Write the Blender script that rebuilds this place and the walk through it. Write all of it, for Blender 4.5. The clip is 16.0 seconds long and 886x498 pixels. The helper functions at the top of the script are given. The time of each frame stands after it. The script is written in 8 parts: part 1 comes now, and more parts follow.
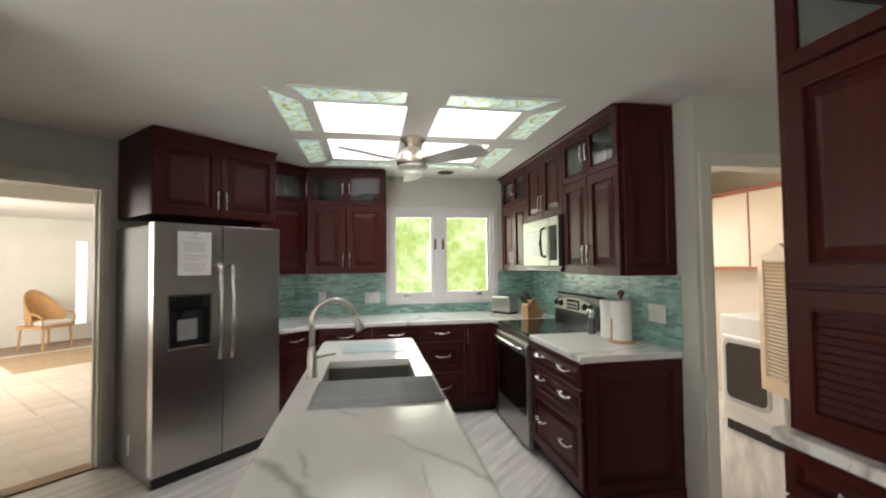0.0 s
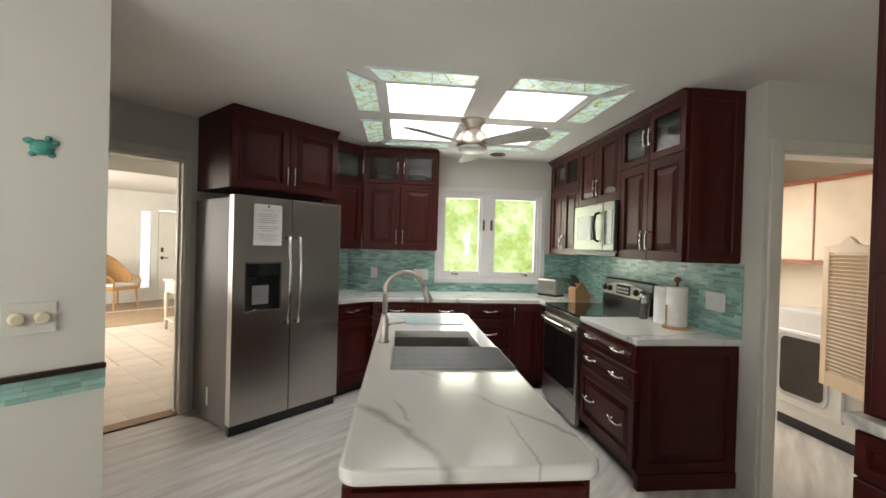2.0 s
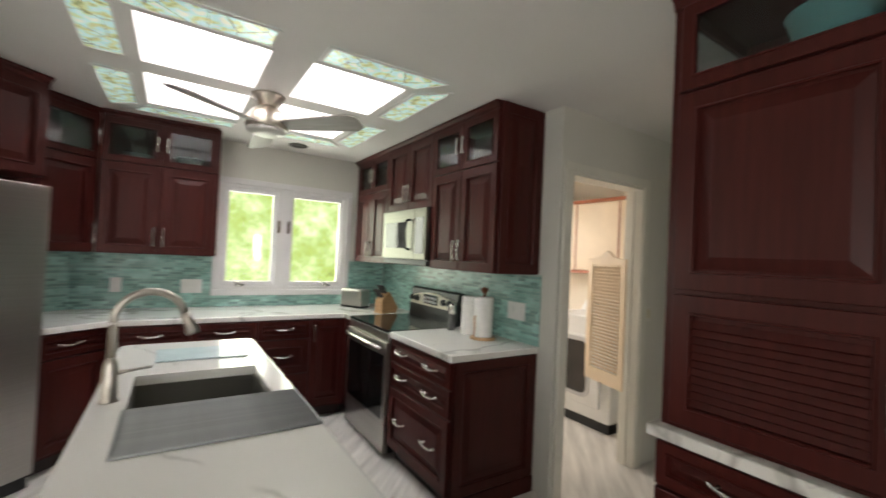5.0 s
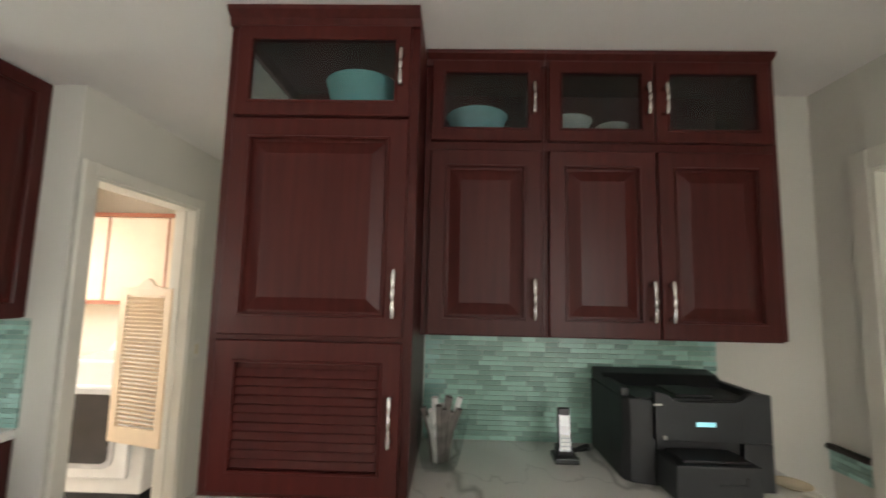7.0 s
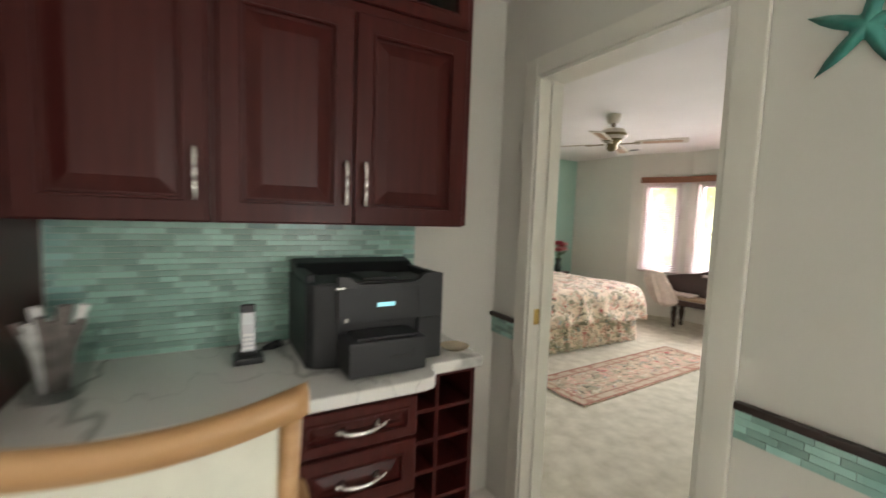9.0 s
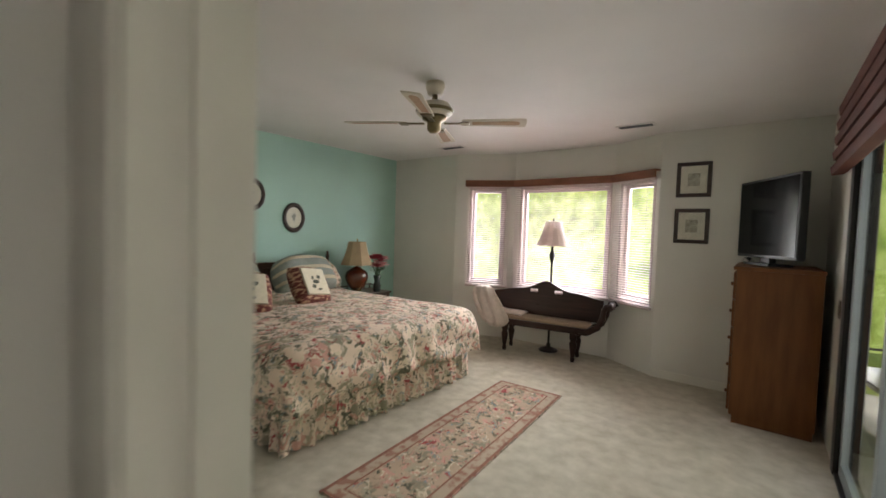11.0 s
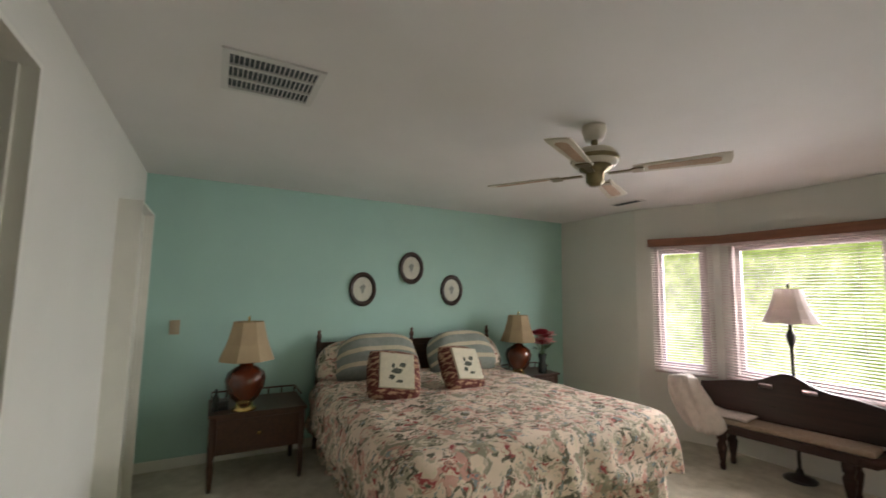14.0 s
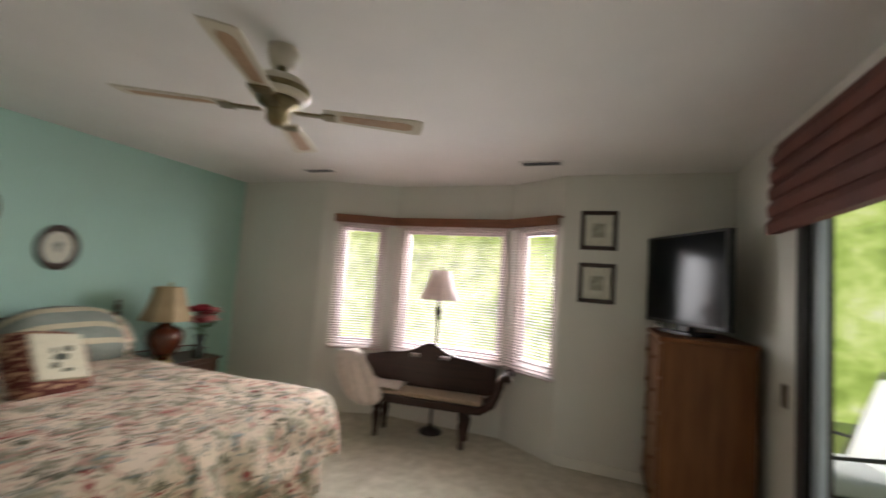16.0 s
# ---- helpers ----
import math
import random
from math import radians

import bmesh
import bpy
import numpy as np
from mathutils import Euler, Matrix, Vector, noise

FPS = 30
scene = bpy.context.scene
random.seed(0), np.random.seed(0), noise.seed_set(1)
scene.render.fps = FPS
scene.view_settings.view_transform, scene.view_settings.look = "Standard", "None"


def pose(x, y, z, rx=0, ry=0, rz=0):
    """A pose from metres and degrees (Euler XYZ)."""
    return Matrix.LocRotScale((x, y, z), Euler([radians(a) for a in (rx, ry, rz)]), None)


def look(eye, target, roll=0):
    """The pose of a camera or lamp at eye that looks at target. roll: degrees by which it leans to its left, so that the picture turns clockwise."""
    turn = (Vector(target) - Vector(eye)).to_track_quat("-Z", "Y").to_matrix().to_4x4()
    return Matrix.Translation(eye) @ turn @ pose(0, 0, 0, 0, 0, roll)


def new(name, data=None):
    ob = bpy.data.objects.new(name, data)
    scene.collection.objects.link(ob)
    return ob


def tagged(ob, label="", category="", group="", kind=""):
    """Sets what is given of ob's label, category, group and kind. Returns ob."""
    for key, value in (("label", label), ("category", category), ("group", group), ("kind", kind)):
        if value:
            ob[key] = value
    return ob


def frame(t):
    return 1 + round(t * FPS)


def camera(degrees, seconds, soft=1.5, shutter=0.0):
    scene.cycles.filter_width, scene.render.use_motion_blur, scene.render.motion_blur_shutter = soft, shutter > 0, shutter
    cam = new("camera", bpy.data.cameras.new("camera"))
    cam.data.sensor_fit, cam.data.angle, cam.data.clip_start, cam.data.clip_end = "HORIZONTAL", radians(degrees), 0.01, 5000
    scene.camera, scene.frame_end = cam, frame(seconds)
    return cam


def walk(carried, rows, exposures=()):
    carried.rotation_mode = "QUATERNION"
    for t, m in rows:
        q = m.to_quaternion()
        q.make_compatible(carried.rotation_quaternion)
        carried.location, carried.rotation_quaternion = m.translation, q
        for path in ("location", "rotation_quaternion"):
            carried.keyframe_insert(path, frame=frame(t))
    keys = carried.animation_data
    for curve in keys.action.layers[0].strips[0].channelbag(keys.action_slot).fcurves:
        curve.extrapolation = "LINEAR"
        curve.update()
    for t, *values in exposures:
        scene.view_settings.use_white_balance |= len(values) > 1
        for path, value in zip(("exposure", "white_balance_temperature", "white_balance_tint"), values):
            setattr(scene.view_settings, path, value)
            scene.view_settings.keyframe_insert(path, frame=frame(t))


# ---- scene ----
cam = camera(93.6, 16.0, soft=1.6, shutter=0.6)
PATH = [
    (0, (0.534, 0.861, 1.468), (0.877, 2.83, 1.535), -0.7),
    (0.5, (0.397, 0.81, 1.421), (0.659, 2.792, 1.37), 0.1),
    (1, (0.348, 0.785, 1.4), (0.556, 2.772, 1.327), 1.2),
    (1.5, (0.335, 0.788, 1.437), (0.525, 2.779, 1.405), 1.6),
    (2, (0.329, 0.781, 1.442), (0.524, 2.771, 1.422), 1.6),
    (2.5, (0.336, 0.795, 1.441), (0.578, 2.78, 1.426), 1.6),
    (3, (0.339, 0.844, 1.435), (0.64, 2.821, 1.438), 1.7),
    (5.5, (0.471, 1.245, 1.47), (1.866, 2.677, 1.542), 2.5),
    (6, (0.582, 1.221, 1.484), (2.295, 2.248, 1.598), 1.7),
    (6.5, (0.548, 1.308, 1.509), (2.495, 1.745, 1.652), 1.3),
    (7, (0.61, 1.284, 1.529), (2.599, 1.336, 1.734), 1.3),
    (7.5, (0.545, 1.231, 1.563), (2.536, 1.1, 1.707), 1.7),
    (8, (0.531, 1.173, 1.438), (2.51, 0.882, 1.401), 1.6),
    (8.5, (0.542, 1.076, 1.387), (2.441, 0.47, 1.223), 1.7),
    (9, (0.761, 0.963, 1.42), (2.498, -0.016, 1.256), 2.0),
    (9.5, (1.011, 0.773, 1.402), (2.557, -0.486, 1.252), 2.2),
    (10, (1.281, 0.491, 1.397), (2.559, -1.038, 1.223), 3.1),
    (12.5, (1.887, -0.702, 1.408), (3.102, -2.291, 1.418), 2.2),
    (13, (1.923, -0.707, 1.458), (3.351, -2.1, 1.604), 2.2),
    (13.5, (1.944, -0.644, 1.484), (3.584, -1.77, 1.691), 1.5),
    (14, (1.943, -0.602, 1.489), (3.69, -1.555, 1.69), 0.9),
    (14.5, (1.941, -0.576, 1.455), (3.746, -1.427, 1.589), 1.1),
    (15, (1.929, -0.626, 1.432), (3.604, -1.716, 1.517), 2.7),
    (15.5, (2.045, -0.807, 1.45), (3.324, -2.341, 1.554), 3.8),
    (16, (2.188, -1.047, 1.465), (2.9, -2.911, 1.611), 4.1),
]
walk(cam, [(t, look(eye, target, roll)) for t, eye, target, roll in PATH],
     [(0.0, 0.0), (3.0, -0.05), (5.5, 0.0), (6.5, 0.25), (7.0, 0.7), (7.4, 0.95), (8.2, 0.75), (9.0, 0.72), (9.6, 0.6), (10.0, 0.42), (12.5, -0.12), (14.0, -0.1), (16.0, -0.1)])

# ---- world and light ----
H = 2.44
world = bpy.data.worlds.new("world")
scene.world = world
world.use_nodes = True
_nt = world.node_tree
_sky = _nt.nodes.new("ShaderNodeTexSky")
_sky.sky_type, _sky.sun_disc = "NISHITA", False
_sky.sun_elevation, _sky.sun_rotation = radians(60), radians(90)
_nt.links.new(_sky.outputs[0], _nt.nodes["Background"].inputs[0])
_nt.nodes["Background"].inputs[1].default_value = 0.1


def sun_lamp():
    l = bpy.data.lights.new("sun", "SUN")
    l.energy, l.angle, l.color = 2.5, radians(0.6), (1, 0.95, 0.87)
    o = new("sun", l)
    o.matrix_world = look((0, 0, 30), (-17, 0, 0))
    return o


sun_lamp()


def area_lamp(name, x, y, z, target, w, h, power, color=(1, 1, 1)):
    l = bpy.data.lights.new(name, "AREA")
    l.shape, l.size, l.size_y, l.energy, l.color = "RECTANGLE", w, h, power, color
    o = new(name, l)
    o.matrix_world = look((x, y, z), target)
    return o


area_lamp("window_daylight_kitchen", 1.34, 5.64, 1.57, (1.34, 0, 0.9), 1.1, 0.85, 17, (0.97, 1.0, 0.84))
# Added fill lamp behind the camera; its dining window is never in view.
area_lamp("window_daylight_dining", -1.8, -0.36, 1.5, (-0.6, 5, 2.3), 2.1, 1.15, 56, (1, 0.97, 0.96))
area_lamp("window_daylight_bay", 3.65, -6.20, 1.9, (3.65, -2.0, 0.7), 2.2, 1.8, 365, (1, 0.98, 1.0))
area_lamp("window_daylight_bay_side", 5.00, -5.62, 1.75, (4.2, -3.9, 1.2), 0.8, 1.3, 100, (0.98, 0.97, 1.0))
area_lamp("window_daylight_bay_side", 2.36, -5.62, 1.75, (3.2, -3.9, 1.2), 0.8, 1.3, 100, (0.98, 0.97, 1.0))
area_lamp("slider_daylight", 1.05, -2.6, 1.05, (5, -2.6, 0.8), 1.6, 1.9, 7, (1, 0.97, 0.95))
# Added lamps inside the entry and laundry, where no window is built.
area_lamp("entry_daylight_fill", -5.35, 6.25, 1.5, (-1.6, 9.6, 1.0), 2.4, 1.7, 150, (1, 0.93, 0.84))
area_lamp("laundry_fill", 3.1, 5.0, 1.7, (3.4, 3.5, 0.3), 0.9, 0.8, 25, (1, 0.94, 0.88))

# ---- materials ----
MATS = {}


def mat(name, color, rough=0.5, metal=0.0, vary=0.12, scale=6.0, bump=0.0, bump_scale=80.0, color2=None, stretch=(1, 1, 1),
        emit=0.0, spec=0.5, trans=0.0, coat=0.0, per_object=0.0, per_island=0.0, detail=6.0, rot=0.0, contrast=(0.3, 0.7)):
    """Principled material: two-scale noise between two colours, fine relief."""
    if name in MATS:
        return MATS[name]
    m = bpy.data.materials.new(name)
    m.use_nodes = True
    nt = m.node_tree
    b = nt.nodes["Principled BSDF"]
    N = nt.nodes.new
    L = nt.links.new
    b.inputs["Roughness"].default_value = rough
    b.inputs["Metallic"].default_value = metal
    b.inputs["Specular IOR Level"].default_value = spec
    b.inputs["Transmission Weight"].default_value = trans
    b.inputs["Coat Weight"].default_value = coat
    b.inputs["Coat Roughness"].default_value = 0.15
    c1 = (*color, 1)
    c2 = (*(color2 or [min(1, c * (1 + vary * 2)) for c in color]), 1)
    c1 = (*[c * (1 - vary) for c in color], 1) if color2 is None else c1
    tc = N("ShaderNodeTexCoord")
    turn = N("ShaderNodeMapping")
    turn.inputs["Rotation"].default_value = (0, 0, radians(rot))
    L(tc.outputs["Object"], turn.inputs[0])
    mp = N("ShaderNodeMapping")
    mp.inputs["Scale"].default_value = stretch
    L(turn.outputs[0], mp.inputs[0])
    n1 = N("ShaderNodeTexNoise")
    n1.inputs["Scale"].default_value, n1.inputs["Detail"].default_value = scale, detail
    L(mp.outputs[0], n1.inputs["Vector"])
    mr = N("ShaderNodeMapRange")
    mr.inputs["From Min"].default_value, mr.inputs["From Max"].default_value = contrast
    L(n1.outputs[0], mr.inputs[0])
    mx = N("ShaderNodeMix")
    mx.data_type = "RGBA"
    mx.inputs["A"].default_value, mx.inputs["B"].default_value = c1, c2
    L(mr.outputs[0], mx.inputs["Factor"])
    out = mx.outputs["Result"]
    if per_object or per_island:
        if per_object:
            src = N("ShaderNodeObjectInfo").outputs["Random"]
        else:
            src = N("ShaderNodeNewGeometry").outputs["Random Per Island"]
        amp = per_object or per_island
        r2 = N("ShaderNodeMapRange")
        r2.inputs["To Min"].default_value, r2.inputs["To Max"].default_value = 1 - amp, 1 + amp
        L(src, r2.inputs[0])
        hs = N("ShaderNodeHueSaturation")
        L(out, hs.inputs["Color"])
        L(r2.outputs[0], hs.inputs["Value"])
        out = hs.outputs[0]
    L(out, b.inputs["Base Color"])
    if bump:
        n2 = N("ShaderNodeTexNoise")
        n2.inputs["Scale"].default_value, n2.inputs["Detail"].default_value = bump_scale, 4
        L(mp.outputs[0], n2.inputs["Vector"])
        bp = N("ShaderNodeBump")
        bp.inputs["Strength"].default_value, bp.inputs["Distance"].default_value = bump, 0.004
        L(n2.outputs[0], bp.inputs["Height"])
        L(bp.outputs[0], b.inputs["Normal"])
        rr = N("ShaderNodeMapRange")
        rr.inputs["To Min"].default_value, rr.inputs["To Max"].default_value = max(0, rough - 0.06), min(1, rough + 0.06)
        L(n1.outputs[0], rr.inputs[0])
        L(rr.outputs[0], b.inputs["Roughness"])
    if emit:
        L(out, b.inputs["Emission Color"])
        b.inputs["Emission Strength"].default_value = emit
    MATS[name] = m
    return m


WALL = mat("wall_paint", (0.66, 0.645, 0.59), 0.7, vary=0.02, scale=2, bump=0.06, bump_scale=180)
CEIL = mat("ceiling_paint", (0.76, 0.74, 0.72), 0.8, vary=0.02, scale=2, bump=0.08, bump_scale=140)
TEAL = mat("teal_wall_paint", (0.40, 0.60, 0.53), 0.7, vary=0.02, scale=2, bump=0.06, bump_scale=180)
CREAM = mat("cream_wall_paint", (0.80, 0.72, 0.60), 0.7, vary=0.02, scale=2, bump=0.06, bump_scale=180)
TRIM = mat("trim_paint", (0.72, 0.70, 0.63), 0.45, vary=0.03, scale=5, bump=0.03)
WINTRIM = mat("window_trim_paint", (0.74, 0.72, 0.72), 0.4, vary=0.03, scale=5)
CHERRY = mat("cherry_wood", (0.045, 0.0070, 0.0058), 0.4, scale=3.0, stretch=(14, 14, 1), color2=(0.066, 0.0112, 0.0090), bump=0.04, bump_scale=40, coat=0.03, spec=0.2, per_object=0.1)
CHERRY_IN = mat("cabinet_inside", (0.10, 0.05, 0.04), 0.5, vary=0.15, scale=3, stretch=(10, 10, 1))
CHROME = mat("brushed_nickel", (0.62, 0.60, 0.57), 0.25, 1.0, vary=0.05, scale=30, bump=0.02)
STEEL = mat("stainless_steel", (0.43, 0.41, 0.385), 0.3, 1.0, scale=2.0, stretch=(0.6, 0.6, 40), color2=(0.475, 0.455, 0.43))
GREYSIDE = mat("grey_enamel", (0.12, 0.11, 0.10), 0.45, vary=0.06, scale=20, bump=0.08, bump_scale=300)
BLACK = mat("black_plastic", (0.012, 0.012, 0.013), 0.4, vary=0.1, scale=20, bump=0.03, bump_scale=300)
BLACKGLASS = mat("black_glass", (0.008, 0.008, 0.009), 0.06, vary=0.02)
WHITEMETAL = mat("white_enamel", (0.80, 0.80, 0.78), 0.3, vary=0.02, scale=10)
PAPER = mat("paper", (0.80, 0.79, 0.76), 0.8, vary=0.03, scale=20, bump=0.05)


def quartz():
    m = mat("white_quartz", (0.74, 0.73, 0.69), 0.16, scale=1.2, color2=(0.80, 0.79, 0.75), coat=0.2)
    nt = m.node_tree
    N, L = nt.nodes.new, nt.links.new
    b = nt.nodes["Principled BSDF"]
    tc = N("ShaderNodeTexCoord")
    base = b.inputs["Base Color"].links[0].from_socket
    for sc, wid, col, seed in ((0.8, 0.014, (0.33, 0.32, 0.30, 1), 0.0), (1.9, 0.006, (0.54, 0.53, 0.51, 1), 7.0)):
        mp = N("ShaderNodeMapping")
        mp.inputs["Location"].default_value = (seed + 1.7, seed, 0)
        mp.inputs["Rotation"].default_value = (0, 0, 0.7)
        mp.inputs["Scale"].default_value = (1.0, 1.9, 1.0)
        L(tc.outputs["Object"], mp.inputs[0])
        n = N("ShaderNodeTexNoise")
        n.inputs["Scale"].default_value, n.inputs["Detail"].default_value = sc, 5
        n.inputs["Roughness"].default_value = 0.45
        L(mp.outputs[0], n.inputs["Vector"])
        sb = N("ShaderNodeMath")
        sb.operation = "SUBTRACT"
        sb.inputs[1].default_value = 0.5
        ab = N("ShaderNodeMath")
        ab.operation = "ABSOLUTE"
        r = N("ShaderNodeMapRange")
        r.inputs["From Min"].default_value, r.inputs["From Max"].default_value = 0.0, wid
        r.inputs["To Min"].default_value, r.inputs["To Max"].default_value = 0.75, 0.0
        L(n.outputs[0], sb.inputs[0])
        L(sb.outputs[0], ab.inputs[0])
        L(ab.outputs[0], r.inputs[0])
        mx = N("ShaderNodeMix")
        mx.data_type = "RGBA"
        mx.inputs["B"].default_value = col
        L(base, mx.inputs["A"])
        L(r.outputs[0], mx.inputs["Factor"])
        base = mx.outputs["Result"]
    L(base, b.inputs["Base Color"])
    return m


QUARTZ = quartz()


def island_quartz():
    """White quartz with four broad grey veins that run across the island's near half."""
    m = mat("white_quartz_island", (0.74, 0.73, 0.69), 0.14, scale=1.2, color2=(0.80, 0.79, 0.75), coat=0.25)
    nt = m.node_tree
    N, L = nt.nodes.new, nt.links.new
    b = nt.nodes["Principled BSDF"]
    base = b.inputs["Base Color"].links[0].from_socket
    tc = N("ShaderNodeTexCoord")
    wob = N("ShaderNodeTexNoise")
    wob.inputs["Scale"].default_value, wob.inputs["Detail"].default_value = 5.0, 5
    L(tc.outputs["Object"], wob.inputs["Vector"])
    xyz = N("ShaderNodeSeparateXYZ")
    L(tc.outputs["Object"], xyz.inputs[0])

    def sums(op, a, c):
        n = N("ShaderNodeMath")
        n.operation = op
        for i, v in enumerate((a, c)):
            if isinstance(v, (int, float)):
                n.inputs[i].default_value = v
            else:
                L(v, n.inputs[i])
        return n.outputs[0]

    def ramp(v, a, c, lo, hi):
        n = N("ShaderNodeMapRange")
        n.inputs["From Min"].default_value, n.inputs["From Max"].default_value = a, c
        n.inputs["To Min"].default_value, n.inputs["To Max"].default_value = lo, hi
        L(v, n.inputs[0])
        return n.outputs[0]
    side = sums("MULTIPLY", sums("SUBTRACT", wob.outputs[0], 0.5), 0.14)
    for x, slope, far, near, wide, depth in ((0.19, 0.67, 2.16, 1.70, 0.030, 0.8), (0.30, 0.25, 2.19, 2.02, 0.012, 0.6), (0.60, 0.74, 2.24, 1.70, 0.016, 0.7), (0.69, -0.10, 2.05, 1.70, 0.006, 0.55), (0.42, 0.5, 2.54, 2.42, 0.010, 0.5), (0.28, 0.30, 3.95, 3.45, 0.010, 0.5)):
        line = sums("ADD", sums("MULTIPLY", sums("SUBTRACT", far, xyz.outputs[1]), slope), x)
        gap = sums("ABSOLUTE", sums("SUBTRACT", sums("ADD", xyz.outputs[0], side), line), 0.0)
        mask = sums("MULTIPLY", ramp(gap, 0.0, wide, depth, 0.0), sums("MULTIPLY", ramp(xyz.outputs[1], far - 0.05, far + 0.02, 1, 0), ramp(xyz.outputs[1], near - 0.03, near + 0.01, 0, 1)))
        mx = N("ShaderNodeMix")
        mx.data_type = "RGBA"
        mx.inputs["B"].default_value = (0.34, 0.33, 0.31, 1)
        L(base, mx.inputs["A"])
        L(mask, mx.inputs["Factor"])
        base = mx.outputs["Result"]
    L(base, b.inputs["Base Color"])
    return m


QUARTZ_ISLAND = island_quartz()
VINYL = mat("grey_vinyl_floor", (0.54, 0.515, 0.475), 0.34, scale=2.4, stretch=(0.8, 6.5, 1), color2=(0.86, 0.83, 0.78), bump=0.03, bump_scale=30, rot=-45)
CARPET = mat("beige_carpet", (0.46, 0.42, 0.33), 0.95, scale=9, color2=(0.62, 0.575, 0.475), bump=0.9, bump_scale=160, spec=0.1)
TILECLAY = mat("cream_floor_tile", (0.62, 0.52, 0.42), 0.35, scale=4, color2=(0.74, 0.66, 0.56), bump=0.05, per_object=0.08)
GROUT = mat("grout", (0.33, 0.25, 0.19), 0.9, vary=0.1, scale=20, bump=0.2)
MOSAIC = mat("teal_mosaic_tile", (0.22, 0.41, 0.34), 0.3, scale=7, color2=(0.40, 0.60, 0.51), per_object=0.34, coat=0.1)
MOSAIC_I = mat("teal_mosaic_tile_small", (0.20, 0.39, 0.35), 0.28, scale=7, color2=(0.38, 0.58, 0.52), per_island=0.36, coat=0.15)
MOSGROUT = mat("mosaic_grout", (0.42, 0.50, 0.46), 0.8, vary=0.08, scale=20)


def glass_mat(name, tint=(1, 1, 1), rough=0.02):
    m = bpy.data.materials.new(name)
    m.use_nodes = True
    nt = m.node_tree
    nt.nodes.clear()
    N, L = nt.nodes.new, nt.links.new
    o = N("ShaderNodeOutputMaterial")
    t = N("ShaderNodeBsdfTransparent")
    t.inputs[0].default_value = (*tint, 1)
    g = N("ShaderNodeBsdfGlossy")
    g.inputs["Roughness"].default_value = rough
    lw = N("ShaderNodeLayerWeight")
    pw = N("ShaderNodeMath")
    pw.operation = "POWER"
    pw.inputs[1].default_value = 4.0
    L(lw.outputs["Facing"], pw.inputs[0])
    f = N("ShaderNodeMapRange")
    f.inputs["To Min"].default_value, f.inputs["To Max"].default_value = 0.035, 0.6
    L(pw.outputs[0], f.inputs[0])
    mx = N("ShaderNodeMixShader")
    L(f.outputs[0], mx.inputs[0])
    L(t.outputs[0], mx.inputs[1])
    L(g.outputs[0], mx.inputs[2])
    L(mx.outputs[0], o.inputs[0])
    return m


GLASS = glass_mat("window_glass")
CABGLASS = glass_mat("cabinet_glass", (0.80, 0.84, 0.84))


def glow(name, color, strength):
    m = bpy.data.materials.new(name)
    m.use_nodes = True
    nt = m.node_tree
    nt.nodes.clear()
    o = nt.nodes.new("ShaderNodeOutputMaterial")
    e = nt.nodes.new("ShaderNodeEmission")
    e.inputs[0].default_value = (*color, 1)
    e.inputs[1].default_value = strength
    nt.links.new(e.outputs[0], o.inputs[0])
    return m


SKYGLOW = glow("skylight_daylight", (1.0, 0.98, 1.0), 12.0)


def cloth(name, color, thin=0.5):
    """Thin cloth or vinyl that lets some daylight through."""
    m = mat(name, color, 0.7, vary=0.05, scale=9)
    nt = m.node_tree
    b = nt.nodes["Principled BSDF"]
    t = nt.nodes.new("ShaderNodeBsdfTranslucent")
    t.inputs[0].default_value = (*color, 1)
    x = nt.nodes.new("ShaderNodeMixShader")
    x.inputs[0].default_value = thin
    nt.links.new(b.outputs[0], x.inputs[1])
    nt.links.new(t.outputs[0], x.inputs[2])
    nt.links.new(x.outputs[0], next(n for n in nt.nodes if n.type == "OUTPUT_MATERIAL").inputs[0])
    return m


def foliage_backdrop(name, strength, size, pale):
    """Glowing woods out of focus: painted masses of light and shade, clumps of leaves, gaps of pale sky."""
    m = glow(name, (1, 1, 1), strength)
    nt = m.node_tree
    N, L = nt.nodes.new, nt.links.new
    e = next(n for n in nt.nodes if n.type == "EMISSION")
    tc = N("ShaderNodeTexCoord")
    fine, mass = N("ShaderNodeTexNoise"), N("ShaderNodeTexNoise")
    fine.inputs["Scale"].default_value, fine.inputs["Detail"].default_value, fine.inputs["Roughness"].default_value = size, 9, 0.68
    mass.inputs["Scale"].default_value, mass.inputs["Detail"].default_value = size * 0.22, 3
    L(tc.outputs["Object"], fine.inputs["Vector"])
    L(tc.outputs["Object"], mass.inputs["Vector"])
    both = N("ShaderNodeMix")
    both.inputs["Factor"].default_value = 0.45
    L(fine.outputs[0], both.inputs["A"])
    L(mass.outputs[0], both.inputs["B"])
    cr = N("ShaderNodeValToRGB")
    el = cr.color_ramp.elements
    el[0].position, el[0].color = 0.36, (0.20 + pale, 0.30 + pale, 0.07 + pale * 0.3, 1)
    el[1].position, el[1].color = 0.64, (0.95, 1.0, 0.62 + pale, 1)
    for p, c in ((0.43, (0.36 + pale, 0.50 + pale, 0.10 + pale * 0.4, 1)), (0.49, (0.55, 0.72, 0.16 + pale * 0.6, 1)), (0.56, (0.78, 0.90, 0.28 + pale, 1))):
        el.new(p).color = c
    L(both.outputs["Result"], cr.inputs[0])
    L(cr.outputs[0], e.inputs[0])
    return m


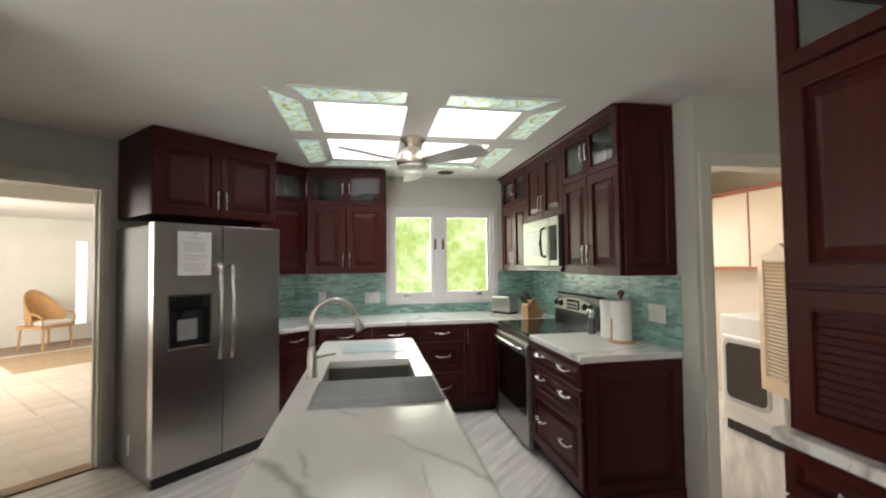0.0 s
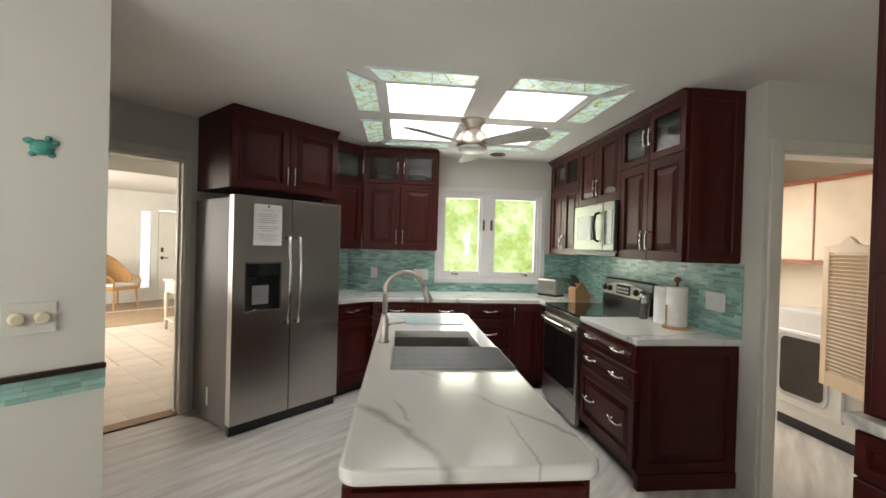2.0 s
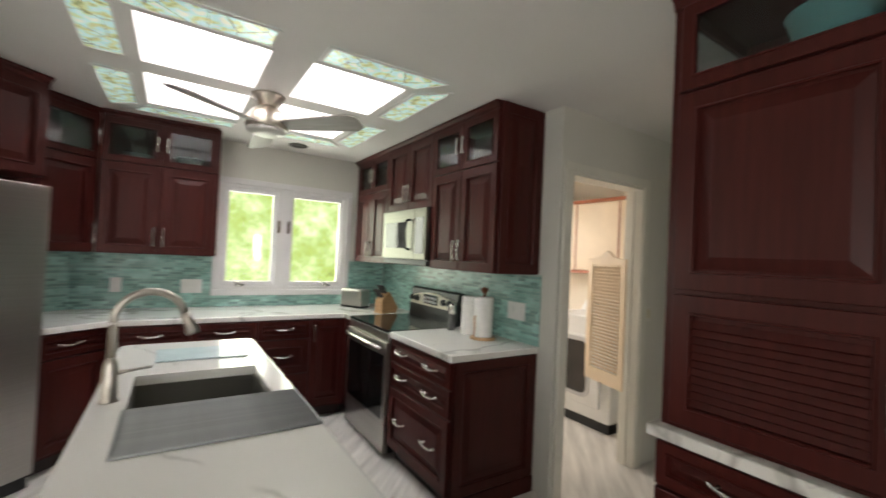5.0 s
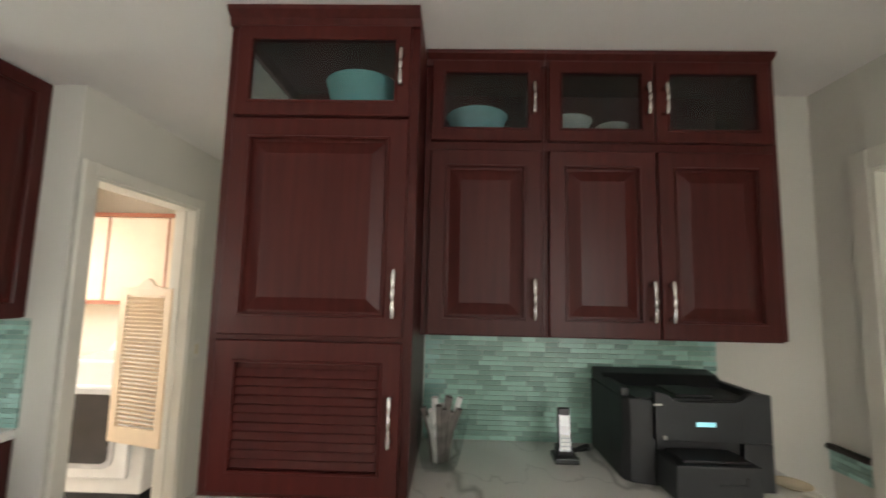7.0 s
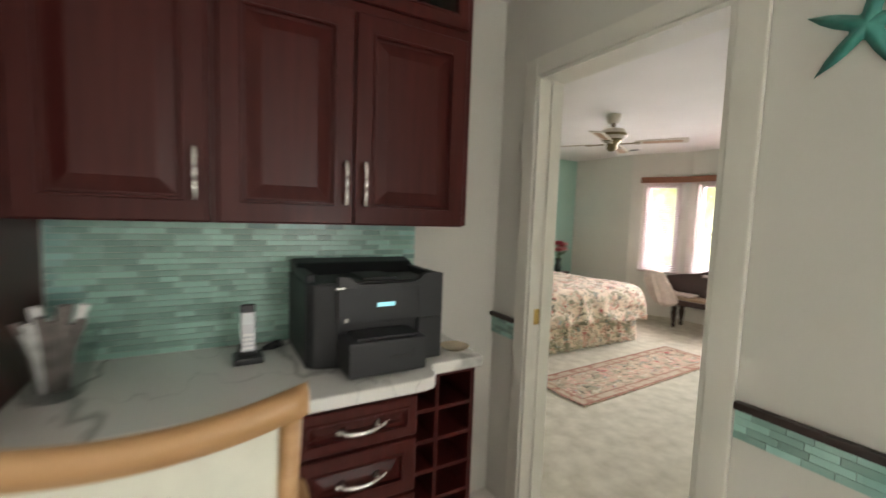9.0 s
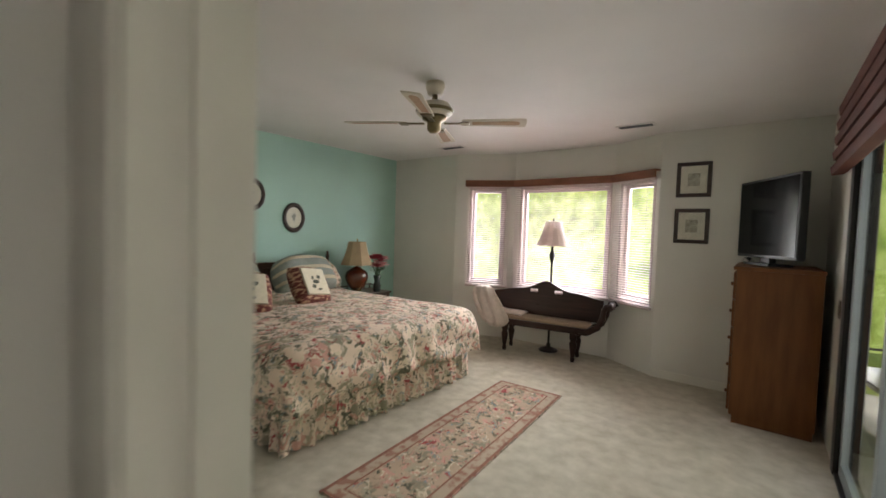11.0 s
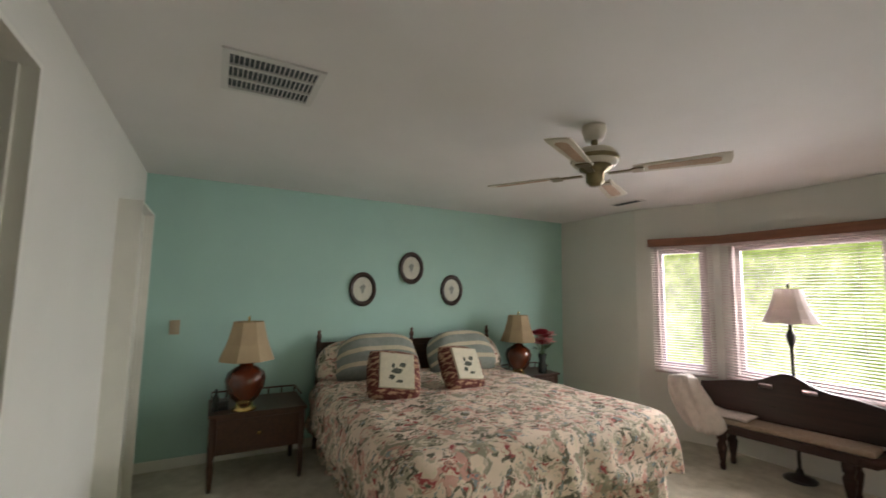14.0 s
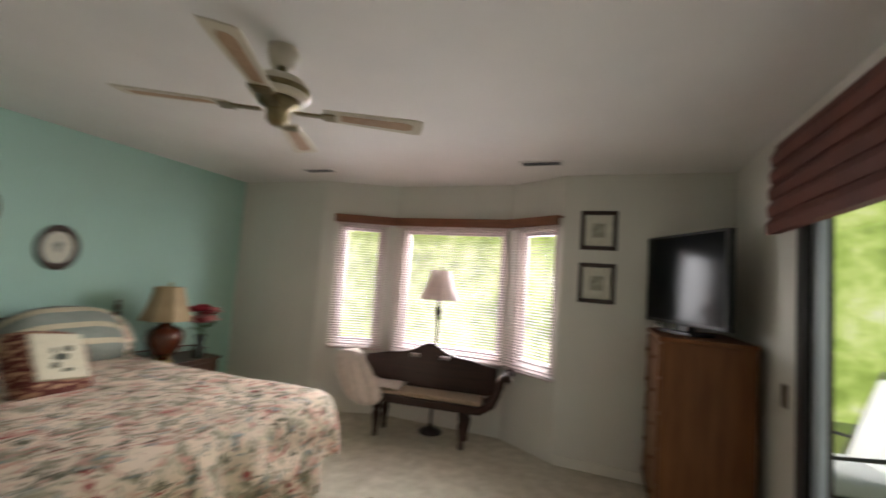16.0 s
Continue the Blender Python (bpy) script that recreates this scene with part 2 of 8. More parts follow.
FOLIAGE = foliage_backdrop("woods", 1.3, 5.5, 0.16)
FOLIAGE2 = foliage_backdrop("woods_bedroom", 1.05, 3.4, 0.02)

# ---- mesh helpers ----


def bx(bm, x0, x1, y0, y1, z0, z1):
    vs = [bm.verts.new((x, y, z)) for z in (z0, z1) for y in (y0, y1) for x in (x0, x1)]
    for f in ((0, 2, 3, 1), (4, 5, 7, 6), (0, 1, 5, 4), (2, 6, 7, 3), (0, 4, 6, 2), (1, 3, 7, 5)):
        bm.faces.new([vs[i] for i in f])
    return vs


def bevel(bm, w, seg=2):
    if w:
        bmesh.ops.bevel(bm, geom=list(bm.edges), offset=w, segments=seg, affect="EDGES", profile=0.6, clamp_overlap=True)
    return bm


def boxes(*dims, w=0.0, seg=2):
    bm = bmesh.new()
    for d in dims:
        bx(bm, *d)
    return bevel(bm, w, seg)


def tube(bm, pts, r, seg=8, cap=True):
    """A tube along points; r is one radius or one for each point."""
    pts = [Vector(p) for p in pts]
    rs = r if isinstance(r, (list, tuple)) else [r] * len(pts)
    rings = []
    up = Vector((0.0, 0.0, 1.0))
    for i, p in enumerate(pts):
        d = (pts[min(i + 1, len(pts) - 1)] - pts[max(i - 1, 0)]).normalized()
        a = d.cross(up)
        if a.length < 0.05:
            a = d.cross(Vector((1, 0, 0)))
        a.normalize()
        b = d.cross(a).normalized()
        rings.append([bm.verts.new(p + rs[i] * (math.cos(t) * a + math.sin(t) * b)) for t in (2 * math.pi * k / seg for k in range(seg))])
    for q, s in zip(rings, rings[1:]):
        for k in range(seg):
            bm.faces.new((q[k], q[(k + 1) % seg], s[(k + 1) % seg], s[k]))
    if cap:
        bm.faces.new(rings[0])
        bm.faces.new(rings[-1][::-1])
    return bm


def lathe(bm, prof, x=0, y=0, z=0, seg=20, sx=1, sy=1):
    """A turned body from (radius, height) pairs."""
    rings = [[bm.verts.new((x + sx * r * math.cos(t), y + sy * r * math.sin(t), z + h)) for t in (2 * math.pi * k / seg for k in range(seg))] for r, h in prof]
    for q, s in zip(rings, rings[1:]):
        for k in range(seg):
            bm.faces.new((q[k], q[(k + 1) % seg], s[(k + 1) % seg], s[k]))
    if prof[0][0] > 1e-4:
        bm.faces.new(rings[0][::-1])
    if prof[-1][0] > 1e-4:
        bm.faces.new(rings[-1])
    return bm


def prism(bm, outline, axis, a, b):
    """Extrudes a 2-D outline between a and b along axis 'x', 'y' or 'z'."""
    def at(p, v):
        return (v, p[0], p[1]) if axis == "x" else (p[0], v, p[1]) if axis == "y" else (p[0], p[1], v)
    lo = [bm.verts.new(at(p, a)) for p in outline]
    hi = [bm.verts.new(at(p, b)) for p in outline]
    n = len(outline)
    for k in range(n):
        bm.faces.new((lo[k], lo[(k + 1) % n], hi[(k + 1) % n], hi[k]))
    bm.faces.new(lo[::-1])
    bm.faces.new(hi)
    bmesh.ops.recalc_face_normals(bm, faces=bm.faces)
    return bm


def mesh_of(name, bm, material, smooth=False):
    me = bpy.data.meshes.new(name)
    bmesh.ops.recalc_face_normals(bm, faces=bm.faces)
    bm.to_mesh(me)
    bm.free()
    if smooth:
        for p in me.polygons:
            p.use_smooth = True
    me.materials.append(material)
    return me


def part(name, bm, material, parent=None, label="", smooth=False, m=None):
    me = bm if isinstance(bm, bpy.types.Mesh) else mesh_of(name, bm, material, smooth)
    o = new(name, me)
    if parent:
        o.parent = parent
    if m:
        o.matrix_local = m
    if label:
        o["label"] = label
    return o


def thing(name, m, label, category, group=""):
    o = new(name)
    o.empty_display_size = 0.1
    o.matrix_world = m
    return tagged(o, label, category, group)


def struct(name, bm, material, label="", m=None, smooth=False):
    o = part(name, bm, material, None, label, smooth, m)
    return tagged(o, label or name.replace("_", " "), name.split("_")[0], kind="structure")


def wall(name, p, q, thick, openings=(), material=None, z0=0.0, z1=H, label=""):
    """A wall from p to q, its face on that line, its thickness to the left of the way from p to q; openings as (from, to, bottom, top)."""
    L = math.hypot(q[0] - p[0], q[1] - p[1])
    bm = bmesh.new()
    s = 0.0
    for a, b, lo, hi in sorted(openings):
        if a > s:
            bx(bm, s, a, 0, thick, z0, z1)
        if lo > z0:
            bx(bm, a, b, 0, thick, z0, lo)
        if hi < z1:
            bx(bm, a, b, 0, thick, hi, z1)
        s = b
    if s < L:
        bx(bm, s, L, 0, thick, z0, z1)
    return struct(name, bm, material or WALL, label or "painted plaster wall", pose(p[0], p[1], 0, 0, 0, math.degrees(math.atan2(q[1] - p[1], q[0] - p[0]))))


R2 = math.sqrt(0.5)


def sd(s, d):
    """Plan point from the 45-degree axes: s along (1, 1), d along (1, -1)."""
    return ((s + d) * R2, (s - d) * R2)


# ---- structure ----
YW, XR, YL, XN, YD = 5.52, 2.40, 2.99, 2.44, -0.29      # window wall, range wall, laundry wall, nook wall, bedroom door wall
XT, YS, YN, XB = 6.14, -4.74, -0.05, 1.25               # bedroom: teal wall, bay wall, near wall, slider wall
DX0, DX1 = 1.40, 2.18                                   # bedroom doorway
D45 = -4.10                                             # angled wall

struct("floor_kitchen", boxes((-4.2, 4.5, YD - 0.06, 5.7, -0.1, 0.0)), VINYL, "pale grey streaked wood-look vinyl floor")
struct("floor_bedroom", boxes((1.0, 6.4, -5.6, YD - 0.06, -0.1, 0.008), (2.49, 6.4, YD - 0.06, 0.3, -0.1, 0.008)), CARPET, "beige cut-pile carpet")


def ceiling():
    bm = bmesh.new()
    xs = [-5.5, 0.205, 0.767, 0.97, 1.51, 6.35]
    ys = [YD - 0.12, 3.41, 3.99, 4.16, 4.78, 5.70]
    for i in range(5):
        for j in range(5):
            if i in (1, 3) and j in (1, 3):
                continue
            bx(bm, xs[i], xs[i + 1], ys[j], ys[j + 1], H, H + 0.1)
    bx(bm, XB - 0.14, 6.35, -5.2, YD - 0.12, H, H + 0.1)
    struct("ceiling", bm, CEIL, "painted white ceiling")
    struct("ceiling_entry", boxes((-1.4, 5.1, -0.1, 7.4, H + 0.004, H + 0.1)), CEIL, "painted white ceiling of the entry room", pose(*sd(0, D45), 0, 0, 0, 45))
    for i in (1, 3):
        for j in (1, 3):
            x0, x1, y0, y1 = xs[i], xs[i + 1], ys[j], ys[j + 1]
            sh = struct("skylight_shaft", boxes((x0 - 0.03, x0, y0 - 0.03, y1 + 0.03, H + 0.1, H + 0.5), (x1, x1 + 0.03, y0 - 0.03, y1 + 0.03, H + 0.1, H + 0.5),
                        (x0, x1, y0 - 0.03, y0, H + 0.1, H + 0.5), (x0, x1, y1, y1 + 0.03, H + 0.1, H + 0.5)), CEIL, "white skylight shaft in the ceiling")
            part("pane", boxes((x0 + 0.002, x1 - 0.002, y0 + 0.002, y1 - 0.002, H + 0.46, H + 0.48)), SKYGLOW, sh, "milky skylight pane full of daylight")


ceiling()

# kitchen
wall("wall_window", (XR, YW), (-0.28, YW), -0.15, [(XR - 1.93, XR - 0.755, 1.07, 2.05)])
wall("wall_range", (XR, YL + 0.12), (XR, YW), -0.1)
wall("wall_laundry", (XR, YL), (6.5, YL), 0.12, [(0.088, 0.878, 0, 2.036)])
wall("wall_angled", sd(-1.2, D45), sd(3.83, D45), 0.12, [(1.22 + 1.2, 2.06 + 1.2, 0, 2.06)])
wall("wall_hall", sd(-2.9, -2.42), sd(1.218, -2.42), 0.12)
wall("wall_hall_end", sd(-1.2, -2.3), sd(-1.2, -4.3), 0.1)
wall("wall_nook", (XN, 2.06), (XN, YD - 0.06), 0.05)
wall("wall_nook_side", (XN, 2.0), (6.5, 2.0), 0.06)
# The hole is for the added dining window, out of view.
wall("wall_bedroom_door", (-4.0, YD), (DX0, YD), -0.12, [(1.1, 3.3, 0.9, 2.1)])
wall("wall_bedroom_door", (DX1, YD), (XN + 0.05, YD), -0.06)
wall("wall_bedroom_door", (DX0, YD), (DX1, YD), -0.12, z0=2.03)
# bedroom
wall("wall_teal", (XT, 0.1), (XT, YS - 0.1), 0.12, material=TEAL, label="pale teal painted bedroom wall")
wall("wall_bedroom_north", (XT, YN), (2.49, YN), -0.12, [(XT - 5.72, XT - 5.12, 0, 2.03), (XT - 3.36, XT - 2.56, 0, 2.06)])
wall("wall_closet_back", (6.3, YN + 0.9), (2.49, YN + 0.9), 0.1)
wall("wall_bay_side", (XT, YS), (5.0, YS), 0.12)
wall("wall_bay_side", (2.5, YS), (XB - 0.1, YS), 0.12)
BAY = [(5.0, YS), (4.28, -5.06), (3.02, -5.06), (2.5, YS)]
wall("wall_bay_left", BAY[0], BAY[1], 0.12, [(0.19, 0.68, 0.70, 2.0)])
wall("wall_bay_centre", BAY[1], BAY[2], 0.12, [(0.085, 1.235, 0.70, 2.0)])
wall("wall_bay_right", BAY[2], BAY[3], 0.12, [(0.09, 0.565, 0.70, 2.0)])
wall("wall_slider", (XB, YS - 0.1), (XB, YD - 0.1), 0.12, [(1.19, 3.19, 0.0, 2.05)])
# laundry and entry room
wall("wall_laundry_back", (2.4, 5.25), (4.5, 5.25), 0.1, material=CREAM)
wall("wall_laundry_east", (4.36, 5.3), (4.36, 2.9), 0.1, material=CREAM)
wall("wall_laundry_west", (2.52, 3.11), (2.52, 5.3), 0.02, material=CREAM)

# ---- kitchen: openings and trim ----


def casing(name, m, w, h, width=0.085, depth=0.02, material=None, jamb=0.12, width2=None):
    """Door casing round an opening w wide and h high, the wall face at local y 0, the room at -y."""
    o = struct(name, boxes((-width, 0, -depth, -0.002, 0, h + width), (w, w + (width2 or width), -depth, -0.002, 0, h + width), (0, w, -depth, -0.002, h, h + width), w=0.006), material or TRIM,
               "cream painted door casing", m)
    part("jamb", boxes((0.001, 0.016, -0.012, jamb + 0.004, 0, h - 0.001), (w - 0.016, w - 0.001, -0.012, jamb + 0.004, 0, h - 0.001), (0.016, w - 0.016, -0.012, jamb + 0.004, h - 0.016, h - 0.001)), material or TRIM, o)
    part("stop", boxes((0.016, 0.028, 0.05, 0.085, 0, h - 0.016), (w - 0.028, w - 0.016, 0.05, 0.085, 0, h - 0.016)), material or TRIM, o)
    return o


BRASS = mat("polished_brass", (0.72, 0.52, 0.20), 0.25, 1.0, vary=0.05, scale=40)
casing("door_1", pose(2.488, YL, 0), 0.79, 2.036, 0.065)
casing("door_2", pose(*sd(1.22, D45), 0, 0, 0, 45), 0.84, 2.06, 0.08, width2=0.05)
_d3 = casing("door_3", pose(DX1, YD, 0, 0, 0, 180), DX1 - DX0, 2.03, 0.075, jamb=0.12, width2=0.08)
for z in (1.10, 1.85):
    _h = part("hinge", boxes((0.759, 0.764, 0.04, 0.10, z - 0.05, z + 0.05), (0.752, 0.764, 0.10, 0.113, z - 0.052, z + 0.052), w=0.002), BRASS, _d3, "brass butt hinge")
_leaf = part("door_leaf", boxes((0.0, 0.74, 0.0, 0.036, 0.012, 2.01), w=0.002), TRIM, _d3, "cream painted panel door standing open", m=pose(DX1, YD, 0, 0, 0, 180).inverted() @ pose(DX0 + 0.003, YD - 0.132, 0, 0, 0, -90))
_leaf.name = "door_leaf"
for z0, z1 in ((0.18, 0.82), (0.98, 1.86)):
    for x in (0.10, 0.42):
        part("panel", boxes((x, x + 0.23, -0.007, 0.0, z0, z1), (x, x + 0.23, 0.036, 0.043, z0, z1), w=0.004), TRIM, _leaf)
part("strike_plate", boxes((0.016, 0.019, 0.02, 0.05, 0.94, 1.01)), BRASS, _d3, "brass strike plate")


def chair_rail(name, m, length, ends=()):
    """Dark cap over a strip of teal mosaic tile along a wall."""
    o = thing(name, m, "dark wood chair rail over teal glass tile strip on the wall", "chair rail", "chair rails")
    part("cap", boxes((0, length, -0.026, -0.001, 0.0, 0.022), w=0.005), mat("espresso_wood", (0.022, 0.010, 0.009), 0.35, vary=0.2, scale=5, stretch=(1, 8, 8)), o)
    bm = bmesh.new()
    z = -0.082
    for row in range(4):
        x = -0.03 * (row % 2)
        while x < length:
            w = 0.055 + 0.03 * random.random()
            bx(bm, max(x, 0), min(x + w - 0.0015, length), -0.010, -0.002, z, z + 0.019)
            x += w
        z += 0.0205
    part("tile_strip", bm, MOSAIC_I, o)
    return o


chair_rail("chair_rail", pose(XN, YD, 0.925, 0, 0, 180), XN - DX1 - 0.078)
chair_rail("chair_rail", pose(DX0 - 0.083, YD, 0.925, 0, 0, 180), 2.4)
chair_rail("chair_rail", pose(*sd(-0.9, -2.42), 0.915, 0, 0, 45), 2.12)

SEAGLASS = mat("sea_green_ceramic", (0.05, 0.26, 0.215), 0.35, scale=25, color2=(0.10, 0.38, 0.32), bump=0.3, bump_scale=60)


def starfish(m, r):
    bm = bmesh.new()
    top = bm.verts.new((0, -0.022, 0))
    back = bm.verts.new((0, -0.001, 0))
    ring = []
    for k in range(50):
        a = 2 * math.pi * k / 50
        q = abs(((a / (2 * math.pi) * 5) % 1) - 0.5) * 2
        rr = r * (0.24 + 0.76 * q ** 2.2)
        ring.append(bm.verts.new((rr * math.sin(a), -0.006 - 0.006 * (1 - q), rr * math.cos(a))))
    for k in range(50):
        bm.faces.new((top, ring[k], ring[(k + 1) % 50]))
        bm.faces.new((back, ring[(k + 1) % 50], ring[k]))
    o = part("starfish_ornament", bm, SEAGLASS, None, "", True, m)
    return tagged(o, "sea-green ceramic starfish hung on the white wall", "wall ornament")


starfish(pose(1.135, YD, 1.86, 0, 8, 180), 0.125)


def turtle(m):
    o = thing("turtle_ornament", m, "sea-green ceramic sea turtle hung on the wall", "wall ornament")
    o.scale = (0.56, 0.56, 0.56)
    bm = bmesh.new()
    lathe(bm, [(0.001, 0.0), (0.062, 0.004), (0.056, 0.018), (0.034, 0.030), (0.001, 0.036)], seg=18, sy=0.82)
    bmesh.ops.rotate(bm, verts=bm.verts, matrix=Matrix.Rotation(radians(90), 3, "X"))
    part("shell", bm, SEAGLASS, o, smooth=True)
    for x, z, sx, sz in ((-0.062, 0.035, 0.030, 0.022), (0.058, 0.040, 0.030, 0.022), (-0.045, -0.045, 0.022, 0.018), (0.048, -0.042, 0.022, 0.018)):
        f = bmesh.new()
        lathe(f, [(0.001, 0.0), (1, 0.002), (0.8, 0.010), (0.001, 0.012)], seg=12)
        bmesh.ops.scale(f, verts=f.verts, vec=(sx, sz, 1))
        bmesh.ops.rotate(f, verts=f.verts, matrix=Matrix.Rotation(radians(90), 3, "X"))
        bmesh.ops.translate(f, verts=f.verts, vec=(x, 0, z))
        part("flipper", f, SEAGLASS, o, smooth=True)
    f = bmesh.new()
    lathe(f, [(0.001, 0.0), (0.02, 0.002), (0.017, 0.014), (0.001, 0.020)], seg=12, x=0.0, y=0)
    bmesh.ops.rotate(f, verts=f.verts, matrix=Matrix.Rotation(radians(90), 3, "X"))
    bmesh.ops.translate(f, verts=f.verts, vec=(0.03, 0, 0.065))
    part("head", f, SEAGLASS, o, smooth=True)


turtle(pose(*sd(1.025, -2.42), 1.755, 0, 0, 45))


def wall_plate(m, w, h, label, gangs=1, knobs=False, material=None):
    o = thing("wall_plate", m, label, "wall plate")
    part("plate", boxes((-w / 2, w / 2, -0.007, -0.001, -h / 2, h / 2), w=0.003), material or mat("plate_plastic", (0.70, 0.68, 0.62), 0.35, vary=0.02), o)
    for i in range(gangs):
        x = (i - (gangs - 1) / 2) * w / (gangs + 0.15)
        if knobs:
            k = bmesh.new()
            lathe(k, [(0.024, 0.0), (0.022, 0.014), (0.017, 0.020), (0.001, 0.020)], seg=16)
            bmesh.ops.rotate(k, verts=k.verts, matrix=Matrix.Rotation(radians(90), 3, "X"))
            bmesh.ops.translate(k, verts=k.verts, vec=(x, -0.007, 0))
            part("dimmer_knob", k, mat("ivory_plastic", (0.62, 0.56, 0.40), 0.4, vary=0.03), o)
        else:
            part("rocker", boxes((x - 0.016, x + 0.016, -0.011, -0.006, -0.033, 0.033), w=0.002), material or mat("ivory_plastic", (0.62, 0.56, 0.40), 0.4, vary=0.03), o)
    return o


wall_plate(pose(*sd(1.00, -2.42), 1.135, 0, 0, 45), 0.145, 0.115, "clear switch plate with ivory dimmer knobs on the wall", 2, True, WALL)
wall_plate(pose(3.39, YL, 1.115), 0.075, 0.12, "ivory light switch beside the laundry doorway", 1)
wall_plate(pose(XR - 0.014, 3.32, 1.12, 0, 0, -90), 0.17, 0.12, "white double switch plate on the teal splashback", 2, False, PAPER)
wall_plate(pose(0.02, YW - 0.014, 1.11), 0.075, 0.12, "white outlet plate on the teal splashback", 1, False, PAPER)
wall_plate(pose(0.55, YW - 0.014, 1.10), 0.16, 0.12, "white double outlet plate on the teal splashback", 2, False, PAPER)

# ---- kitchen window ----


def kitchen_window():
    x0, x1, z0, z1 = 0.755, 1.93, 1.07, 2.05
    o = struct("window_1", boxes((x0 - 0.055, x1 + 0.055, YW - 0.022, YW - 0.002, z1, z1 + 0.055), (x0 - 0.055, x1 + 0.055, YW - 0.022, YW - 0.002, z0 - 0.055, z0),
                                 (x0 - 0.055, x0, YW - 0.022, YW - 0.002, z0, z1), (x1, x1 + 0.055, YW - 0.022, YW - 0.002, z0, z1), w=0.005), WINTRIM, "white double casement kitchen window")
    part("window_frame", boxes((x0, x1, YW + 0.0, YW + 0.1, z0, z0 + 0.03), (x0, x1, YW, YW + 0.1, z1 - 0.03, z1), (x0, x0 + 0.03, YW, YW + 0.1, z0 + 0.03, z1 - 0.03),
                               (x1 - 0.03, x1, YW, YW + 0.1, z0 + 0.03, z1 - 0.03), (1.235, 1.365, YW - 0.006, YW + 0.1, z0 + 0.03, z1 - 0.03)), WINTRIM, o)
    for a, b in ((x0 + 0.03, 1.235), (1.365, x1 - 0.03)):
        s = part("sash", boxes((a, b, YW + 0.03, YW + 0.07, z0 + 0.03, z0 + 0.075), (a, b, YW + 0.03, YW + 0.07, z1 - 0.065, z1 - 0.03), (a, a + 0.03, YW + 0.03, YW + 0.07, z0 + 0.075, z1 - 0.065),
                               (b - 0.03, b, YW + 0.03, YW + 0.07, z0 + 0.075, z1 - 0.065), w=0.004), WINTRIM, o)
        p = part("pane", boxes((a + 0.03, b - 0.03, YW + 0.047, YW + 0.053, z0 + 0.075, z1 - 0.065)), GLASS, s)
        p.visible_shadow = False
        c = bmesh.new()
        cx = a + 0.15 if a < 1 else b - 0.15
        bx(c, cx - 0.035, cx + 0.035, YW - 0.02, YW + 0.01, z0 + 0.03, z0 + 0.05)
        tube(c, [(cx, YW - 0.01, z0 + 0.05), (cx - 0.01, YW - 0.03, z0 + 0.07), (cx - 0.06, YW - 0.035, z0 + 0.075), (cx - 0.075, YW - 0.035, z0 + 0.10)], 0.007)
        part("crank", c, CHROME, s, "bronze window crank", True)
    for xx in (1.255, 1.345):
        part("latch", boxes((xx - 0.012, xx + 0.012, YW - 0.022, YW - 0.006, 1.62, 1.74), w=0.004), mat("aged_bronze", (0.12, 0.08, 0.05), 0.4, 0.8), o)


kitchen_window()

# ---- cabinets ----
HANDLES = {}


def handle_mesh(length):
    """A turned bar pull along local z, its feet at local y 0."""
    key = round(length, 3)
    if key not in HANDLES:
        bm = bmesh.new()
        n = 14
        pts, rs = [], []
        for i in range(n + 1):
            u = i / n
            pts.append((0, -0.026 - 0.006 * math.sin(math.pi * u), (u - 0.5) * length))
            rs.append(0.0042 + 0.0028 * abs(math.sin(math.pi * 3 * u)) + (0.002 if i in (0, n) else 0))
        tube(bm, pts, rs, 8)
        for s in (-1, 1):
            z = s * (length / 2 - 0.012)
            tube(bm, [(0, 0.0, z), (0, -0.012, z), (0, -0.027, z)], [0.008, 0.005, 0.005], 8)
        HANDLES[key] = mesh_of("handle", bm, CHROME, True)
    return HANDLES[key]


def pull_mesh(length):
    """A bowed drawer pull along local x: turned bar, two posts, small knobs past the posts."""
    key = ("pull", round(length, 3))
    if key not in HANDLES:
        bm = bmesh.new()
        n = 12
        pts = [((k / n - 0.5) * length, -0.024 - 0.007 * math.sin(math.pi * k / n), -0.005 * math.sin(math.pi * k / n)) for k in range(n + 1)]
        tube(bm, pts, [0.0046 + 0.0024 * math.sin(math.pi * k / n) + (0.0018 if k in (3, 9) else 0) for k in range(n + 1)], 8)
        for e in (-1, 1):
            x = e * (length / 2 - 0.006)
            tube(bm, [(x, 0.0, 0), (x, -0.004, 0), (x, -0.010, 0), (x, -0.026, 0)], [0.010, 0.009, 0.005, 0.005], 8)
            tube(bm, [(e * (length / 2 - 0.002), -0.024, 0.0), (e * (length / 2 + 0.010), -0.024, 0.007), (e * (length / 2 + 0.018), -0.023, 0.012)], [0.0055, 0.0065, 0.003], 8)
        HANDLES[key] = mesh_of("handle", bm, CHROME, True)
    return HANDLES[key]


